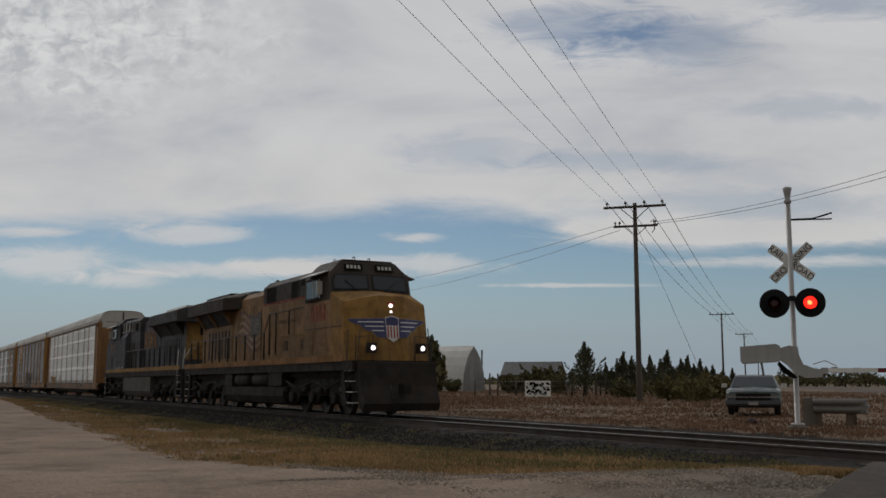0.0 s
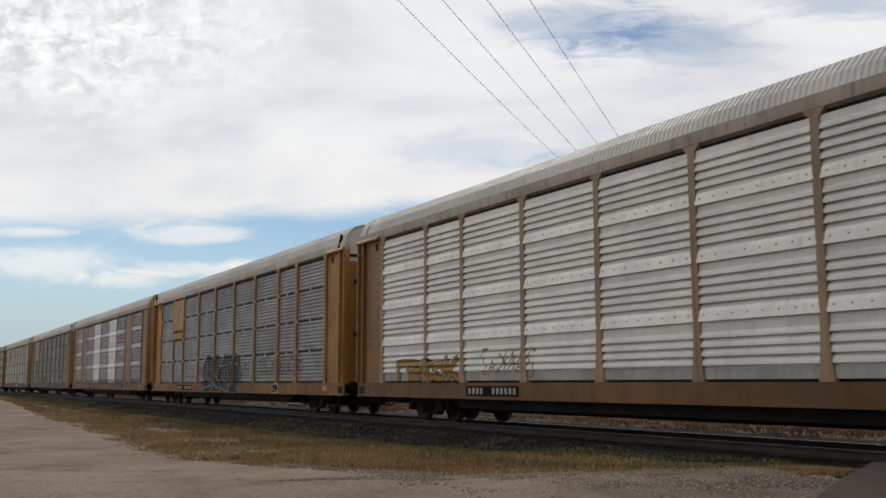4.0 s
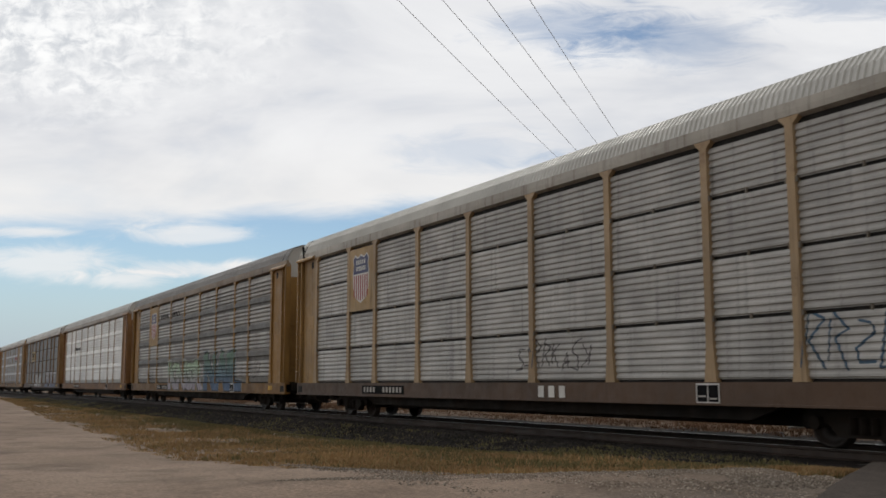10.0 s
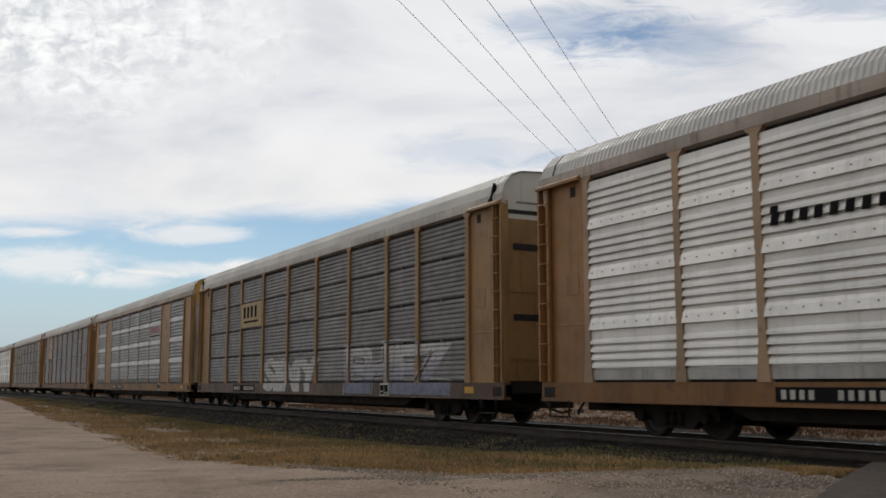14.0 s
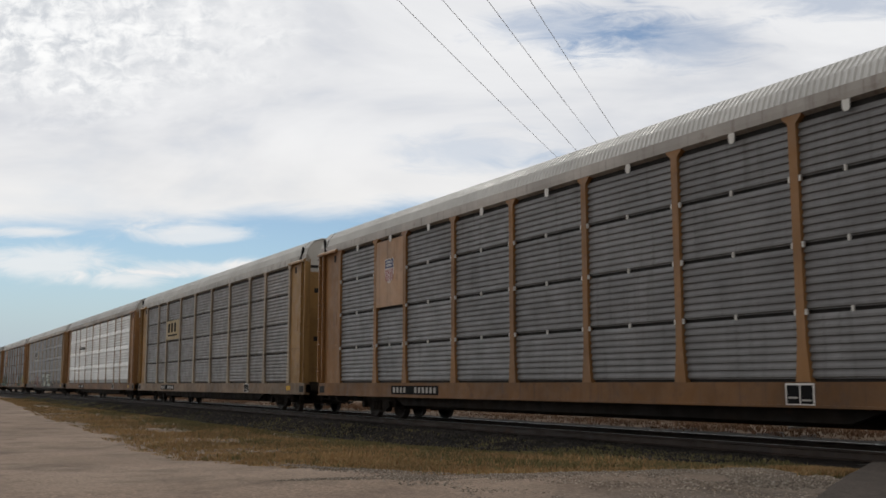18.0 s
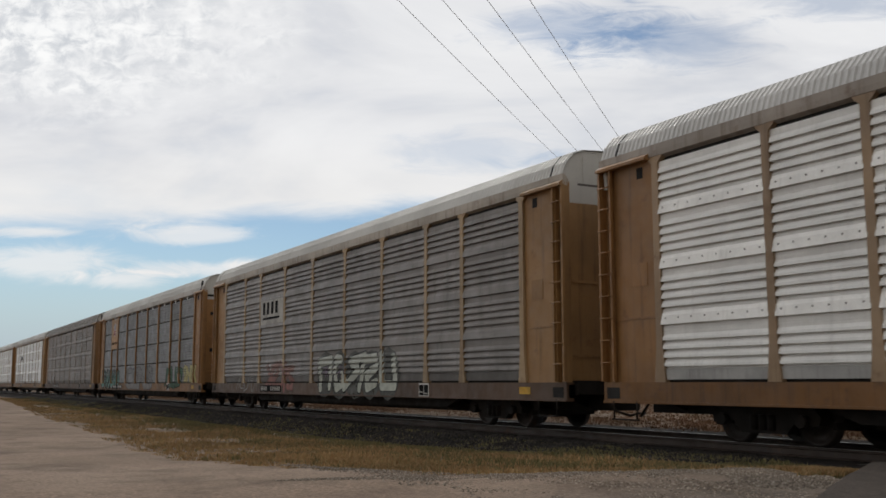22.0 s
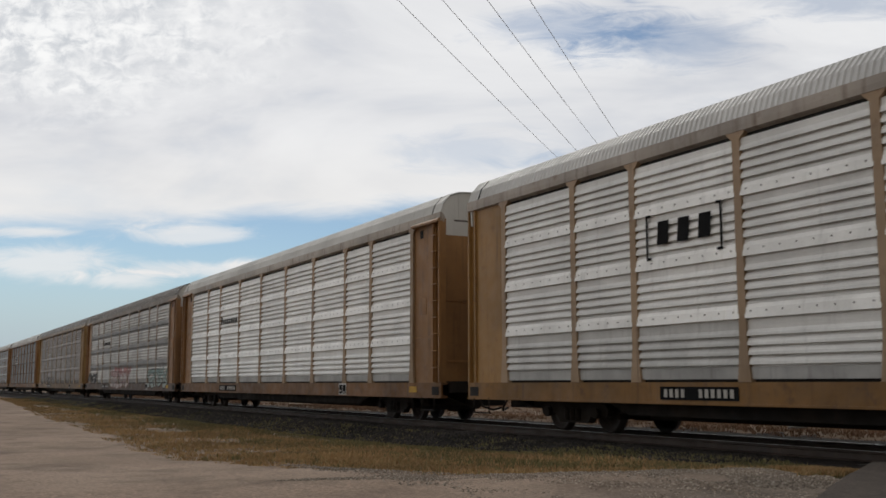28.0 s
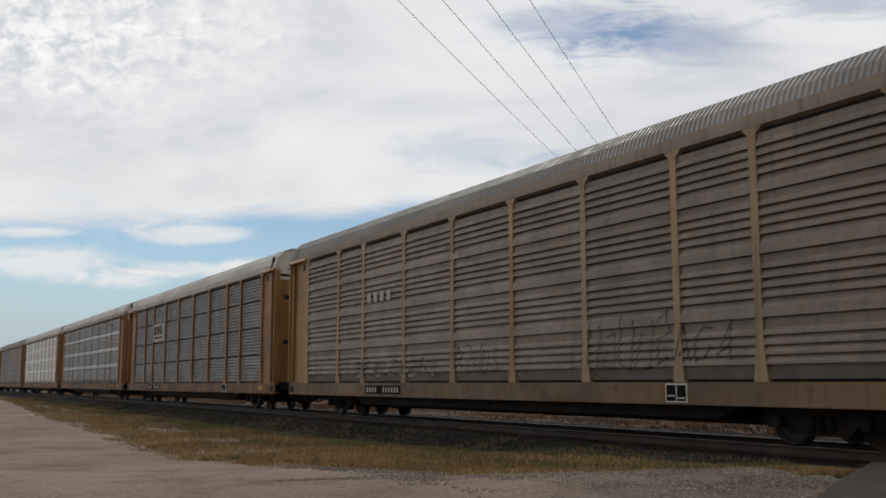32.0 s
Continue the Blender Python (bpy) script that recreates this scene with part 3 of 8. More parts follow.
def tier_marks(low, high):
    """Profile of a finely ribbed sheet: (height, depth, slot) from its foot to its head."""
    marks = [(low, 0.0, 0)]
    n = max(1, round((high - low) / 0.126))
    step = (high - low) / n
    for i in range(n):
        z = low + i * step
        marks += [(z + step * 0.12, 0.0, 0), (z + step * 0.24, 0.029, 0), (z + step * 0.55, 0.027, 0), (z + step * 0.90, 0.004, 0)]
    return marks + [(high, 0.0, 0)]


def deep_marks(low, high, bands, wide_band=False, dull=False):
    """Profile of a bold sheet: over each proud flat band four overhanging ribs, then a plain strip."""
    flat = 0.040
    marks = [(low, flat, 2)]
    starts = [low + 0.12] + [b1 - 0.035 for _, b1 in bands]
    for k, z0 in enumerate(starts):
        for i in range(4):
            z = z0 + 0.10 + 0.160 * i
            marks += [(z - 0.022, flat, 0), (z - 0.018, 0.004, 0), (z + 0.016, 0.0, 0), (z + 0.020, 0.078, 0), (z + 0.068, 0.072, 0), (z + 0.126, flat, 0)]
        if wide_band and k < len(bands):
            marks[-1] = (*marks[-1][:2], 1)
        if k < len(bands):
            b0, b1 = bands[k]
            marks += [(b0 - 0.014, flat, 0), (b0 - 0.010, 0.012, 0), (b0 + 0.008, 0.012, 1), (b0 + 0.012, 0.094, 1), (b1 - 0.07, 0.074, 1), (b1, flat, 0)]
            if wide_band:
                marks[-6] = (*marks[-6][:2], 1)
                marks[-5] = (*marks[-5][:2], 1)
    if dull:
        top = bands[0][0] - 0.012
        marks = [(z, d, 3 if z < top and k == 0 else k) for z, d, k in marks]
    return marks + [(high, flat, 0)]


def ribbed(width, marks):
    """A sheet with horizontal ribs after a profile; marked faces take the second material."""
    g = Shape()
    low, high = marks[0][0], marks[-1][0]
    for z, d, _ in marks:
        g.v += [(-width / 2, -d, z), (width / 2, -d, z)]
    for i in range(len(marks) - 1):
        g.face((2 * i, 2 * i + 1, 2 * i + 3, 2 * i + 2), slot=marks[i][2])
    # back of the sheet and its two ends
    j = len(g.v)
    g.v += [(-width / 2, 0.02, low), (width / 2, 0.02, low), (width / 2, 0.02, high), (-width / 2, 0.02, high)]
    g.face((j, j + 3, j + 2, j + 1))
    e = 2 * (len(marks) - 1)
    g.face((0, j, j + 1, 1))
    g.face((e, e + 1, j + 2, j + 3))
    for i in range(len(marks) - 1):
        for side in (0, 1):
            k = len(g.v)
            x = (side - 0.5) * width
            g.v += [(x, 0.02, marks[i][0]), (x, 0.02, marks[i + 1][0])]
            g.face((2 * i + side, 2 * i + 2 + side, k + 1, k), slot=marks[i][2])
    return g


SHEET_Y = SIDE + 0.072          # the plane from which the ribs stand out
TIER_MARKS = [m for lo, hi in TIERS for m in tier_marks(lo, hi)]
DEEP_MARKS = deep_marks(PANEL_LOW, PANEL_HIGH, BANDS)


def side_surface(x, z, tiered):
    """Where the outer side of a car lies at a place along it; None in the seams, where the near-black core shows."""
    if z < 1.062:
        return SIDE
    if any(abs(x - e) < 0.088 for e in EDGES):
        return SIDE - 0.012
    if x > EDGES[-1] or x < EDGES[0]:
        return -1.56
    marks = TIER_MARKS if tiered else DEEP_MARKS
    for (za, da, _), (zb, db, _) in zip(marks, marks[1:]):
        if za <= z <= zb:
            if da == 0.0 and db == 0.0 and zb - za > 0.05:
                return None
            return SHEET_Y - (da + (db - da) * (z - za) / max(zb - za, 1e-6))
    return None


def lay_on_side(me, tiered):
    """Lets a thin layer of paint follow the ribs, posts and sill of a car's side; its y is the height over them."""
    bm = bmesh.new()
    bm.from_mesh(me)
    xs, zs = [v.co.x for v in bm.verts], [v.co.z for v in bm.verts]
    x0, x1, z0, z1 = min(xs), max(xs), min(zs), max(zs)
    levels = [1.062] + [m[0] for m in (TIER_MARKS if tiered else DEEP_MARKS)]
    cuts = [((0, 0, z), (0, 0, 1)) for z in levels if z0 < z < z1]
    cuts += [((e + d, 0, 0), (1, 0, 0)) for e in EDGES for d in (-0.088, 0.088) if x0 < e + d < x1]
    for spot, way in cuts:
        bmesh.ops.bisect_plane(bm, geom=bm.verts[:] + bm.edges[:] + bm.faces[:], dist=1e-5, plane_co=spot, plane_no=way)
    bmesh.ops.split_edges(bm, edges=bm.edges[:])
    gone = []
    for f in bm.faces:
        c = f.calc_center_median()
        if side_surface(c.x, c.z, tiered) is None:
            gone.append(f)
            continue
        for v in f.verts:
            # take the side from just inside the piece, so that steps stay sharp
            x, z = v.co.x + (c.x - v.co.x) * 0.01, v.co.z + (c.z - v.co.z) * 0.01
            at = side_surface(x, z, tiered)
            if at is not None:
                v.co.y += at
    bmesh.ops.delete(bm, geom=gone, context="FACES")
    bm.to_mesh(me)
    bm.free()
    return me


PANEL_MESHES = {}


def panel_mesh(style, width, tier):
    key = (style, round(width, 2), tier)
    if key not in PANEL_MESHES:
        w = width - 0.14
        if style == "tier":
            lo, hi = TIERS[tier]
            PANEL_MESHES[key] = ribbed(w, tier_marks(0.0, hi - lo)).mesh("panel", [PANEL])
        else:
            band = {"silver": BAND_LIGHT, "dull": BAND_LIGHT, "white": BAND_WHITE, "dark": BAND_DARK, "plain": PANEL}[style]
            marks = deep_marks(0.0, PANEL_HIGH - PANEL_LOW, [(a - PANEL_LOW, b - PANEL_LOW) for a, b in BANDS], style == "dark", style == "dull")
            PANEL_MESHES[key] = ribbed(w, marks).mesh("panel", [PANEL_SILVER if style in ("silver", "dull") else PANEL, band, BAND_FOOT, BAND_DULL])
    return PANEL_MESHES[key]


def roof_mesh():
    """Transverse ribs all along the arched roof."""
    g = Shape()
    x0, x1 = -BODY_END + 0.05, BODY_END - 0.05
    n = 205
    step = (x1 - x0) / n
    rings = []
    for i in range(n):
        for f, d in ((0.0, 0.0), (0.10, 0.026), (0.46, 0.026), (0.60, 0.0)):
            rings.append((x0 + (i + f) * step, d))
    rings.append((x1, 0.0))
    for x, d in rings:
        for y, z in ROOF_LINE:
            s = 1 + d / 2.0
            g.v.append((x, y * s, 5.2 + (z - 5.2) * (1 + d / 1.0)))
    m = len(ROOF_LINE)
    for i in range(len(rings) - 1):
        for j in range(m - 1):
            g.face((i * m + j, i * m + j + 1, (i + 1) * m + j + 1, (i + 1) * m + j))
    return g.mesh("roof", [ROOF])


def build_templates():
    """Meshes that every rack car shares."""
    t = {"roof": roof_mesh()}
    g = Shape()
    # side sills with flanges, centre sill, cross bearers, floor
    for s in (1, -1):
        y = s * 1.60
        i = s * 1.40
        out = [(y, 1.06), (y, 0.70), (y + s * 0.03, 0.70), (y + s * 0.03, 0.66), (i, 0.66), (i, 0.72), (y - s * 0.06, 0.74), (y - s * 0.06, 1.0), (i, 1.02), (i, 1.06)]
        g.prism(out, "x", -BODY_END, BODY_END)
    t["side_sill"] = g.mesh("side_sill", [SILL])
    g = Shape().box(-BODY_END, BODY_END, -0.36, 0.36, 0.45, 1.0).box(-8.2, 8.2, -0.36, 0.36, 0.30, 0.46)
    for y in (-1.30, 1.18):
        g.prism([(-8.4, 0.66), (-7.7, 0.42), (7.7, 0.42), (8.4, 0.66), (8.4, 0.9), (-8.4, 0.9)], "y", y, y + 0.12)
    g.box(-BODY_END + 0.1, BODY_END - 0.1, -1.38, 1.38, 1.0, 1.08)
    for i in range(15):
        x = -12.6 + i * 1.8
        g.prism([(-1.38, 0.98), (1.38, 0.98), (1.38, 0.86), (0.36, 0.5), (-0.36, 0.5), (-1.38, 0.86)], "x", x - 0.06, x + 0.06)
    for x in (-3.0, -1.0, 1.4):
        g.turned((x, -0.85, 0.66), "x", [(0, 0.16), (0.9, 0.16)], 12)
    g.rod([(-8, -1.1, 0.62), (8, -1.1, 0.62)], 0.025)
    t["underframe"] = g.mesh("underframe", [STEEL])
    # closed near-black box in place of the unlit interior behind the seams
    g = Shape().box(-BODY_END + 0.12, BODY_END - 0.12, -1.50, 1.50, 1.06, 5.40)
    t["core"] = g.mesh("inner_wall", [INSIDE_SHADE])
    # far wall in one piece with its ribs
    g = Shape()
    for a, b in zip(EDGES, EDGES[1:]):
        for k in range(20):
            z = 1.2 + k * 0.2
            g.box(a + 0.08, b - 0.08, 1.53, 1.57 + 0.0, z, z + 0.13)
    for e in EDGES:
        g.box(e - 0.08, e + 0.08, 1.50, 1.61, 1.06, 5.40)
    t["far_wall"] = g.mesh("far_wall", [PANEL])
    # post: I-shaped, flaring at foot and head
    g = Shape()
    g.sheet([(-0.15, 1.06), (0.15, 1.06), (0.12, 1.35), (0.085, 1.75), (0.085, 5.20), (0.20, 5.30), (0.24, 5.40), (-0.24, 5.40), (-0.20, 5.30), (-0.085, 5.20), (-0.085, 1.75), (-0.12, 1.35)], SIDE - 0.012, 0.11)
    t["post"] = g.mesh("post", [BODY])
    g = Shape().sheet([(-0.08, 1.06), (0.08, 1.06), (0.075, 5.40), (-0.075, 5.40)], SIDE - 0.010, 0.11)
    t["slim_post"] = g.mesh("post", [BODY])
    # top rail along both eaves
    g = Shape()
    for s in (1, -1):
        g.prism([(s * 1.618, 5.57), (s * 1.625, 5.44), (s * 1.62, 5.34), (s * 1.50, 5.30), (s * 1.46, 5.44), (s * 1.56, 5.57)], "x", -BODY_END, BODY_END)
    t["top_rail"] = g.mesh("top_rail", [BODY])
    # corner bay: flat sheet from the last panel to the end, posts, hatch and eave bracket
    for s, side in ((-1, "near"), (1, "far")):
        y = s * 1.545
        t["sheet_" + side] = Shape().box(EDGES[-1] + 0.07, BODY_END - 0.30, min(y, y - s * 0.05), max(y, y - s * 0.05), 1.06, 5.34).mesh("corner_sheet", [BODY])
        t["corner_" + side] = Shape().box(BODY_END - 0.06, BODY_END, min(s * 1.60, s * 1.44), max(s * 1.60, s * 1.44), 1.06, 5.40).mesh("corner_post", [BODY])
        t["recess_" + side] = Shape().box(BODY_END - 0.30, BODY_END - 0.06, min(s * 1.50, s * 1.46), max(s * 1.50, s * 1.46), 1.06, 5.34).mesh("ladder_recess", [BODY])
        t["jamb_" + side] = Shape().box(BODY_END - 0.36, BODY_END - 0.305, min(s * 1.60, s * 1.54), max(s * 1.60, s * 1.54), 1.06, 5.34).mesh("jamb", [BODY])
    t["hatch"] = Shape().box(EDGES[-1] + 0.35, EDGES[-1] + 0.80, -1.556, -1.545, 2.9, 3.35).mesh("hatch", [BODY])
    t["ledge"] = Shape().box(EDGES[-1] + 0.08, BODY_END - 0.36, -1.560, -1.545, 2.26, 2.30).mesh("ledge", [BODY])
    # near-black plate painted for the unlit notch
    t["notch"] = Shape().box(EDGES[-1] + 0.42, EDGES[-1] + 0.60, -1.552, -1.546, 5.0, 5.22).mesh("notch", [INSIDE_SHADE])
    t["eave_bracket"] = Shape().prism([(-1.60, 5.44), (-1.72, 5.36), (-1.72, 5.30), (-1.60, 5.30)], "x", EDGES[-1] + 0.15, BODY_END).mesh("eave_bracket", [BODY])
    # ladder at the corner
    g = Shape()
    for x in (BODY_END - 0.37, BODY_END - 0.02):
        g.box(x - 0.03, x + 0.03, -1.66, -1.60, 1.08, 5.30)
    for k in range(9):
        z = 1.45 + k * 0.44
        g.rod([(BODY_END - 0.40, -1.68, z), (BODY_END + 0.0, -1.68, z)], 0.014)
    t["ladder"] = g.mesh("ladder", [BODY])
    # roof end: corrugated cap and gable
    y0 = BODY_END
    g = Shape()
    g.prism([(y * 0.985, z - 0.01) for y, z in ROOF_LINE] + [(1.56, 4.96), (-1.56, 4.96)], "x", y0 - 0.18, y0 - 0.10)
    g.box(y0 - 0.11, y0 - 0.085, -1.0, -0.96, 5.45, 6.0).box(y0 - 0.11, y0 - 0.085, 0.96, 1.0, 5.45, 6.0)
    t["gable"] = g.mesh("gable", [ROOF])
    t["gable_mark"] = Shape().box(y0 - 0.10, y0 - 0.096, -0.42, 0.42, 5.36, 5.41).mesh("gable_mark", [SILL])
    g = Shape()
    ring = [(y * 1.012, 5.2 + (z - 5.2) * 1.02) for y, z in ROOF_LINE]
    inner = [(y * 0.99, 5.2 + (z - 5.2) * 0.985) for y, z in ROOF_LINE]
    g.prism(ring + inner[::-1], "x", y0 - 0.55, y0 - 0.46)
    t["seal"] = g.mesh("roof_seal", [BLACK])
    # near-black plate for the unlit slot above the doors
    t["gable_slot"] = Shape().box(y0 - 0.11, y0 - 0.092, -1.45, -0.35, 5.10, 5.20).mesh("gable_slot", [INSIDE_SHADE])
    # black triangular plate added for the unlit gap at the eave
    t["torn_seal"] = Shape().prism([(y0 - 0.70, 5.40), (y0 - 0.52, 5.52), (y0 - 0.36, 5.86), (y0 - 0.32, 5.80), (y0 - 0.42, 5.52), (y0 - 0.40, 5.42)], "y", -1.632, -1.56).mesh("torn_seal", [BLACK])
    # end doors: two leaves with ribs; near-black plates stand for the unlit slots
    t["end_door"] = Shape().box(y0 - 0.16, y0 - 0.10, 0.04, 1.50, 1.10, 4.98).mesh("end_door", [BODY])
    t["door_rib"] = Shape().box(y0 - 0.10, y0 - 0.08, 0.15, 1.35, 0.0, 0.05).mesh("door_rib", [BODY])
    t["door_slot"] = Shape().box(y0 - 0.11, y0 - 0.092, 0.3, 1.25, 0.0, 0.16).mesh("door_slot", [INSIDE_SHADE])
    t["door_seam"] = Shape().box(y0 - 0.13, y0 - 0.09, -0.05, 0.05, 1.2, 6.10).mesh("door_seam", [INSIDE_SHADE])
    # coupler with cushioned draft gear, hoses
    g = Shape().box(y0 - 0.4, y0 + 0.18, -0.16, 0.16, 0.68, 1.02)
    g.prism([(y0 + 0.15, -0.12), (y0 + 0.40, -0.12), (y0 + 0.58, -0.20), (y0 + 0.58, 0.05), (y0 + 0.42, 0.22), (y0 + 0.15, 0.12)], "z", 0.68, 0.98)
    g.rod([(y0 - 0.1, -0.45, 0.75), (y0 + 0.2, -0.46, 0.45), (y0 + 0.48, -0.30, 0.36), (y0 + 0.58, -0.1, 0.42)], 0.03)
    g.box(y0 - 0.05, y0 + 0.06, -1.35, 1.35, 0.80, 1.05)
    t["coupler"] = g.mesh("coupler", [STEEL])
    g = Shape()
    for x in (-0.35, 0.35):
        g.rod([(x, -1.62, 0.70), (x, -1.62, 0.36)], 0.02)
    g.box(-0.38, 0.38, -1.66, -1.58, 0.33, 0.36)
    t["step"] = g.mesh("step", [STEEL])
    # truck: cast side frames with pedestal arches, springs, bolster
    g = Shape()
    for s in (1, -1):
        y = s * 1.02
        arch = [(-1.22, 0.50), (-1.10, 0.62), (-0.70, 0.66), (-0.45, 0.80), (0.45, 0.80), (0.70, 0.66), (1.10, 0.62), (1.22, 0.50), (1.18, 0.36), (0.98, 0.34), (0.70, 0.40), (0.50, 0.20), (-0.50, 0.20), (-0.70, 0.40), (-0.98, 0.34), (-1.18, 0.36)]
        g.prism([(x, z) for x, z in arch], "y", y - 0.09, y + 0.09)
        for x in (-0.2, 0.0, 0.2):
            g.turned((x, y + s * 0.10, 0.26), "z", [(0, 0.07), (0.26, 0.07)], 8)
        for x in (-0.89, 0.89):
            g.turned((x, y + (0.08 if s > 0 else -0.2), 0.42), "y", [(0, 0.11), (0.10, 0.11), (0.12, 0.06)], 10)
    g.box(-0.22, 0.22, -1.1, 1.1, 0.42, 0.68)
    g.box(-1.35, -1.28, -0.9, 0.9, 0.30, 0.42).box(1.28, 1.35, -0.9, 0.9, 0.30, 0.42)
    t["truck"] = g.mesh("truck_frame", [STEEL])
    g = Shape()
    for a, b in zip(EDGES, EDGES[1:]):
        n = round((b - a) / 0.34)
        for lo, hi in BANDS:
            for i in range(n):
                x = a + 0.2 + (b - a - 0.4) * i / (n - 1)
                g.box(x - 0.015, x + 0.015, SIDE - 0.012, SIDE + 0.01, (lo + hi) / 2 - 0.015, (lo + hi) / 2 + 0.015)
    t["bolt"] = g.mesh("bolt", [SILL])
    # jacking pockets in the sill: near-black plates for their unlit depth
    t["sill_pocket"] = Shape().box(-0.20, 0.20, -1.606, -1.59, 0.74, 0.96).mesh("sill_pocket", [INSIDE_SHADE])
    t["tab"] = Shape().prism([(-0.07, 5.33), (0.07, 5.33), (0.07, 5.20), (0.04, 5.15), (-0.04, 5.15), (-0.07, 5.20)], "y", -1.634, -1.618).mesh("tab", [WHITE])
    t["wheelset"] = wheelset_mesh(WHEEL_R)
    return t


def wheelset_mesh(r):
    g = Shape()
    for s in (1, -1):
        y = s * 0.754
        prof = [(-0.07 * s, r + 0.028), (-0.045 * s, r + 0.026), (-0.035 * s, r), (0.065 * s, r - 0.004), (0.065 * s, r - 0.06), (0.02 * s, r - 0.075), (0.02 * s, 0.17), (0.08 * s, 0.15), (0.08 * s, 0.09), (-0.09 * s, 0.09), (-0.09 * s, 0.15), (-0.03 * s, 0.17), (-0.03 * s, r - 0.075), (-0.07 * s, r - 0.06)]
        g.turned((0, y, 0), "y", prof, 24)
        for k in range(3):
            a = k * 2.094
            g.box(0.25 * math.cos(a) - 0.02, 0.25 * math.cos(a) + 0.02, y + s * 0.02 - 0.012, y + s * 0.02 + 0.012, 0.25 * math.sin(a) - 0.02, 0.25 * math.sin(a) + 0.02)
    g.turned((0, 0, 0), "y", [(-1.05, 0.08), (-0.7, 0.085), (0.7, 0.085), (1.05, 0.08)], 12)
    return g.mesh("wheelset", [WHEEL_STEEL])


RACK_WHEELS, LOCO_WHEELS, ROLLING = [], [], []


def add_truck(parent, meshes, x, offsets, r, store):
    truck = part("truck", meshes["truck"], None, parent, "grimy dark cast-steel truck", at=pose(x, 0, 0))
    for d in offsets:
        w = part("wheelset", meshes["wheelset"], None, truck)
        w.matrix_parent_inverse = Matrix.Translation((d, 0, r))
        store.append(w)
    return truck


def bars(parent, name, material, x, z, w, h, count, y, gaps=(), label="", slant=0.0):
    """Unreadable marking: a row of plain upright bars."""
    pitch = w / count
    key = (material.name, round(pitch, 3), round(h, 3), round(slant, 2))
    if key not in BAR_MESHES:
        BAR_MESHES[key] = Shape().sheet([(-0.27 * pitch, 0), (0.27 * pitch, 0), (0.27 * pitch + slant * h, h), (-0.27 * pitch + slant * h, h)], 0).mesh(name, material)
    for i in range(count):
        if i not in gaps:
            last = part(name, BAR_MESHES[key], None, parent, label, at=pose(x + (i + 0.5) * pitch, y, z))
    return last


BAR_MESHES = {}


def shield(parent, x, z, w, h, y):
    """A plain shield emblem: blue head, red and white stripes."""
    body = [(-0.5, 0.62), (-0.46, 0.30), (-0.30, 0.10), (0.0, 0.0), (0.30, 0.10), (0.46, 0.30), (0.5, 0.62), (0.44, 0.80), (0.50, 0.90), (0.36, 1.0), (0.18, 0.94), (0.0, 1.0), (-0.18, 0.94), (-0.36, 1.0), (-0.50, 0.90), (-0.44, 0.80)]
    base = part("emblem", Shape().sheet([(x + a * w, z + b * h) for a, b in body], y), WHITE, parent, "shield emblem with blue head and red stripes")
    head = [(-0.47, 0.60), (0.47, 0.60), (0.41, 0.80), (0.46, 0.89), (0.35, 0.97), (0.18, 0.91), (0.0, 0.97), (-0.18, 0.91), (-0.35, 0.97), (-0.46, 0.89), (-0.41, 0.80)]
    part("emblem_head", Shape().sheet([(x + a * w, z + b * h) for a, b in head], y - 0.005), BLUE, base)
    g = Shape()
    for k in range(7):
        a = -0.42 + k * 0.13
        low = 0.05 + 0.30 * abs(a + 0.03) ** 1.4
        g.sheet([(x + a * w, z + low * h), (x + (a + 0.06) * w, z + low * h), (x + (a + 0.06) * w, z + 0.57 * h), (x + a * w, z + 0.57 * h)], y - 0.005)
    part("emblem_stripes", g, RED, base)
    for k, n in ((0, 5), (1, 7)):
        bars(base, "emblem_bar", WHITE, x - 0.30 * w, z + (0.79 - 0.13 * k) * h, 0.60 * w, 0.09 * h, n, y - 0.010)


SPRAY = {}


def thin(mat, low, high):
    """Sprayed paint worn thin, so that the sheet shows through in places."""
    n = Nodes(mat.node_tree, keep=True)
    at = n.add("ShaderNodeTexCoord").outputs["Object"]
    bsdf = [k for k in mat.node_tree.nodes if k.bl_idname == "ShaderNodeBsdfPrincipled"][0]
    n.link(n.ramp(n.noise(at, 3.5, 6, 0.65), 0.35, 0.70, low, high), bsdf.inputs["Alpha"])
    return mat


def spray(colour, worn=False):
    if worn and (colour, "worn") not in SPRAY:
        SPRAY[(colour, "worn")] = thin(surface("worn_spray", colour, rough=0.7, large=2.5, spread=0.3), 0.96, 0.62)
    if worn:
        return SPRAY[(colour, "worn")]
    if colour not in SPRAY:
        SPRAY[colour] = surface("spray_paint", colour, rough=0.65, large=2.5, spread=0.35, streaks=0.25, streak_colour=tuple(c * 0.4 for c in colour))
    return SPRAY[colour]


STROKES = [
    [[(0, 0), (0, 1)], [(0, 1), (0.8, 0.75), (0.1, 0.5), (0.9, 0)]], [[(0, 1), (0, 0.1), (0.8, 0), (0.8, 0.9)]],
    [[(0.9, 0.9), (0.3, 1), (0.1, 0.7), (0.8, 0.4), (0.7, 0.05), (0, 0.1)]], [[(0, 0), (0.4, 1), (0.8, 0)], [(0.2, 0.4), (0.65, 0.3)]],
    [[(0, 1), (0.05, 0)], [(0, 0.5), (0.8, 1)], [(0.1, 0.5), (0.9, 0)]], [[(0.8, 0.9), (0.2, 1), (0, 0.5), (0.2, 0), (0.8, 0.15), (0.75, 0.45)]],
]


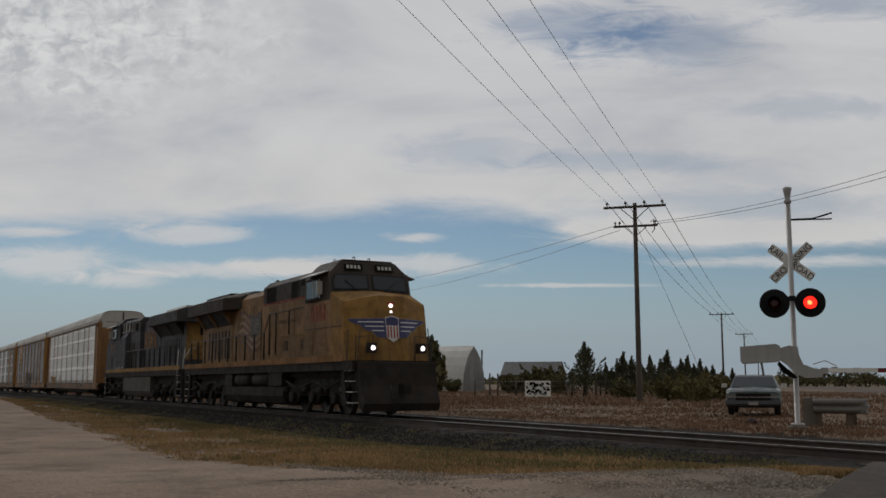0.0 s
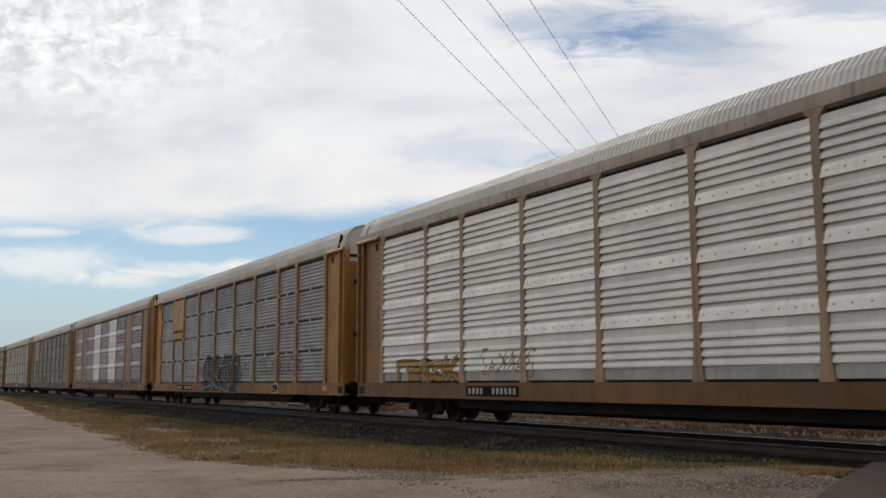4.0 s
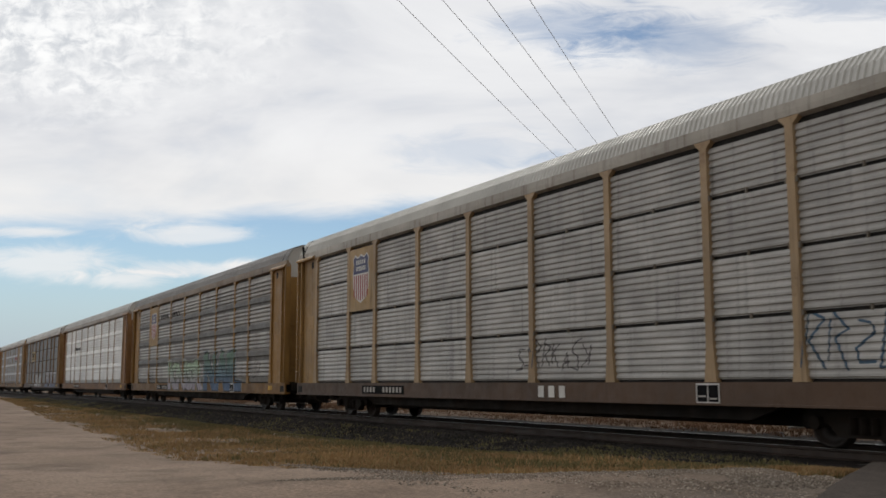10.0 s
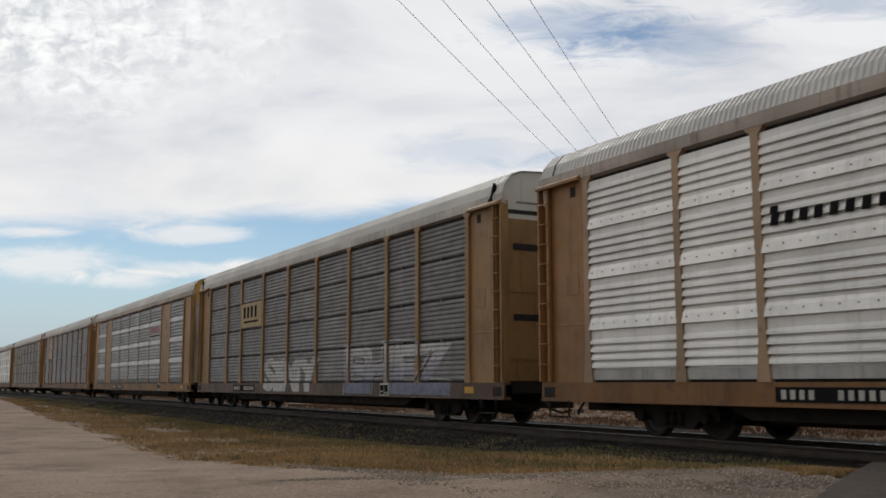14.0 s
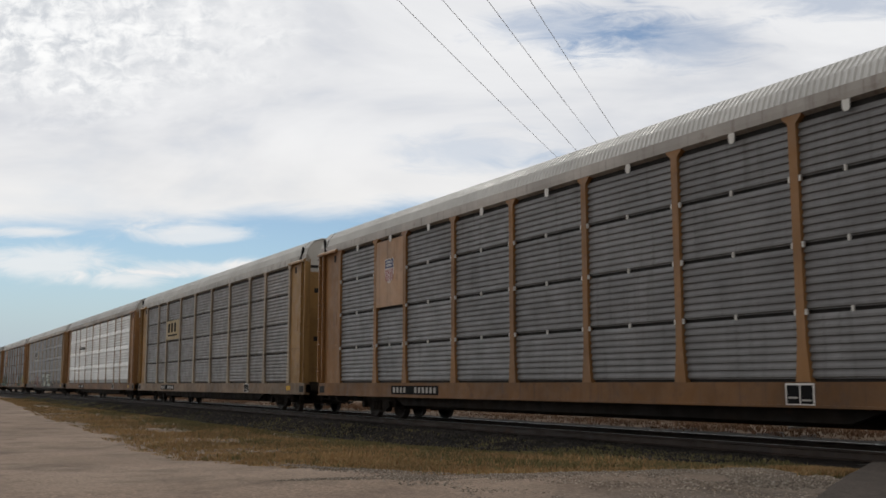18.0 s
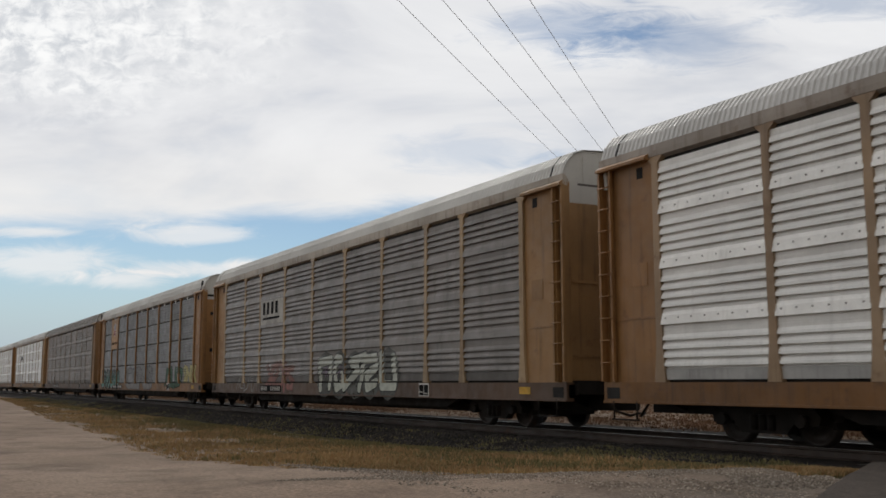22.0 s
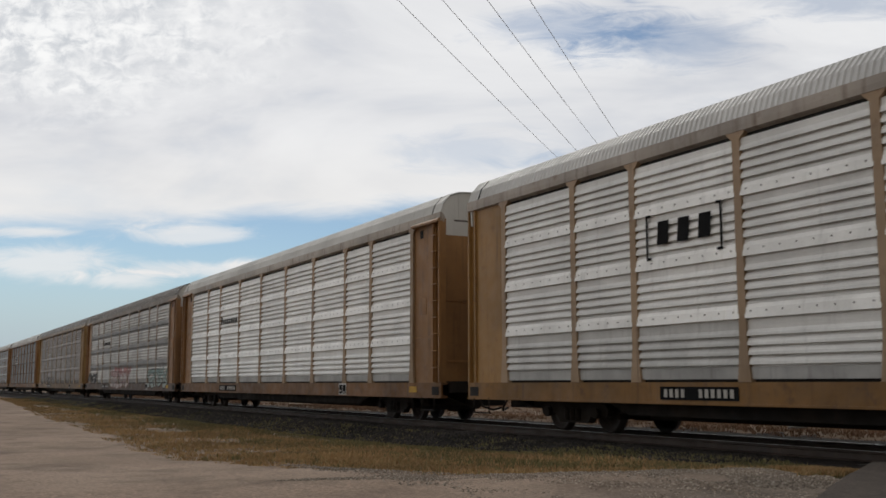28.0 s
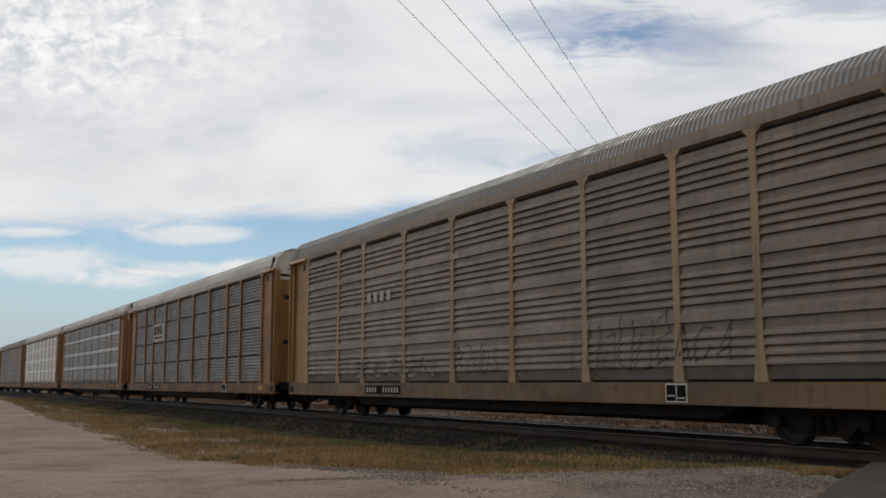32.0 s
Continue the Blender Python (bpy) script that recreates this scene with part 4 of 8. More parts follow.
def capsule(a, b, r, n=5):
    d = Vector((b[0] - a[0], b[1] - a[1]))
    t = math.atan2(d.y, d.x)
    pts = []
    for c, s0 in ((b, -math.pi / 2), (a, math.pi / 2)):
        for k in range(n + 1):
            w = t + s0 + math.pi * k / n
            pts.append((c[0] + r * math.cos(w), c[1] + r * math.sin(w)))
    return pts


def fade(low, high, z0, z1):
    """Sprayed paint that passes from one colour to another with height."""
    key = (low, high, z0, z1)
    if key not in SPRAY:
        mat = surface("spray_fade", low, rough=0.65, large=2.5, spread=0.2)
        n = Nodes(mat.node_tree, keep=True)
        split = n.add("ShaderNodeSeparateXYZ")
        n.link(n.add("ShaderNodeNewGeometry").outputs["Position"], split.inputs[0])
        at = n.add("ShaderNodeTexCoord").outputs["Object"]
        height = n.math("ADD", split.outputs[2], n.math("MULTIPLY", n.noise(at, 2.0, 4), 0.5))
        tone = n.mix(n.ramp(height, z0 + 0.25, z1 + 0.25), low, high)
        worn = n.noise(at, 5.0, 6, 0.65)
        tone = n.mix(n.ramp(worn, 0.45, 0.75, 0.0, 0.6), tone, tuple(0.45 * c + 0.03 for c in low))
        bsdf = [k for k in mat.node_tree.nodes if k.bl_idname == "ShaderNodeBsdfPrincipled"][0]
        n.link(tone, bsdf.inputs["Base Color"])
        SPRAY[key] = thin(mat, 0.97, 0.72)
    return SPRAY[key]


def word_mesh(words, wide, high, fat):
    """Built-in letters, fattened, pressed together and stretched to a given size."""
    curve = bpy.data.curves.new("letters", "FONT")
    curve.body, curve.size, curve.offset, curve.space_character = words, 1.0, fat, 0.92
    curve.resolution_u = 3
    probe = new("letters", curve)
    me = bpy.data.meshes.new_from_object(probe.evaluated_get(bpy.context.evaluated_depsgraph_get()))
    bpy.data.objects.remove(probe)
    bpy.data.curves.remove(curve)
    xs, ys = [v.co.x for v in me.vertices], [v.co.y for v in me.vertices]
    lo, hi, base, top = min(xs), max(xs), min(ys), max(ys)
    for v in me.vertices:
        f = (v.co.x - lo) / (hi - lo)
        g = (v.co.y - base) / (top - base)
        g += 0.05 * math.sin(f * 17.0) * g
        v.co.x = (f - 0.5) * wide + 0.06 * high * math.sin(g * 5.0 + f * 20.0)
        v.co.y = g * high
    return me


def piece(parent, words, x0, x1, z0, z1, low, high, edge, shadow=None, tiered=False):
    """A sprayed word: a pale line round a dark outline, then the faded fill."""
    w, h, mid = x1 - x0, z1 - z0, (x0 + x1) / 2
    layers = [("spray_edge", 1.0, 1.0, 0.072, spray(edge, True), 0.0), ("spray_fill", 0.985, 0.95, 0.050, fade(low, high, z0, z1), 0.025 * h)]
    if shadow:
        layers.insert(0, ("spray_shadow", 1.025, 1.06, 0.092, spray(shadow, True), -0.03))
    base = None
    for k, (name, wide, tall, fat, mat, lift) in enumerate(layers):
        me = word_mesh(words, w * wide, h * tall, fat)
        for v in me.vertices:
            v.co = (mid + v.co.x, -0.004 - 0.003 * k, z0 + lift + v.co.y)
        lay_on_side(me, tiered)
        me.name = name
        me.materials.clear()
        me.materials.append(mat)
        ob = part(name, me, None, base or parent, "sprayed word across panels and sill" if base is None else "")
        ob["kind"] = "stuff"
        base = base or ob


def graffiti(parent, x0, x1, z0, z1, fill, outline, seed, letters=None, line=None, cloudy=False, tiered=False):
    """Thick sprayed strokes that spell nothing: a cloud behind, a thin edge and a faded fill."""
    rnd = random.Random(seed)
    h = z1 - z0
    letters = letters or max(2, round((x1 - x0) / (h * 0.75)))
    step = (x1 - x0) / letters
    r = min(0.125 * h, 0.125 * step)
    edge = 0.018 + 0.010 * h
    cloud, back, front = Shape(), Shape(), Shape()
    count = 0
    for i in range(letters):
        forms = STROKES[rnd.randrange(len(STROKES))]
        mx, mz, lean = rnd.choice((1, -1)), rnd.choice((1, -1)), rnd.uniform(-0.3, 0.35)
        low, tall = rnd.uniform(0.0, 0.10), rnd.uniform(0.85, 1.0)
        cx, cz = x0 + step * (i + 0.5), (z0 + z1) / 2 - 0.05 * h
        ring = [(cx + step * (0.62 + 0.10 * rnd.random()) * math.cos(a * 0.5236), cz + h * (0.50 + 0.07 * rnd.random()) * math.sin(a * 0.5236)) for a in range(12)]
        if cloudy:
            cloud.plate(ring, -0.002 - 0.0006 * i)
        for way in forms:
            pts = []
            for a, b in way:
                a, b = (a if mx > 0 else 0.9 - a) + rnd.uniform(-0.16, 0.16), (b if mz > 0 else 1 - b) + rnd.uniform(-0.06, 0.06)
                pts.append((x0 + step * (i + 0.04 + 0.98 * a + lean * (b - 0.5)), z0 + r + edge + (h - 2 * r - 2 * edge) * (low + tall * b * 0.95)))
            for a, b in zip(pts, pts[1:]):
                count += 1
                back.plate(capsule(a, b, r + edge), -0.006 - 0.0005 * (count % 5))
                front.plate(capsule(a, b, r * rnd.uniform(0.85, 1.0)), -0.0095 - 0.0005 * (count % 5))
    if line is None:
        line = tuple(0.12 * c + 0.012 for c in fill)
    base = None
    for name, g, mat in (("spray_edge", back, spray(line, True)), ("spray_cloud", cloud, spray(tuple(0.22 * c + 0.008 for c in outline), True)), ("spray_fill", front, fade(fill, outline, z0, z1))):
        if g.v:
            me = lay_on_side(g.mesh(name, mat), tiered)
            ob = part(name, me, None, base or parent, "" if base else "sprayed strokes that cannot be read")
            ob["kind"] = "stuff"
            base = base or ob


def scribble(parent, x0, x1, z0, z1, colour, seed, tiered=False):
    """A thin sprayed tag: quick angular strokes that spell nothing."""
    rnd = random.Random(seed)
    h = z1 - z0
    step = h * rnd.uniform(0.42, 0.6)
    n = max(2, int((x1 - x0) / step))
    g = Shape()
    count = 0
    for i in range(n):
        size, drop = rnd.uniform(0.55, 1.0), rnd.uniform(0.0, 0.2)
        flip = rnd.choice((1, -1))
        for way in STROKES[rnd.randrange(len(STROKES))]:
            pts = []
            for a, b in way:
                a = (a if flip > 0 else 0.9 - a) + rnd.uniform(-0.14, 0.14)
                b = b + rnd.uniform(-0.12, 0.12)
                pts.append((x0 + step * (i + 0.1 + 0.85 * a + 0.25 * b), z0 + h * (drop + (1 - drop) * size * b)))
            for a, b in zip(pts, pts[1:]):
                count += 1
                g.plate(capsule(a, b, 0.022 * rnd.uniform(0.7, 1.2), 3), -0.004 - 0.0005 * (count % 4))
    me = lay_on_side(g.mesh("spray_tag", spray(colour, True)), tiered)
    part("spray_tag", me, None, parent, "thin sprayed tag that cannot be read")["kind"] = "stuff"


TAN, YELLOW, BROWN = (0.36, 0.195, 0.072), (0.50, 0.265, 0.05), (0.105, 0.060, 0.035)


def rack_car(number, spec):
    """One enclosed auto rack car with its panels, posts, doors, roof and trucks."""
    t = TEMPLATES
    style = spec["style"]
    tan = tuple(c * f for c, f in zip(spec.get("tan", TAN), (0.81, 0.745, 0.67)))
    sill = spec.get("sill", tuple(c * f for c, f in zip(tan, (0.66, 0.60, 0.46))))
    skin = spec["skin"]
    roof = spec.get("roof", (0.62, 0.62, 0.60))
    car = thing("rack_car", spec["label"], "railcar", group="rack cars of the train")
    ROLLING.append((car, -CAR_LENGTH * (number - 0.5) + CAR_SHIFT.get(number, 0.0), 0))
    part("underframe", t["underframe"], None, car, "dark grimy steel underframe")
    part("side_sill", t["side_sill"], None, car, colour=sill)
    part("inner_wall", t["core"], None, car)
    part("far_wall", t["far_wall"], None, car, colour=skin)
    post = spec.get("post", (0.37, 0.255, 0.155) if style == "silver" else tan)
    part("top_rail", t["top_rail"], None, car, colour=tuple((0.25 if style == "tier" else 0.45) * u + (0.70 if style == "tier" else 0.42) * v for u, v in zip(post, roof)))
    top = part("roof", t["roof"], None, car, spec.get("roof_label", "pale ribbed arched roof"), colour=roof)
    mirror = Matrix.Diagonal((-1, 1, 1, 1))
    for m in (Matrix.Identity(4), mirror):
        plain_end = ("notch", "eave_bracket", "hatch", "ledge") if spec.get("no_ladder") else ()
        for key in ("sheet_near", "sheet_far", "corner_near", "corner_far", "recess_near", "recess_far", "jamb_near", "hatch", "ledge", "notch", "eave_bracket"):
            if key in plain_end:
                continue
            part(t[key].name.split(".")[0], t[key], None, car, at=m, colour=tan)
        part("gable", t["gable"], None, top, at=m, colour=spec.get("gable", (0.55, 0.54, 0.51)))
        part("roof_seal", t["seal"], None, top, at=m)
        if style == "tier":
            part("gable_slot", t["gable_slot"], None, top, at=m)
            for lean in (Matrix.Identity(4), Matrix.Diagonal((1, -1, 1, 1))):
                part("torn_seal", t["torn_seal"], None, top, "black plate standing for the dark gap at the eave", at=m @ lean)
        for s in (1, -1):
            part("gable_mark", t["gable_mark"], None, top, at=m @ pose(0, s * 0.72, 0), colour=(0.14, 0.12, 0.11))
        for lean in (Matrix.Identity(4), Matrix.Diagonal((1, -1, 1, 1))):
            door = part("end_door", t["end_door"], None, car, at=m @ lean, colour=spec.get("door", tan))
            for z in (1.6, 3.2):
                part("door_rib", t["door_rib"], None, door, at=pose(0, 0, z), colour=spec.get("door", tan))
            for z in (2.52, 4.22) if style == "tier" else ():
                part("door_slot", t["door_slot"], None, door, at=pose(0, 0, z))
        part("door_seam", t["door_seam"], None, car, at=m)
        if not spec.get("no_ladder"):
            part("ladder", t["ladder"], None, car, at=m, colour=tan)
        part("coupler", t["coupler"], None, car, at=m)
    if spec.get("cage"):
        for y in (-1.0, -0.5, 0.0, 0.5, 1.0):
            part("cage_bar", Shape().rod([(BODY_END + 0.02, y, 1.3), (BODY_END + 0.02, y, 5.9), (BODY_END - 0.15, y, 6.12)], 0.03), [STEEL], car)
        for z in (3.0, 4.9):
            part("cage_rail", Shape().rod([(BODY_END + 0.02, -1.45, z), (BODY_END + 0.02, 1.45, z)], 0.025), [STEEL], car)
    for x in (-12.9, 12.9):
        part("step", t["step"], None, car, at=pose(x, 0, 0))
    for e in EDGES:
        part("post", t["slim_post" if spec.get("slim") else "post"], None, car, at=pose(e, 0, 0), colour=post)
    seams = Shape()
    blank = spec.get("blank", ())
    plate_bay = spec.get("plate_bay")
    for i, (a, b) in enumerate(zip(EDGES, EDGES[1:])):
        mid, w = (a + b) / 2, b - a
        if i in blank:
            part("blank_panel", Shape().box(-w / 2 + 0.07, w / 2 - 0.07, -0.03, 0.03, 0, PANEL_HIGH - PANEL_LOW), [BODY], car, "flat tan sheet", at=pose(mid, SIDE + 0.05, PANEL_LOW), colour=tan)
            continue
        tone = spec.get("tones", {}).get(i, skin)
        if style == "tier":
            for k, (lo, hi) in enumerate(TIERS):
                if i == plate_bay and k >= 2:
                    continue
                part("panel", panel_mesh("tier", w, k), None, car, at=pose(mid, SHEET_Y, lo), colour=tone)
                for x in (a + 0.11, mid, b - 0.11):
                    if k:
                        seams.box(x - 0.018, x + 0.018, SIDE - 0.008, SIDE + 0.03, lo - 0.075, lo + 0.02)
        else:
            band = spec.get("bands", style)
            if i == plate_bay:
                me = ribbed(w - 0.14, deep_marks(0.0, 3.1 - PANEL_LOW, [(BANDS[0][0] - PANEL_LOW, BANDS[0][1] - PANEL_LOW)], style == "dark")).mesh("panel", [PANEL, BAND_DARK if style == "dark" else PANEL, BAND_FOOT])
                part("panel", me, None, car, at=pose(mid, SHEET_Y, PANEL_LOW), colour=tone)
            else:
                part("panel", panel_mesh(spec.get("band_by_bay", {}).get(i, band), w, 0), None, car, at=pose(mid, SHEET_Y, PANEL_LOW), colour=tone)
    if style == "tier":
        part("clip", seams, [WHITE if spec.get("bright_clips") else SILL], car, "small seam clips between panels", colour=(0.2, 0.17, 0.13))["kind"] = "stuff"
    if spec.get("tabs"):
        for a, b in zip(EDGES, EDGES[1:]):
            part("tab", t["tab"], None, car, "small white tab under the eave", at=pose((a + b) / 2 + 0.1, 0, 0))
    if style == "silver":
        part("bolt", t["bolt"], None, car, "bolt heads in rows on the flat bands", colour=(0.20, 0.19, 0.18))["kind"] = "stuff"
    for x in (BODY_END - 0.30, 0.30 - BODY_END):
        part("sill_pocket", t["sill_pocket"], None, car, at=pose(x, 0, 0))
    if plate_bay is not None:
        a, b = EDGES[plate_bay], EDGES[plate_bay + 1]
        lo = 3.27 if style == "tier" else 3.1
        plate = part("emblem_plate", Shape().box(a + 0.08, b - 0.08, SIDE - 0.006, SIDE + 0.05, lo, PANEL_HIGH), [BODY], car, "flat painted emblem plate", colour=spec.get("plate_colour", spec.get("tan", TAN)))
        if spec.get("emblem") == "shield":
            s = spec.get("emblem_scale", 1.0)
            shield(plate, (a + b) / 2, lo + (PANEL_HIGH - lo - 1.05 * s) * (0.72 if spec.get("motto") else 0.55), 0.86 * s, 1.05 * s, SIDE - 0.012)
            if spec.get("motto"):
                lettering("BUILDING AMERICA", plate, (a + b) / 2, lo + 0.30, 0.155, SIDE - 0.010, BLACK)
    # reporting marks on the sill
    y = SIDE - 0.014
    mx = spec.get("mark_x", 6.4 if style == "tier" else 7.45) - HALF
    mw = spec.get("mark_w", 2.85 if style == "tier" else 2.4)
    base = part("number_board", Shape().sheet([(mx, 0.74), (mx + mw, 0.74), (mx + mw, 0.98), (mx, 0.98)], y), BLACK, car, "black board with worn white marks") if spec.get("board", True) else car
    bars(base, "mark_bar", MARK, mx + 0.08, 0.785, mw - 0.16, 0.15, 12, y - 0.006, gaps=(4, 5))
    if spec.get("front_mark", True):
        sq = part("stencil_frame", Shape().sheet([(6.72, 0.69), (7.30, 0.69), (7.30, 1.04), (6.72, 1.04)], y), WHITE, car, "small white-edged black stencil box")
        for xa, xb in ((6.75, 7.0), (7.03, 7.27)):
            part("stencil_field", Shape().sheet([(xa, 0.72), (xb, 0.72), (xb, 1.01), (xa, 1.01)], y - 0.004), BLACK, sq)
        part("stencil_mark", Shape().sheet([(6.78, 0.80), (6.97, 0.80), (6.97, 0.83), (6.78, 0.83)], y - 0.009), MARK, sq)
        part("stencil_mark", Shape().sheet([(7.06, 0.76), (7.24, 0.76), (7.24, 0.79), (7.06, 0.79)], y - 0.009), MARK, sq)
        part("notice", Shape().sheet([(11.75, 0.80), (12.2, 0.80), (12.2, 0.96), (11.75, 0.96)], y), spray((0.62, 0.36, 0.04)), car, "small yellow notice")
    add_truck(car, t, 9.85, (-0.89, 0.89), WHEEL_R, RACK_WHEELS)
    add_truck(car, t, -9.85, (-0.89, 0.89), WHEEL_R, RACK_WHEELS)
    for g in spec.get("paint", ()):
        kind, *rest = g
        {"bubble": graffiti, "word": piece}.get(kind, scribble)(car, *rest, tiered=style == "tier")
    return car


def lettering(words, parent, x, z, size, y, material, label="", facing=None, spacing=1.0):
    """Readable words with the built-in font, lying on a face towards -y."""
    curve = bpy.data.curves.new("lettering", "FONT")
    curve.body, curve.size, curve.align_x, curve.extrude, curve.space_character = words, size * 1.4, "CENTER", 0.002, spacing
    curve.materials.append(material)
    probe = new("lettering", curve)
    deps = bpy.context.evaluated_depsgraph_get()
    me = bpy.data.meshes.new_from_object(probe.evaluated_get(deps))
    bpy.data.objects.remove(probe)
    bpy.data.curves.remove(curve)
    me.name = "lettering"
    if not me.materials:
        me.materials.append(material)
    ob = new("lettering", me)
    ob.parent = parent
    ob.matrix_basis = (facing or Matrix.Identity(4)) @ pose(x, y, z, 90, 0, 0)
    if label:
        tagged(ob, label)
    return ob


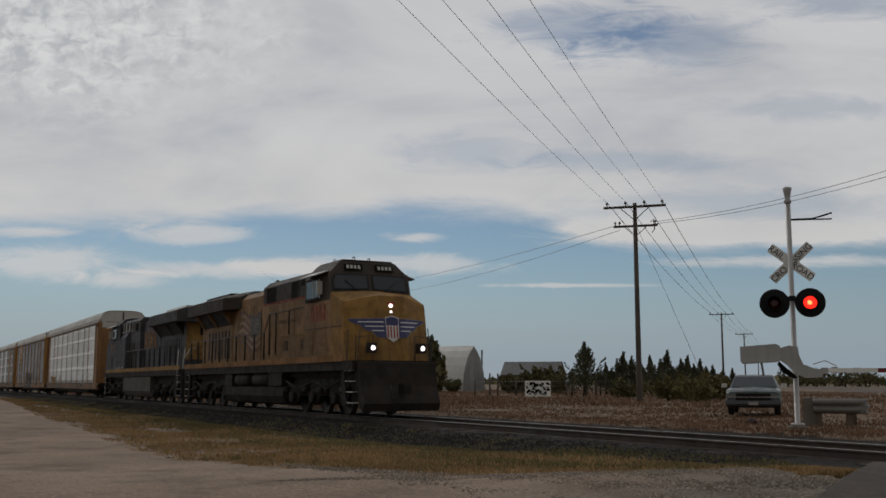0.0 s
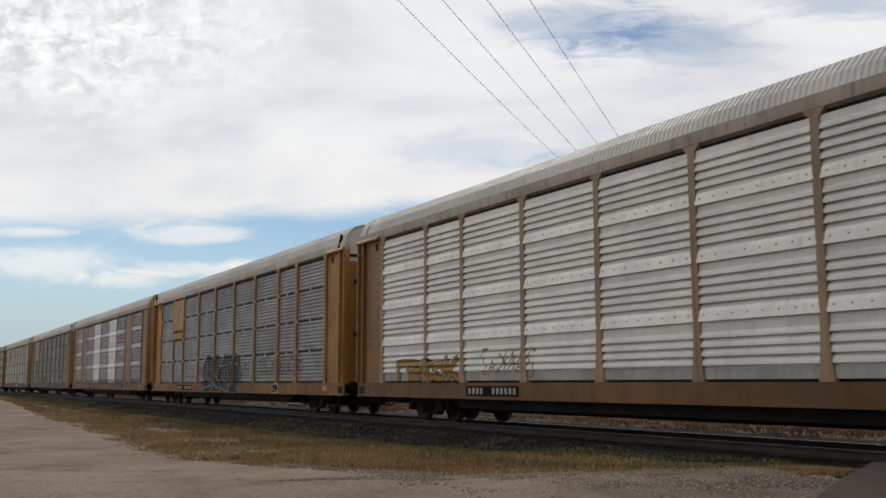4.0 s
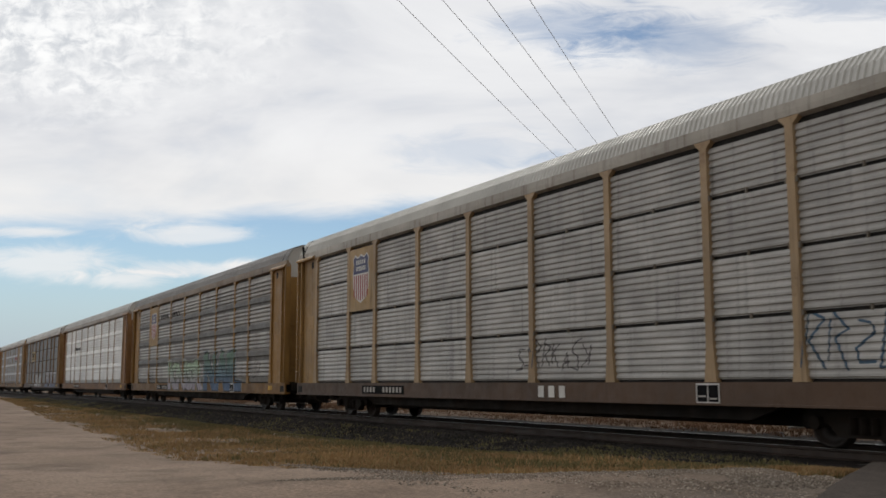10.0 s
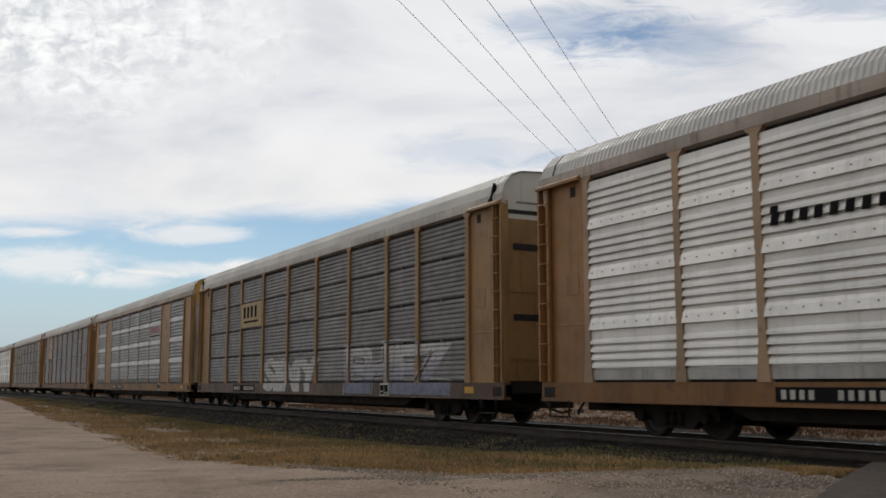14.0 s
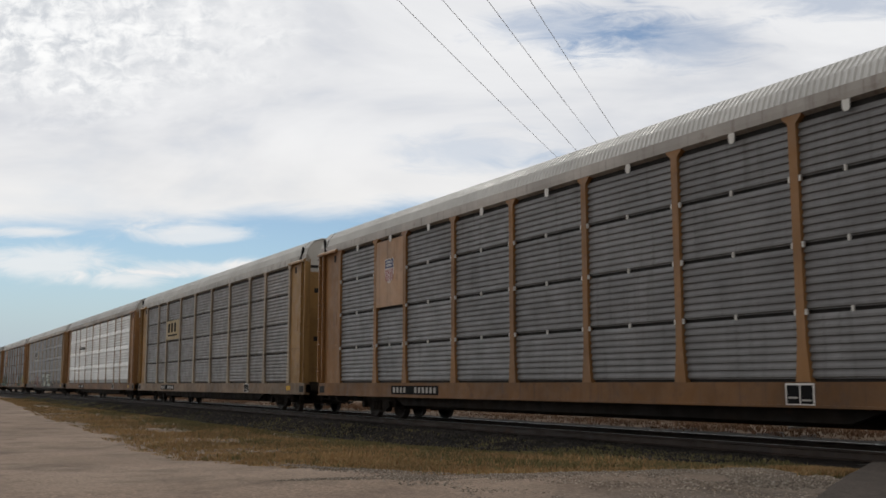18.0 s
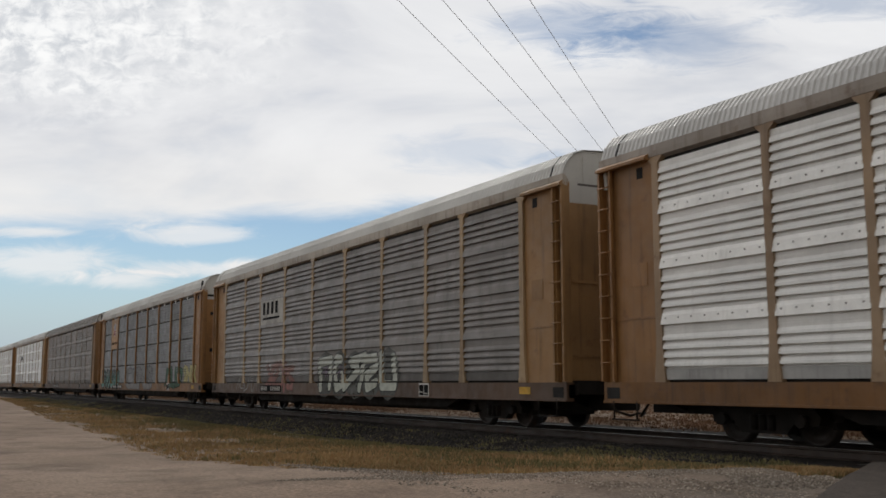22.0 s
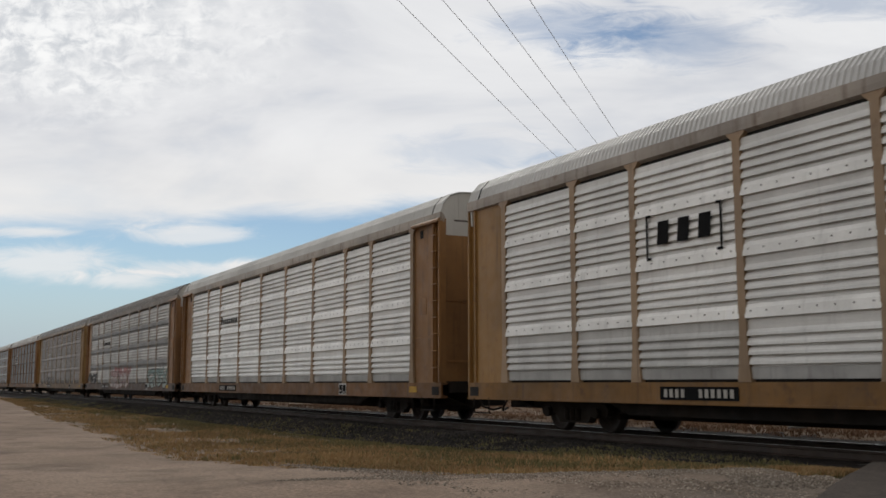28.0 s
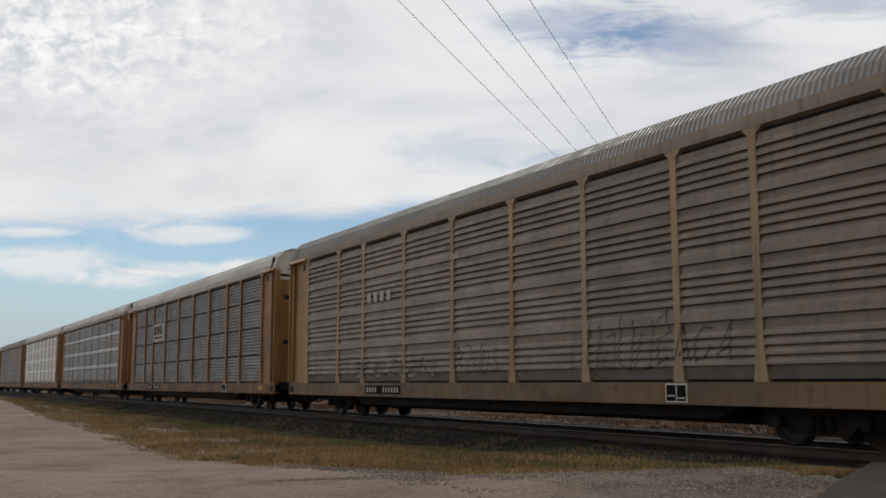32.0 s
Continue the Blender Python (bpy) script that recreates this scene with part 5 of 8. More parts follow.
SILVER, GREY, DARK, UMBER, PALE = (0.83, 0.83, 0.81), (0.20, 0.205, 0.21), (0.145, 0.138, 0.134), (0.125, 0.105, 0.09), (0.46, 0.45, 0.43)
WEATHERED = (0.225, 0.205, 0.19)
WHITE_ROOF, GREY_ROOF, BROWN_ROOF = (0.62, 0.62, 0.60), (0.27, 0.265, 0.26), (0.20, 0.185, 0.17)
L = -HALF
CARS = [
    dict(style="silver", skin=SILVER, label="tan rack car with bright silver ribbed sides", roof=WHITE_ROOF,
         paint=(("bubble", L + 3.5, L + 7.0, 1.0, 1.75, (0.40, 0.20, 0.05), (0.45, 0.28, 0.06), 1, 5, ), ("scribble", L + 8.0, L + 10.8, 1.2, 1.9, (0.36, 0.20, 0.08), 2))),
    dict(style="tier", skin=(0.265, 0.27, 0.28), tan=YELLOW, label="yellow rack car with blue-grey panels and black graffiti", plate_bay=1, emblem="shield", emblem_scale=0.85, motto=True, bright_clips=True, roof=WHITE_ROOF,
         paint=(("scribble", L + 7.6, L + 9.3, 1.2, 2.05, (0.03, 0.03, 0.035), 3), ("scribble", L + 10.3, L + 11.2, 1.4, 1.9, (0.04, 0.04, 0.045), 33), ("bubble", L + 11.2, L + 16.6, 0.70, 2.35, (0.035, 0.035, 0.038), (0.03, 0.03, 0.034), 4, 4, (0.40, 0.41, 0.42), True), ("scribble", L + 16.0, L + 18.0, 1.3, 2.0, (0.04, 0.04, 0.05), 5), ("scribble", L + 19.0, L + 24.0, 1.3, 2.1, (0.03, 0.03, 0.03), 6))),
    dict(style="white", skin=(0.26, 0.262, 0.265), tan=(0.39, 0.24, 0.105), mark_x=8.3, mark_w=2.65, label="tan rack car with grey panels and white bands", blank=(1, 7), slim=True, no_ladder=True, gable=(0.50, 0.30, 0.05), door=(0.50, 0.48, 0.42), roof=WHITE_ROOF,
         tones={3: (0.74, 0.74, 0.72), 5: (0.83, 0.83, 0.81)}, band_by_bay={3: "silver", 5: "silver"}, red_mark=6),
    dict(style="tier", skin=UMBER, tan=(0.48, 0.33, 0.135), post=(0.36, 0.265, 0.165), sill=BROWN, label="brown weathered rack car with a tall shield emblem", plate_bay=1, plate_colour=(0.42, 0.27, 0.10), emblem="shield", emblem_scale=1.25, roof=WHITE_ROOF,
         paint=(("bubble", L + 9.7, L + 14.0, 0.68, 1.75, (0.16, 0.15, 0.14), (0.11, 0.10, 0.095), 7, 6, (0.50, 0.50, 0.48), True),)),
    dict(style="tier", skin=PALE, tan=(0.48, 0.32, 0.13), cage=True, post=(0.42, 0.295, 0.165), sill=BROWN, label="pale grey rack car with brown sills", plate_bay=1, plate_colour=(0.42, 0.27, 0.10), emblem="shield", emblem_scale=1.45, roof=(0.55, 0.55, 0.52), sill_mark=True,
         paint=(("scribble", L + 23.4, L + 26.0, 1.2, 2.2, (0.05, 0.11, 0.18), 8), ("scribble", L + 15.0, L + 18.0, 1.3, 2.0, (0.15, 0.14, 0.14), 9))),
    dict(style="dark", skin=(0.36, 0.34, 0.31), tan=(0.40, 0.24, 0.07), label="yellow rack car with striped grey panels and green graffiti", plate_bay=1, emblem="shield", emblem_scale=1.4, roof=GREY_ROOF, roof_label="dull grey ribbed roof", motto_side=True,
         paint=(("word", "KNSR", L + 9.9, L + 16.7, 0.70, 2.15, (0.40, 0.36, 0.44), (0.36, 0.50, 0.33), (0.05, 0.055, 0.05), (0.42, 0.45, 0.40)), ("word", "NAIL", L + 16.8, L + 22.5, 0.70, 2.45, (0.09, 0.15, 0.27), (0.12, 0.21, 0.14), (0.03, 0.03, 0.035), (0.36, 0.40, 0.42)), ("scribble", L + 23.4, L + 25.0, 1.2, 2.2, (0.08, 0.07, 0.07), 12), ("scribble", L + 5.0, L + 6.8, 1.2, 1.7, (0.06, 0.05, 0.05), 13))),
    dict(style="silver", skin=(0.84, 0.84, 0.82), label="tan rack car with clean silver ribbed sides", roof=(0.55, 0.55, 0.54), side_word=(2, 7)),
    dict(style="tier", skin=DARK, tan=(0.36, 0.225, 0.09), sill=BROWN, label="dark rack car with white and blue graffiti", small_plate=2, roof=WHITE_ROOF,
         paint=(("word", "SIMY", L + 10.2, L + 16.2, 0.72, 2.0, (0.55, 0.55, 0.55), (0.42, 0.42, 0.42), (0.20, 0.20, 0.21)), ("word", "EHEZ", L + 18.3, L + 25.4, 0.70, 2.2, (0.17, 0.19, 0.27), (0.50, 0.49, 0.50), (0.10, 0.09, 0.10), (0.42, 0.42, 0.42)))),
    dict(style="white", skin=(0.30, 0.302, 0.305), tan=(0.42, 0.26, 0.11), mark_x=8.4, mark_w=2.9, label="tan rack car with grey panels and pale bands", blank=(1, 7), slim=True, no_ladder=True, gable=(0.50, 0.30, 0.05), door=(0.5, 0.48, 0.42), roof=WHITE_ROOF, red_mark=6),
    dict(style="tier", skin=(0.185, 0.183, 0.185), tan=TAN, label="tan rack car with dark grey panels", tabs=True, plate_bay=1, plate_colour=(0.45, 0.27, 0.15), emblem="shield", emblem_scale=0.7, roof=WHITE_ROOF, bright_clips=True),
    dict(style="tier", skin=(0.20, 0.183, 0.172), tan=(0.42, 0.265, 0.10), post=(0.38, 0.305, 0.22), sill=(0.25, 0.165, 0.095), label="tan rack car with dark panels and a yellow plate", word_plate=2, roof=WHITE_ROOF),
    dict(style="silver", skin=(0.83, 0.83, 0.81), label="tan rack car with silver ribbed sides", side_word=(2, 7), roof=(0.56, 0.56, 0.55)),
    dict(style="plain", skin=WEATHERED, bands="plain", post=(0.40, 0.28, 0.155), tan=(0.40, 0.24, 0.10), sill=BROWN, label="weathered grey rack car with red and white graffiti", pale_plate=2, roof=WHITE_ROOF,
         paint=(("scribble", L + 4.2, L + 7.0, 0.75, 1.9, (0.42, 0.41, 0.40), 16), ("scribble", L + 13.8, L + 16.0, 1.2, 1.8, (0.22, 0.16, 0.24), 36), ("bubble", L + 8.0, L + 11.2, 0.70, 1.9, (0.30, 0.12, 0.10), (0.26, 0.17, 0.15), 17, 4, (0.22, 0.13, 0.12)), ("bubble", L + 13.6, L + 19.6, 0.68, 2.1, (0.52, 0.55, 0.48), (0.44, 0.46, 0.42), 18, 5, (0.035, 0.04, 0.04), True))),
    dict(style="tier", skin=(0.175, 0.173, 0.176), tan=(0.40, 0.225, 0.09), label="orange-tan rack car with dark panels and teal graffiti", tabs=True, plate_bay=1, plate_colour=(0.42, 0.225, 0.085), emblem="shield", emblem_scale=0.8, motto=True, roof=WHITE_ROOF, bright_clips=False,
         paint=(("bubble", L + 2.1, L + 8.0, 0.72, 2.05, (0.10, 0.30, 0.24), (0.025, 0.027, 0.028), 19, 5, (0.45, 0.48, 0.46), True), ("word", "CENS", L + 10.0, L + 17.6, 0.68, 2.02, (0.22, 0.21, 0.205), (0.17, 0.168, 0.17), (0.03, 0.035, 0.05)), ("bubble", L + 20.6, L + 24.0, 0.75, 2.0, (0.03, 0.09, 0.05), (0.04, 0.12, 0.06), 21, 3), ("word", "SINEK", L + 24.3, L + 26.9, 1.05, 1.95, (0.44, 0.38, 0.15), (0.46, 0.42, 0.20), (0.05, 0.045, 0.03)))),
    dict(style="plain", skin=(0.20, 0.155, 0.124), bands="plain", post=(0.27, 0.215, 0.165), tan=(0.38, 0.235, 0.11), sill=BROWN, label="brown weathered rack car with a dark roof", roof=BROWN_ROOF, roof_label="dark brown ribbed roof", slim=True),
    dict(style="silver", skin=(0.83, 0.83, 0.81), bands="silver", band_by_bay={0: "dull", 1: "dull", 2: "dull", 5: "dull", 7: "dull"}, mark_x=7.9, mark_w=2.0, label="tan rack car with silver sides and a boxed mark", boxed_mark=2, roof=(0.58, 0.58, 0.57), no_ladder=True, tan=(0.42, 0.25, 0.085)),
    dict(style="silver", skin=(0.84, 0.84, 0.82), label="tan rack car with bright silver sides and white roof", side_word=(2, 7), roof=WHITE_ROOF),
    dict(style="dark", skin=(0.56, 0.54, 0.51), tan=(0.37, 0.21, 0.095), post=(0.34, 0.26, 0.19), sill=BROWN, label="striped silver and brown rack car with teal graffiti", side_word=(2, 7), roof=BROWN_ROOF, roof_label="dark brown ribbed roof",
         paint=(("bubble", L + 21.4, L + 26.2, 0.72, 1.95, (0.42, 0.48, 0.46), (0.20, 0.30, 0.28), 23, 5, (0.02, 0.02, 0.02)), ("bubble", L + 10.4, L + 16.6, 0.70, 2.15, (0.56, 0.52, 0.50), (0.34, 0.11, 0.10), 24, 6, (0.30, 0.10, 0.09)), ("bubble", L + 1.6, L + 5.4, 1.08, 1.85, (0.03, 0.03, 0.03), (0.03, 0.03, 0.03), 25, 5, (0.05, 0.05, 0.05)))),
    dict(style="plain", skin=(0.225, 0.177, 0.142), bands="plain", post=(0.38, 0.265, 0.15), tan=(0.44, 0.29, 0.115), sill=(0.20, 0.125, 0.062), label="brown ribbed rack car with faded graffiti", roof=GREY_ROOF, roof_label="dull grey ribbed roof", white_word=2,
         paint=(("bubble", L + 6.6, L + 12.0, 1.15, 1.75, (0.30, 0.29, 0.28), (0.17, 0.155, 0.145), 26, 6), ("scribble", L + 13.0, L + 15.5, 1.2, 2.0, (0.08, 0.09, 0.09), 27), ("scribble", L + 18.0, L + 23.0, 1.2, 2.4, (0.09, 0.085, 0.08), 28))),
    dict(style="tier", skin=DARK, tan=TAN, label="dark rack car with a white roof", pale_plate=2, roof=WHITE_ROOF),
    dict(style="white", skin=(0.24, 0.24, 0.24), tan=TAN, label="grey banded rack car", roof=WHITE_ROOF, slim=True),
    dict(style="silver", skin=(0.72, 0.72, 0.70), label="silver sided rack car", roof=WHITE_ROOF),
    dict(style="plain", skin=(0.20, 0.18, 0.16), bands="plain", label="brown ribbed rack car", roof=GREY_ROOF),
    dict(style="silver", skin=(0.72, 0.72, 0.70), label="silver sided rack car", roof=WHITE_ROOF),
    dict(style="tier", skin=GREY, label="grey panelled rack car", roof=WHITE_ROOF),
    dict(style="plain", skin=(0.22, 0.20, 0.18), bands="plain", label="brown ribbed rack car", roof=GREY_ROOF),
]
TEMPLATES = build_templates()


def rack_extras(car, spec):
    """Marks on panels: plain shapes in the colours of the painted signs."""
    y = SIDE - 0.022
    if "side_word" in spec:
        i, n = spec["side_word"]
        bars(car, "side_mark", BLACK, EDGES[i] + 0.22, 3.60, EDGES[i + 1] - EDGES[i] - 0.44, 0.20, n + 1, y, label="black painted side mark", slant=0.2)
        bars(car, "side_mark", BLACK, EDGES[i] + 0.22, 3.80, 0.30, 0.12, 1, y, slant=0.2)
    if "red_mark" in spec:
        i = spec["red_mark"]
        w = EDGES[i + 1] - EDGES[i]
        part("mark_field", Shape().sheet([(EDGES[i] + 0.12, 3.45), (EDGES[i + 1] - 0.12, 3.45), (EDGES[i + 1] - 0.12, 4.30), (EDGES[i] + 0.12, 4.30)], SIDE - 0.012), spray((0.42, 0.42, 0.42)), car)
        bars(car, "side_mark", RED, EDGES[i] + 0.3, 3.78, w - 0.7, 0.36, 8, y, label="red slanted side mark", slant=0.25)
        part("mark_line", Shape().sheet([(EDGES[i] + 0.25, 3.62), (EDGES[i + 1] - 0.3, 3.62), (EDGES[i + 1] - 0.25, 3.68), (EDGES[i] + 0.28, 3.68)], y), BLACK, car)
    if "word_plate" in spec or "small_plate" in spec or "pale_plate" in spec:
        i = spec.get("word_plate", spec.get("small_plate", spec.get("pale_plate")))
        lo, hi = (3.30, 4.28)
        mat = CREAM if "pale_plate" not in spec else spray((0.46, 0.45, 0.42))
        plate = part("name_plate", Shape().sheet([(EDGES[i] + 0.12, lo), (EDGES[i + 1] - 0.12, lo), (EDGES[i + 1] - 0.12, hi), (EDGES[i] + 0.12, hi)], SIDE - 0.014), mat, car, "flat sign plate")
        bars(plate, "side_mark", BLACK, EDGES[i] + 0.30, lo + 0.38, EDGES[i + 1] - EDGES[i] - 0.9, 0.46, 3 if "word_plate" in spec else 4, SIDE - 0.024)
        part("mark_line", Shape().sheet([(EDGES[i] + 0.45, lo + 0.18), (EDGES[i + 1] - 0.5, lo + 0.18), (EDGES[i + 1] - 0.5, lo + 0.26), (EDGES[i] + 0.45, lo + 0.26)], SIDE - 0.022), BLACK, plate)
    if "white_word" in spec:
        i = spec["white_word"]
        bars(car, "side_mark", MARK, EDGES[i] + 0.25, 3.45, EDGES[i + 1] - EDGES[i] - 1.0, 0.30, 4, y, label="white painted side mark")
    if "boxed_mark" in spec:
        i = spec["boxed_mark"]
        a, b = EDGES[i] + 0.42, EDGES[i + 1] - 0.38
        bars(car, "side_mark", BLACK, a + 0.18, 3.62, b - a - 0.36, 0.44, 3, y, label="black boxed side mark", slant=0.1)
        g = Shape()
        for x, s in ((a, 1), (b, -1)):
            for q in (((0, 3.35), (0.05, 3.35), (0.05, 4.22), (0, 4.22)), ((0, 4.17), (0.14, 4.17), (0.14, 4.22), (0, 4.22)), ((0, 3.35), (0.14, 3.35), (0.14, 3.40), (0, 3.40))):
                g.sheet([(x + s * u, v) for u, v in q][::s], y)
        part("mark_frame", g, BLACK, car)
    if "motto_side" in spec:
        lettering("BUILDING", car, (EDGES[2] + EDGES[3]) / 2 + 0.2, 4.45, 0.27, y, BLACK, "worn black lettering")
        lettering("AMERICA", car, (EDGES[3] + EDGES[4]) / 2 - 0.2, 4.45, 0.27, y, BLACK, "worn black lettering")
    if "sill_mark" in spec:
        bars(car, "sill_mark", WHITE, 1.6, 0.74, 1.2, 0.25, 3, SIDE - 0.014, label="white mark on the sill")


for number, spec in enumerate(CARS, 1):
    rack_extras(rack_car(number, spec), spec)


# ---------------------------------------------------------------- train: locomotives
LOCO_PAINT = surface("loco_paint", (1, 1, 1), own_colour=True, rough=0.72, spec=0.25, streaks=0.85, streak_colour=(0.045, 0.03, 0.02), rust=0.35, rust_colour=(0.07, 0.04, 0.024), rust_from=0.46, spread=0.35, large=0.6, grain=22)
GRIME = surface("loco_grime", (0.016, 0.0138, 0.0125), (0.030, 0.024, 0.020), rough=0.8, spec=0.25, rust=0.3, large=1.2)
TANK = surface("dusty_tank", (0.075, 0.063, 0.054), (0.055, 0.047, 0.040), rough=0.8, streaks=0.4)
# near-black; also paints the unlit depth of openings and recesses
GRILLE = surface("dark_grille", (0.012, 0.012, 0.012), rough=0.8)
HANDRAIL = surface("handrail", (0.045, 0.038, 0.03), rough=0.6)
AWNING = surface("visor_sheet", (0.33, 0.32, 0.31), rough=0.55, streaks=0.3)
GLASS = surface("dark_glass", (0.022, 0.03, 0.04), rough=0.06, grain_depth=0.0, spec=0.4)
BRIGHT_EDGE = surface("white_edge", (0.55, 0.54, 0.50), rough=0.6)
LAMP = glowing("headlight_glow", (1.0, 0.93, 0.9), 4.0)
LAMP_RED = glowing("signal_glow", (1.0, 0.018, 0.01), 3.2)
LAMP_CORE = glowing("signal_core", (1.0, 0.22, 0.07), 4.5)


def loco_templates():
    t = {}
    g = Shape()
    for s in (1, -1):
        y = s * 1.12
        frame_line = [(-3.0, 0.95), (-2.55, 1.05), (-1.2, 1.05), (-1.0, 0.95), (1.0, 0.95), (1.2, 1.05), (2.55, 1.05), (3.0, 0.95), (3.0, 0.62), (2.45, 0.50), (2.3, 0.36), (1.7, 0.36), (1.5, 0.62), (0.45, 0.62), (0.3, 0.36), (-0.3, 0.36), (-0.45, 0.62), (-1.5, 0.62), (-1.7, 0.36), (-2.3, 0.36), (-2.45, 0.50), (-3.0, 0.62)]
        g.prism(frame_line, "y", y - 0.10, y + 0.10)
        for x in (-2.0, 0.0, 2.0):
            g.turned((x, y + (0.10 if s > 0 else -0.26), 0.56), "y", [(0, 0.19), (0.11, 0.19), (0.16, 0.10)], 14)
        for x in (-1.05, 1.05):
            for d in (-0.14, 0.14):
                g.turned((x + d, y + s * 0.12, 0.66), "z", [(0, 0.10), (0.34, 0.10)], 10)
        for x in (-2.75, -0.75, 0.75, 2.75):
            g.turned((x, y + s * 0.16, 0.82), "x", [(-0.22, 0.11), (0.22, 0.11)], 10)
        g.rod([(-2.6, y + s * 0.22, 1.12), (-1.3, y + s * 0.24, 0.85), (0.2, y + s * 0.24, 1.12), (1.4, y + s * 0.24, 0.86), (2.5, y + s * 0.22, 1.1)], 0.035)
    g.box(-2.7, 2.7, -0.9, 0.9, 0.72, 1.0)
    t["truck"] = g.mesh("truck_frame", [GRIME])
    t["wheelset"] = wheelset_mesh(0.53)
    return t


LOCO_PARTS = loco_templates()


def wings(parent, x):
    """A plain winged emblem on the nose, in blue and white."""
    def lay(name, pts, material, d, s):
        me = Shape().prism([(s * y, z) for y, z in pts], "x", x + d, x + d + 0.006).mesh(name, material)
        bm = bmesh.new()
        bm.from_mesh(me)
        bmesh.ops.bisect_plane(bm, geom=bm.verts[:] + bm.edges[:] + bm.faces[:], plane_co=(0, s * 0.5, 0), plane_no=(0, 1, 0))
        for v in bm.verts:
            v.co.x += 0.19 * (3.62 - v.co.z) - 0.47 * max(abs(v.co.y) - 0.5, 0.0)
        bm.to_mesh(me)
        bm.free()
        return part(name, me, None, parent)
    for s in (1, -1):
        lay("wing_edge", [(0.10, 3.045), (1.35, 3.015), (1.385, 2.97), (1.20, 2.855), (1.04, 2.815), (0.90, 2.675), (0.70, 2.615), (0.535, 2.455), (0.12, 2.42)], spray((0.26, 0.22, 0.15)), 0.0, s)
        lay("wing", [(0.12, 3.03), (1.34, 3.00), (1.36, 2.97), (1.18, 2.87), (1.02, 2.83), (0.88, 2.69), (0.68, 2.63), (0.52, 2.47), (0.14, 2.44)], BLUE, 0.006, s)
        for k in range(3):
            lay("wing_stripe", [(0.30, 2.93 - 0.13 * k), (1.10 - 0.2 * k, 2.935 - 0.13 * k), (1.08 - 0.2 * k, 2.905 - 0.13 * k), (0.30, 2.90 - 0.13 * k)], WHITE, 0.012, s)
    lay("crest", [(-0.24, 3.05), (-0.22, 2.45), (0.0, 2.32), (0.22, 2.45), (0.24, 3.05), (0.0, 3.12)], WHITE, 0.013, 1)
    lay("crest_head", [(-0.22, 3.03), (-0.22, 2.82), (0.22, 2.82), (0.22, 3.03), (0.0, 3.09)], BLUE, 0.019, 1)
    for k in range(4):
        y = -0.19 + k * 0.11
        lay("crest_stripe", [(y, 2.80), (y + 0.05, 2.80), (y + 0.05, 2.44), (y, 2.44)], RED, 0.019, 1)


def waving_flag(parent, x0, x1, z0, z1, y):
    """A faded painted flag with waving stripes."""
    red, pale, dusk = spray((0.17, 0.075, 0.045)), spray((0.26, 0.175, 0.10)), spray((0.07, 0.065, 0.06))
    n, rows = 14, 9
    def at(f, k):
        w = 0.16 * math.sin(f * 7.0) - 0.25 * f
        return (x0 + (x1 - x0) * f, z1 - (z1 - z0) * (0.12 + 0.72 * k / rows) + w)
    base = None
    for k in range(rows):
        g = Shape()
        for i in range(n):
            fa, fb = i / n, (i + 1) / n
            if k < 5 and fa > 0.52:
                continue
            if fa < 0.06 * ((k * 37) % 5):
                continue
            a, b, c, d = at(fa, k + 1), at(fb, k + 1), at(fb, k), at(fa, k)
            g.sheet([a, b, c, d], y, 0.003)
        part("flag_stripe", g, red if k % 2 == 0 else pale, parent, "faded waving flag stripe" if k == 0 else "")
    g = Shape()
    for i in range(7, n):
        a, b, c, d = at(i / n, 5), at((i + 1) / n, 5), at((i + 1) / n, -0.8), at(i / n, -0.8)
        g.sheet([a, b, c, d], y, 0.003)
    part("flag_field", g, dusk, parent, "faded dark flag field")["kind"] = "stuff"
    g = Shape()
    for i in range(7, n):
        for k in range(5):
            cx, cz = at((i + 0.5) / n, k + 0.1 + 0.4 * (i % 2))
            g.sheet([(cx - 0.04, cz), (cx, cz - 0.04), (cx + 0.04, cz), (cx, cz + 0.04)], y - 0.004, 0.003)
    part("flag_spots", g, pale, parent)["kind"] = "stuff"


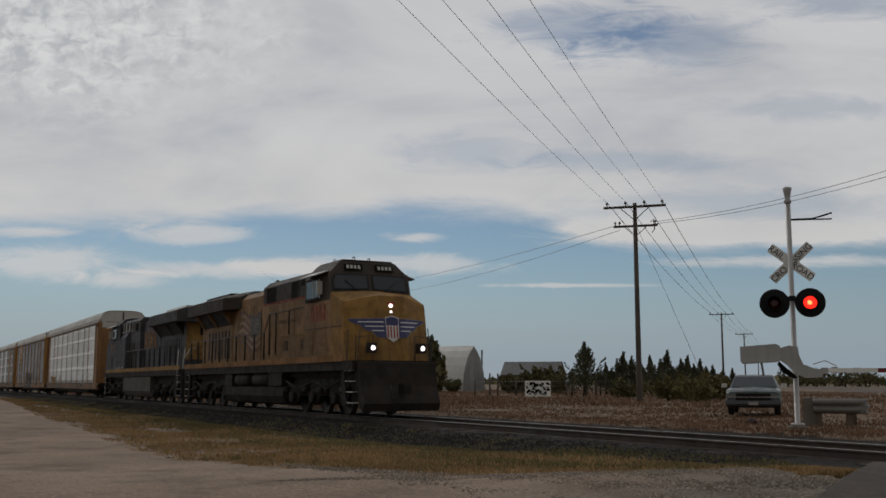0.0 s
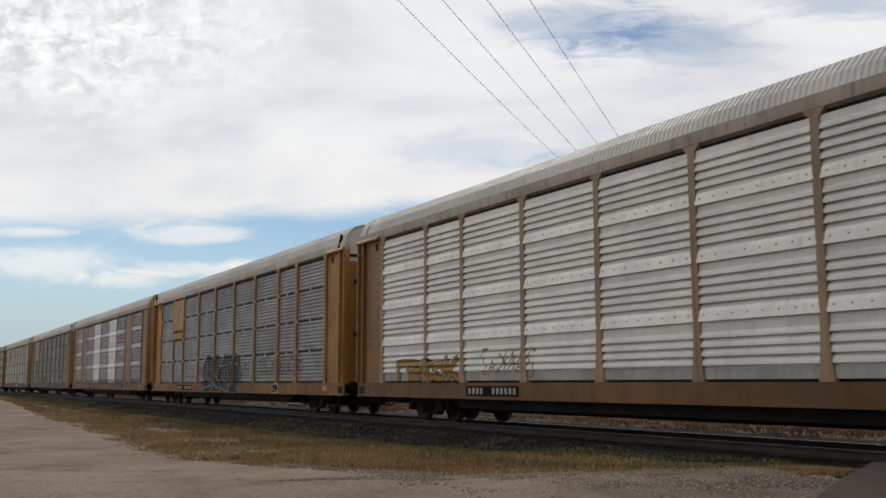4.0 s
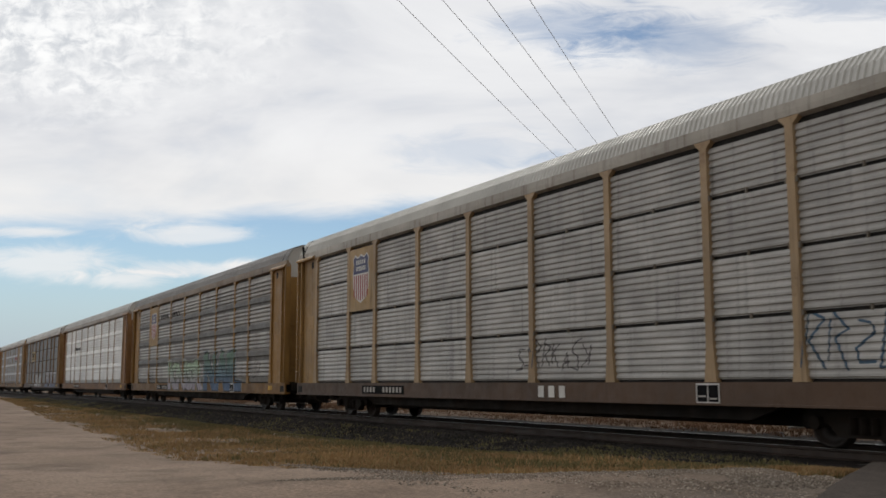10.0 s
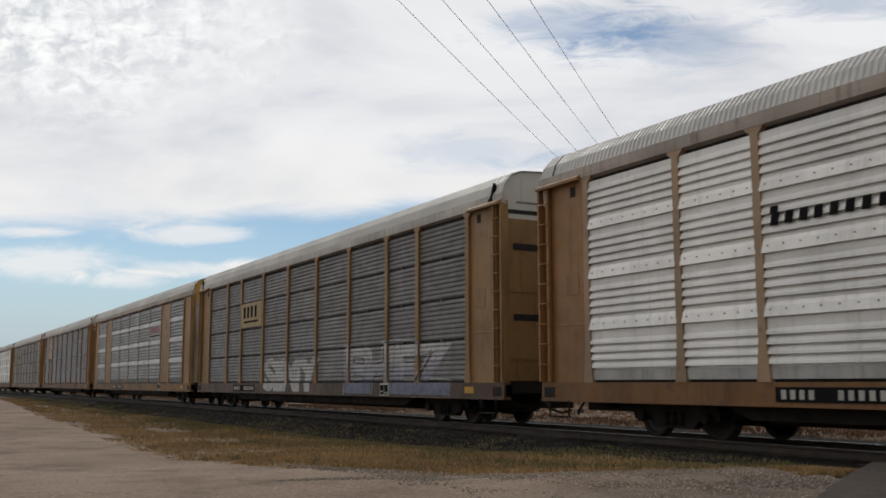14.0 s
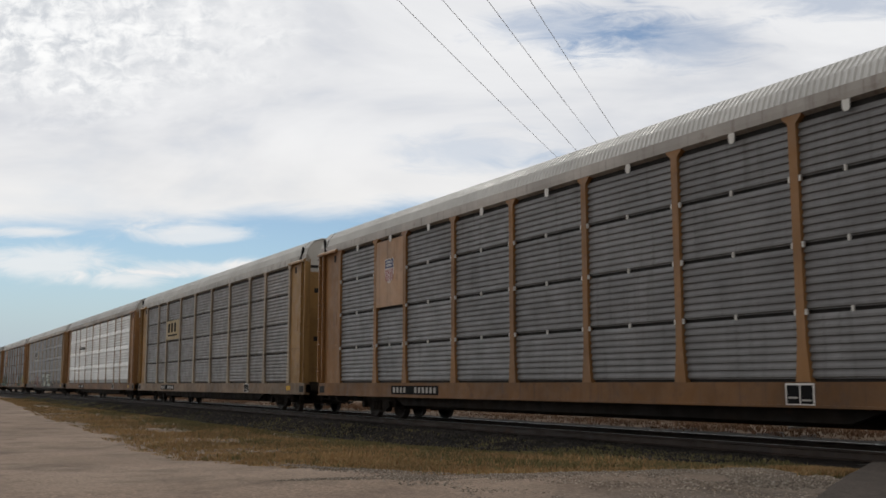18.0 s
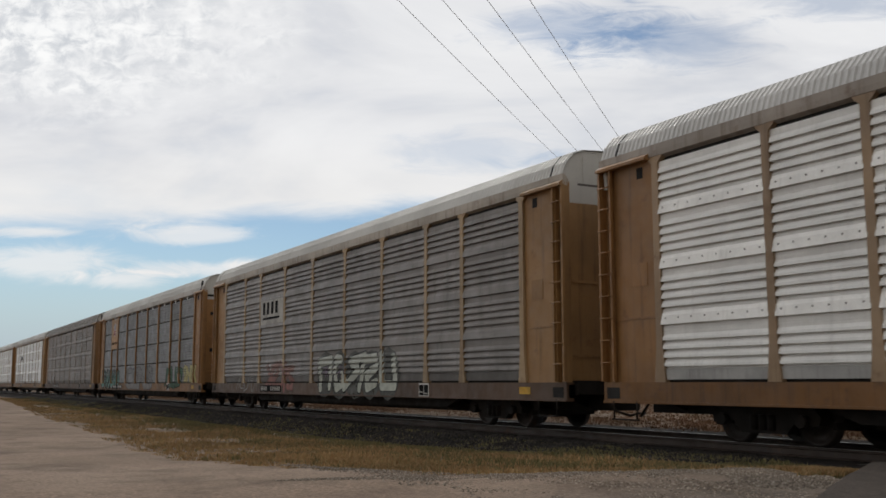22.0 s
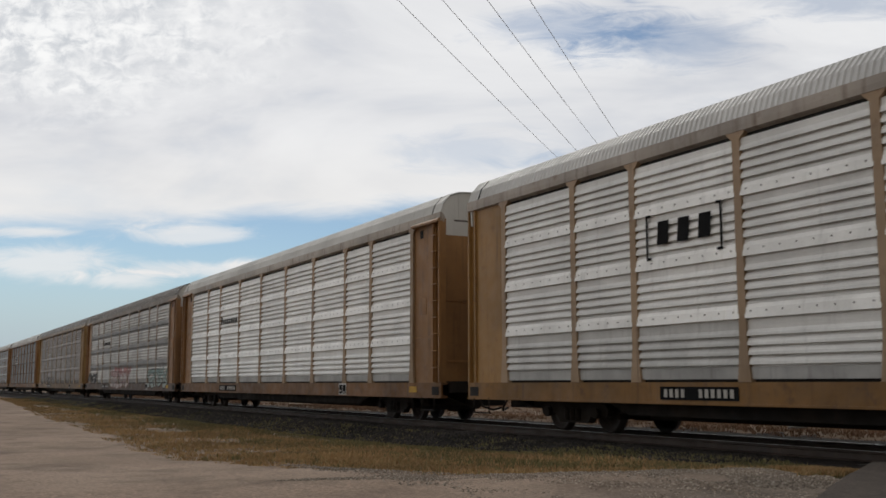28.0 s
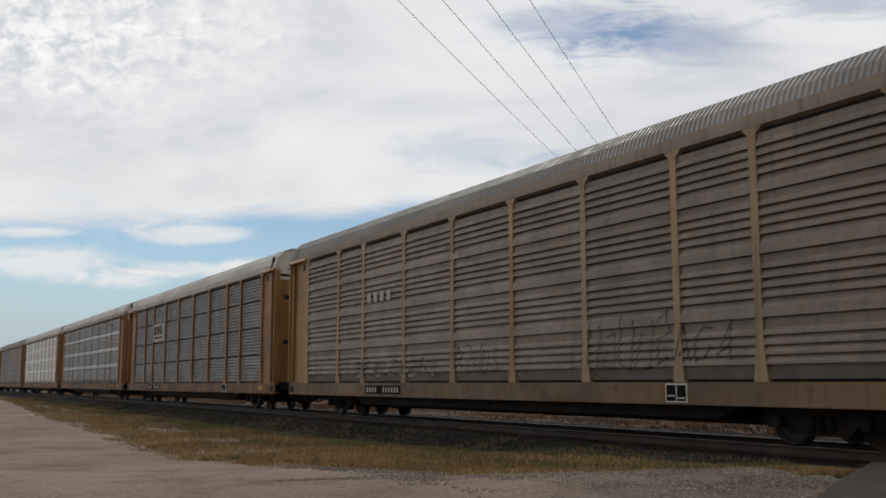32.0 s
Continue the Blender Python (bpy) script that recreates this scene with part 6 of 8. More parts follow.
def locomotive(name, label, offset, turn, body, upper, stripe, roofc, flag=False, end_colour=None, plain_tank=False, nose=None, long_cab=False, wing_front=-4.1):
    """A six-axle road locomotive: wide cab and nose, hood with walkways, flared radiator wings, deep tank."""
    loco = thing(name, label, "locomotive", group="locomotives of the train")
    ROLLING.append((loco, offset, turn))
    P = [LOCO_PAINT]
    # frame, platforms, pilots
    g = Shape().box(-10.7, 10.2, -1.48, 1.48, 1.46, 1.77).box(-10.6, 10.2, -1.1, 1.1, 1.25, 1.5)
    part("frame", g, [GRIME], loco)
    # plain near-black boxes added to close the gap with the darkness of its clutter
    part("traction_gear", Shape().box(-9.4, -3.9, -0.98, 0.98, 0.82, 1.48).box(3.6, 9.2, -0.98, 0.98, 0.82, 1.48), [GRILLE], loco, "added near-black filler box closing the space above the trucks")
    for s in (1, -1):
        part("sill_stripe", Shape().box(-10.7, 9.5, s * 1.50 - 0.020, s * 1.50 + 0.012, 1.75, 1.95), P, loco, colour=stripe)
    part("pilot", Shape().prism([(10.1, 1.74), (10.45, 1.70), (10.55, 0.95), (10.80, 0.42), (10.70, 0.18), (10.45, 0.30), (10.3, 0.80), (10.1, 1.2)], "y", -1.34, 1.34), [GRIME], loco, "dark pilot plate with plough")
    part("rear_pilot", Shape().prism([(-10.7, 1.72), (-10.85, 1.70), (-10.95, 0.35), (-10.8, 0.30), (-10.7, 0.6)], "y", -1.42, 1.42), [GRIME], loco)
    # corner steps, each with pale edged treads
    for ex, d in ((9.32, 1), (-9.75, -1)):
        for s in (1, -1):
            st = part("stairwell", Shape().prism([(ex - 0.05 * d, 1.76), (ex + 0.10 * d, 1.76), (ex + 0.42 * d, 0.34), (ex + 0.05 * d, 0.34)], "y", s * 1.44 - 0.03, s * 1.44 + 0.03).box(min(ex + 0.1 * d, ex + 0.8 * d), max(ex + 0.1 * d, ex + 0.8 * d), min(s * 1.1, s * 1.16), max(s * 1.1, s * 1.16), 0.4, 1.7), [GRIME], loco)
            for k in range(4):
                z = 0.42 + k * 0.34
                xa = ex + (0.40 - 0.07 * k) * d
                part("tread", Shape().box(min(xa, xa + 0.5 * d), max(xa, xa + 0.5 * d), min(s * 1.16, s * 1.46), max(s * 1.16, s * 1.46), z, z + 0.03), [BRIGHT_EDGE], st)
            rail = [(ex + 0.5 * d, s * 1.47, 0.9), (ex + 0.42 * d, s * 1.47, 1.9), (ex + 0.30 * d, s * 1.40, 2.7)]
            part("grab_rail", Shape().rod(rail, 0.018).rod([(ex + 0.95 * d, s * 1.3, 0.9), (ex + 0.9 * d, s * 1.3, 2.0), (ex + 0.85 * d, s * 1.2, 2.75)], 0.018), [BRIGHT_EDGE if end_colour and d < 0 else HANDRAIL], loco)
    # tank
    if plain_tank:
        tank = [(-1.46, 1.42), (-1.46, 0.62), (-1.30, 0.34), (-1.0, 0.26), (1.0, 0.26), (1.30, 0.34), (1.46, 0.62), (1.46, 1.42)]
    else:
        tank = [(-1.40, 0.92), (-1.42, 0.58), (-1.28, 0.32), (-1.0, 0.24), (1.0, 0.24), (1.28, 0.32), (1.42, 0.58), (1.40, 0.92)]
        for s in (1, -1):
            for xa, xb in ((-2.6, -0.75), (-0.25, 1.8)):
                part("air_reservoir", Shape().turned((0, s * 1.18, 1.20), "x", [(xa, 0.10), (xa + 0.06, 0.24), (xa + 0.14, 0.27), (xb - 0.14, 0.27), (xb - 0.06, 0.24), (xb, 0.10)], 16), [GRIME], loco)
            part("filter_box", Shape().box(2.0, 3.5, s * 1.25 - 0.2, s * 1.25 + 0.2, 0.95, 1.46), [GRIME], loco)
            part("battery_box", Shape().box(-3.9, -2.8, s * 1.25 - 0.2, s * 1.25 + 0.2, 0.95, 1.44), [GRIME], loco)
    part("fuel_tank", Shape().prism(tank, "x", -4.0, 3.6), [TANK if plain_tank else GRIME], loco, "deep dark fuel tank")
    # hood
    rear, cab_back = -9.6, 5.9
    low = [(-0.92, 1.77), (-0.92, 4.06), (0.92, 4.06), (0.92, 1.77)]
    part("engine_hood", Shape().prism(low, "x", rear, 0.45), P, loco, colour=body)
    top = [(-0.93, 4.06), (-0.93, 4.42), (-0.70, 4.62), (0.70, 4.62), (0.93, 4.42), (0.93, 4.06)]
    part("hood_top", Shape().prism(top, "x", rear + 0.05, 0.45), P, loco, colour=body if not long_cab else upper)
    part("hood_roof", Shape().prism([(-0.72, 4.60), (-0.66, 4.67), (0.66, 4.67), (0.72, 4.60)], "x", rear + 0.1, 0.4), P, loco, colour=roofc)
    part("exhaust_stack", Shape().box(-2.2, -1.2, -0.35, 0.35, 4.66, 4.78).box(-2.3, -1.1, -0.45, 0.45, 4.655, 4.70), [GRIME], loco)
    for d in (-0.5, -0.28):
        part("horn", Shape().rod([(-0.1, d, 4.66), (-0.1, d, 4.84)], 0.03).turned((-0.35, d, 4.88), "x", [(0, 0.04), (0.32, 0.05), (0.45, 0.11)], 10), [GRIME], loco)
    # auxiliary section behind the cab
    aux_end = 3.3 if long_cab else cab_back
    for s in (1, -1):
        aux = part("aux_cabinet", Shape().box(0.45, aux_end, min(s * 0.05, s * 1.18), max(s * 0.05, s * 1.18), 1.77, 3.98), P, loco, colour=body)
        part("aux_top", Shape().prism([(s * 0.02, 3.984), (s * 1.19, 3.984), (s * 1.19, 4.60), (s * 0.95, 4.80), (s * 0.02, 4.82)], "x", 0.45, cab_back), P, loco, colour=upper)
        for a, b, c, d in ((0.85, 1.95, 4.0, 4.55), (3.72, 4.55, 4.0, 4.58), (4.70, 5.45, 4.36, 4.58)) if not long_cab else ((1.0, 1.8, 4.05, 4.5),):
            grille = part("intake_grille", Shape().box(a, b, s * 1.195 - 0.012, s * 1.195 + 0.012, c, d), [GRILLE], loco)
            for k in range(int((b - a) / 0.12)):
                part("grille_slat", Shape().box(a + 0.05 + 0.12 * k, a + 0.07 + 0.12 * k, s * 1.215 - 0.010, s * 1.215 + 0.010, c + 0.02, d - 0.02), [GRIME], grille)
        if not long_cab:
            for a in (2.95, 4.75):
                for k in range(5):
                    part("vent_slat", Shape().box(a, a + 0.45, s * 1.19 - 0.014, s * 1.19 + 0.014, 2.24 + k * 0.07, 2.275 + k * 0.07), [GRILLE], aux)
            for xa, xb in ((0.5, 1.35), (1.4, 2.2), (2.25, 4.05), (4.1, 5.85)):
                part("cabinet_door", Shape().box(xa + 0.02, xb - 0.02, s * 1.185 - 0.012, s * 1.185 + 0.012, 1.95 if xb < 2.3 else 2.75, 3.9), P, aux, colour=body)
        else:
            # full-width cab body; near-black plates stand for the unlit openings under its roof
            side = part("cab_extension", Shape().box(3.3, cab_back, min(s * 0.4, s * 1.485), max(s * 0.4, s * 1.485), 1.77, 3.72).prism([(s * 0.4, 3.72), (s * 1.485, 3.72), (s * 1.20, 4.12), (s * 0.4, 4.12)], "x", 3.3, 5.0), P, loco, colour=body)
            part("side_opening", Shape().box(5.0, 6.35, s * 1.47 - 0.02, s * 1.47 + 0.02, 3.62, 4.40), [GRILLE], loco, "large near-black plate for the unlit opening behind the cab")
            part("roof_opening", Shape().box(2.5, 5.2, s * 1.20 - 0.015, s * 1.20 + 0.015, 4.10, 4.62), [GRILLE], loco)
            for x in (2.52, 3.36, 3.52, 4.36, 4.52, 5.18):
                part("opening_bar", Shape().box(x - 0.022, x + 0.022, s * 1.225 - 0.012, s * 1.225 + 0.012, 4.06, 4.64), [BRIGHT_EDGE], loco)
            part("opening_rail", Shape().rod([(2.5, s * 1.24, 4.13), (6.3, s * 1.50, 4.06)], 0.014), [BRIGHT_EDGE], loco)
            part("side_hatch", Shape().box(7.23, 7.74, s * 1.50 - 0.012, s * 1.50 + 0.012, 2.08, 2.64), [GRILLE], loco)
            part("side_seam", Shape().box(3.4, 6.4, s * 1.488 - 0.008, s * 1.488 + 0.008, 2.36, 2.39), [GRILLE], side)
            part("side_seam", Shape().box(6.5, 9.2, s * 1.503 - 0.008, s * 1.503 + 0.008, 2.72, 2.745), [GRILLE], side)
            for x in (4.0, 5.0, 6.0):
                part("white_fitting", Shape().box(x, x + 0.12, s * 1.50 - 0.014, s * 1.50 + 0.014, 1.98, 2.06), [BRIGHT_EDGE], loco)
            # flat near-black plate in place of the shaded recess
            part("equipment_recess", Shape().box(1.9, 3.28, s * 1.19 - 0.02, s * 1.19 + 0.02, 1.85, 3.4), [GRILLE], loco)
    # hood doors
    for s in (1, -1):
        for k in range(9):
            xa = -3.95 + k * 0.485
            door = part("hood_door", Shape().box(xa + 0.018, xa + 0.465, s * 0.93 - 0.018, s * 0.93 + 0.018, 1.95, 4.12), P, loco, colour=body)
            part("latch", Shape().box(xa + 0.36, xa + 0.41, s * 0.955 - 0.012, s * 0.955 + 0.012, 3.0 + 0.35 * (k % 2), 3.09 + 0.35 * (k % 2)), [GRIME], door)
        part("intake_frame", Shape().box(-8.7, -4.6, s * 0.925 - 0.020, s * 0.925 + 0.020, 1.95, 3.50), P, loco, colour=body)
        # intake slots: their unlit depth is a near-black plate
        for k in range(7):
            xa = -8.45 + k * 0.54
            part("intake_slot", Shape().box(xa, xa + 0.27, s * 0.94 - 0.012, s * 0.94 + 0.012, 2.12, 3.30), [GRILLE], loco)
        part("radiator_grille", Shape().prism([(s * 0.94, 3.50), (s * 1.34, 4.05), (s * 0.94, 4.05)], "x", rear + 0.5, wing_front - 0.5), [GRILLE], loco)
        for x in (rear + 0.6, -6.9, wing_front - 0.45):
            part("wing_bracket", Shape().prism([(s * 0.93, 3.40), (s * 1.50, 4.05), (s * 0.93, 4.05)], "x", x - 0.04, x + 0.04), P, loco, colour=body)
    # radiator wings, sloping down to both eaves
    wing = [(-1.57, 4.06), (-1.57, 4.55), (-1.40, 4.62), (-0.5, 4.83), (0.5, 4.83), (1.40, 4.62), (1.57, 4.55), (1.57, 4.06), (1.38, 4.03), (-1.38, 4.03)]
    inset = [(y * 0.62, max(z, 4.10)) for y, z in wing]
    rad = part("radiator_wing", Shape().loft([[(-10.15, y, z) for y, z in wing], [(wing_front, y, z) for y, z in wing], [(wing_front + 0.75, y, z) for y, z in inset]]), P, loco, "broad flared radiator wing", colour=roofc)
    part("radiator_top", Shape().prism([(-0.9, 4.76), (-0.85, 4.86), (0.85, 4.86), (0.9, 4.76)], "x", -9.3, wing_front - 1.2), [BRIGHT_EDGE if end_colour else GRIME], rad)
    # rear hood end
    end = part("hood_end", Shape().box(rear - 0.03, rear, -0.91, 0.91, 2.25, 4.03), P, loco, colour=end_colour or body)
    part("end_lamp_box", Shape().box(rear - 0.10, rear - 0.02, -0.20, 0.20, 3.42, 4.0), [GRIME], end)
    for y in (-0.1, 0.1):
        part("end_lamp", Shape().turned((rear - 0.13, y, 3.86), "x", [(0, 0.07), (0.04, 0.08)], 12), [BRIGHT_EDGE], end)
    for s in (1, -1):
        part("end_rail", Shape().rod([(-10.6, s * 1.3, 1.0), (-10.65, s * 1.3, 2.2), (-10.45, s * 0.9, 2.75), (-10.0, s * 0.5, 2.8)], 0.020), [BRIGHT_EDGE if end_colour else HANDRAIL], loco)
        part("end_rail", Shape().rod([(-10.6, s * 0.45, 1.8), (-10.6, s * 0.45, 2.85), (-10.6, s * 1.2, 2.85), (-10.6, s * 1.2, 1.8)], 0.018), [HANDRAIL], loco)
    # cab
    low_line = [(-1.50, 1.77), (-1.50, 3.66), (1.50, 3.66), (1.50, 1.77)]
    part("cab_side", Shape().prism(low_line, "x", cab_back, 8.36), P, loco, colour=body)
    hi_line = ((-1.49, 3.66), (-1.49, 4.42), (-1.42, 4.56), (-1.02, 4.92), (1.02, 4.92), (1.42, 4.56), (1.49, 4.42), (1.49, 3.66))
    def front_x(z):
        return 8.42 - 0.34 * (z - 3.62)
    hi_back = [(cab_back + 0.02, y, z) for y, z in hi_line]
    hi_front = [(front_x(z), y, z) for y, z in hi_line]
    part("cab_upper", Shape().loft([hi_back, hi_front]), P, loco, colour=upper)
    roof = part("cab_roof", Shape().prism([(-1.0, 4.91), (-0.92, 4.98), (0.92, 4.98), (1.0, 4.91)], "x", cab_back, 7.95), P, loco, colour=roofc)
    part("air_conditioner", Shape().prism([(6.2, 4.97), (6.3, 5.05), (7.1, 5.05), (7.2, 4.97)], "y", -0.55, 0.55), [GRIME], roof)
    for x, y in ((7.4, 0.25), (6.6, -0.7), (7.6, -0.4)):
        part("antenna", Shape().rod([(x, y, 4.96), (x, y, 5.09), (x + 0.18, y, 5.09), (x + 0.2, y, 4.97)], 0.016), [BRIGHT_EDGE if long_cab else GRIME], roof)
    for s in (1, -1):
        w = part("side_window", Shape().box(6.12, 7.55, s * 1.50 - 0.02, s * 1.50 + 0.02, 3.74, 4.40), [GRILLE], loco)
        part("window_pane", Shape().box(6.18, 6.80, s * 1.512 - 0.02, s * 1.512 + 0.02, 3.80, 4.34), [GLASS], w)
        part("window_pane", Shape().box(6.86, 7.30, s * 1.512 - 0.02, s * 1.512 + 0.02, 3.80, 4.34), [GLASS], w)
        for xa in (6.80, 7.36):
            part("window_frame", Shape().box(xa, xa + 0.05, s * 1.522 - 0.02, s * 1.522 + 0.02, 3.78, 4.36), [BRIGHT_EDGE], w)
        part("window_sill", Shape().box(6.3, 7.4, min(s * 1.50, s * 1.62), max(s * 1.50, s * 1.62), 3.70, 3.75), [GRIME], w)
        part("awning", Shape().prism([(s * 1.40, 4.58), (s * 1.44, 4.61), (s * 1.84, 4.46), (s * 1.84, 4.43)], "x", 6.25, 7.95), [AWNING], loco, "pale sheet sun visor over the window")
        part("mirror", Shape().box(7.60, 7.66, min(s * 1.52, s * 1.72), max(s * 1.52, s * 1.72), 3.86, 4.28), [BRIGHT_EDGE], loco)
        b = part("number_board", Shape().loft([[(front_x(z) + d, s * y, z) for y, z in ((0.24, 4.64), (0.90, 4.62), (0.90, 4.82), (0.24, 4.84))] for d in (-0.02, 0.06)]), [BLACK], loco, "black number board")
        for k in range(4):
            y0 = 0.33 + 0.14 * k
            part("board_bar", Shape().loft([[(front_x(z) + d, s * y, z) for y, z in ((y0, 4.68), (y0 + 0.085, 4.68), (y0 + 0.085, 4.79), (y0, 4.79))] for d in (0.055, 0.066)]), [BRIGHT_EDGE], b)
        pane = ((0.12, 4.05), (1.32, 4.01), (1.34, 4.28), (1.24, 4.45), (0.12, 4.47))
        rim = ((0.06, 4.0), (1.38, 3.95), (1.40, 4.30), (1.28, 4.50), (0.06, 4.52))
        frame_part = part("windshield_frame", Shape().loft([[(front_x(z) + d, s * y, z) for y, z in rim] for d in (-0.02, 0.015)]), [GRILLE], loco)
        part("windshield", Shape().loft([[(front_x(z) + d, s * y, z) for y, z in pane] for d in (0.0, 0.03)]), [GLASS], frame_part, "dark windshield pane")
        part("wiper", Shape().rod([(front_x(3.95) + 0.05, s * 0.5, 3.95), (front_x(4.3) + 0.05, s * 0.95, 4.30)], 0.012), [GRILLE], frame_part)
        # louvred doors and faded number on the cab side
        if not long_cab:
            for xa in (6.16, 7.26):
                door = part("louvred_door", Shape().box(xa, xa + 0.70, s * 1.50 - 0.014, s * 1.50 + 0.014, 1.99, 2.72), P, loco, colour=body)
                for k in range(9):
                    part("louvre", Shape().box(xa + 0.05, xa + 0.65, s * 1.515 - 0.012, s * 1.515 + 0.012, 2.04 + 0.073 * k, 2.07 + 0.073 * k), P, door, colour=tuple(0.8 * c for c in body))
            part("side_seam", Shape().box(6.0, 9.3, s * 1.503 - 0.008, s * 1.503 + 0.008, 2.80, 2.822), [GRILLE], loco)
        for k in range(4):
            part("faded_mark", Shape().box(6.62 + 0.36 * k, 6.86 + 0.36 * k, s * 1.503 - 0.006, s * 1.503 + 0.006, 3.04, 3.56), [spray((0.30, 0.07, 0.03), True) if not end_colour else spray((0.15, 0.09, 0.06), True)], loco, "faded side mark")
        # walkway rail
        y = s * 1.45
        if long_cab:
            pts = [(-9.7, y, 2.92), (3.1, y, 2.92)]
        else:
            pts = [(-9.7, y, 2.92), (1.4, y, 2.92), (1.95, y, 3.55), (5.9, y, 3.58)]
        part("walkway_rail", Shape().rod(pts, 0.022), [HANDRAIL], loco)
        for x in [-9.7 + 1.23 * k for k in range(10)]:
            part("stanchion", Shape().rod([(x, y, 1.77), (x, y, 2.92)], 0.034), [GRILLE], loco)
        if not long_cab:
            for x, z in ((2.0, 2.1), (2.75, 2.1), (4.2, 2.75)):
                part("stanchion", Shape().rod([(x, y, z), (x, y, 3.56)], 0.030), [GRILLE], loco)
    # nose: flat front between slanted cheeks, its top falling to both sides
    plan = ((8.30, -1.50), (9.35, -1.50), (9.82, -0.50), (9.82, 0.50), (9.35, 1.50), (8.30, 1.50))
    crest = (3.90, 3.53, 3.72, 3.72, 3.53, 3.90)
    ridge = ((8.30, -0.30, 3.98), (9.20, -0.30, 3.84), (9.60, -0.20, 3.80), (9.60, 0.20, 3.80), (9.20, 0.30, 3.84), (8.30, 0.30, 3.98))
    part("nose", Shape().loft([[(x + 0.35 * (x > 9), y, 1.77) for x, y in plan], [(x, y, z - 0.10) for (x, y), z in zip(plan, crest)], [(x - 0.03 * (x > 9), y * 0.985, z) for (x, y), z in zip(plan, crest)], ridge]), P, loco, colour=nose or body)
    fx = 9.825
    box = part("headlight_box", Shape().box(fx - 0.03, fx + 0.03, -0.13, 0.13, 3.12, 3.52), [RED], loco, "dark red headlight box")
    for z in (3.22, 3.42):
        part("headlight", Shape().turned((fx + 0.03, 0, z), "x", [(0, 0.062), (0.03, 0.058), (0.045, 0.03)], 14), [LAMP if not end_colour else GLASS], box, "lit headlight")
    for y in (-0.88, 0.88):
        d = part("ditch_light_box", Shape().box(10.2, 10.45, y - 0.13, y + 0.13, 1.98, 2.28), [GRIME], loco)
        part("ditch_light", Shape().turned((10.45, y, 2.13), "x", [(0, 0.07), (0.03, 0.066), (0.045, 0.03)], 14), [LAMP if not end_colour else GLASS], d, "lit ditch light")
    part("nose_door", Shape().loft([[(10.10 - 0.19 * (z - 1.77) + d, y, z) for y, z in ((-0.06, 1.80), (0.48, 1.80), (0.48, 2.40), (-0.06, 2.40))] for d in (-0.3, 0.005)]), P, loco, colour=tuple(c * 0.8 for c in nose or body))
    for s in (1, -1):
        part("nose_rail", Shape().rod([(10.15, s * 1.35, 1.77), (10.15, s * 1.35, 2.45), (10.15, s * 0.75, 2.5), (10.15, s * 0.75, 1.77)], 0.02), [HANDRAIL], loco)
    if flag:
        wings(loco, fx + 0.004)
        waving_flag(loco, -3.6, -0.5, 2.3, 4.1, -0.985)
        shield(loco, 5.45, 2.95, 0.50, 0.72, -1.215)
        lettering("BUILDING AMERICA", loco, 3.3, 3.30, 0.15, -1.204, spray((0.16, 0.10, 0.05)), "faded lettering")
        part("red_line", Shape().box(0.45, 5.9, -1.20, -1.19, 3.94, 4.01), [spray((0.26, 0.05, 0.03), True)], loco, "faded red stripe")
    else:
        for s in (1, -1):
            for k in range(3):
                gx = Shape().box(-2.9 + 1.05 * k, -2.1 + 1.05 * k, s * 0.955 - 0.004, s * 0.955 + 0.004, 3.0, 3.95)
                part("faded_block", gx, [thin(surface("faded_orange", (0.27, 0.14, 0.05), rough=0.75), 0.75, 0.05)], loco, "faded orange painted block")
    # couplers
    for ex, d in ((10.95, 1), (-10.95, -1)):
        part("coupler", Shape().box(min(ex - 0.2 * d, ex + 0.2 * d), max(ex - 0.2 * d, ex + 0.2 * d), -0.13, 0.13, 0.72, 1.02), [GRIME], loco)
        part("air_hose", Shape().rod([(ex, -0.5, 1.0), (ex + 0.12 * d, -0.5, 0.55), (ex + 0.2 * d, -0.3, 0.42)], 0.03), [GRILLE], loco)
    for x in (6.35, -6.35):
        add_truck(loco, LOCO_PARTS, x, (-2.0, 0.0, 2.0), 0.53, LOCO_WHEELS)
    # the superstructure stands a little taller over the deck
    for ob in loco.children_recursive:
        if ob.type == "MESH" and not ob.data.get("taller") and ob.data.name.split(".")[0] not in ("truck_frame", "wheelset", "lettering", "emblem_bar"):
            ob.data["taller"] = True
            for v in ob.data.vertices:
                if v.co.z > 1.8:
                    v.co.z = 1.8 + (v.co.z - 1.8) * 1.085
    return loco


GOLD = (0.275, 0.165, 0.080)
locomotive("locomotive", "yellow and grey diesel locomotive with lit headlights", LOCO_LENGTH * 1.5 + 0.2, 0, GOLD, (0.058, 0.050, 0.045), (0.28, 0.14, 0.045), (0.046, 0.040, 0.037), flag=True, nose=(0.33, 0.182, 0.052))
locomotive("locomotive", "dark blue-grey diesel locomotive running hood first", LOCO_LENGTH * 0.5, 180, (0.080, 0.087, 0.102), (0.066, 0.072, 0.085), (0.33, 0.19, 0.055), (0.055, 0.060, 0.068), end_colour=(0.34, 0.205, 0.062), plain_tank=True, long_cab=True, wing_front=-3.6)


# ---------------------------------------------------------------- crossing signal, pickup and roadside
GALV = surface("galvanised", (0.44, 0.44, 0.44), (0.36, 0.36, 0.355), rough=0.5, metal=0.2, streaks=0.3, streak_colour=(0.12, 0.09, 0.06))
SIGN_FACE = surface("sign_face", (0.85, 0.85, 0.83), rough=0.5, streaks=0.2)
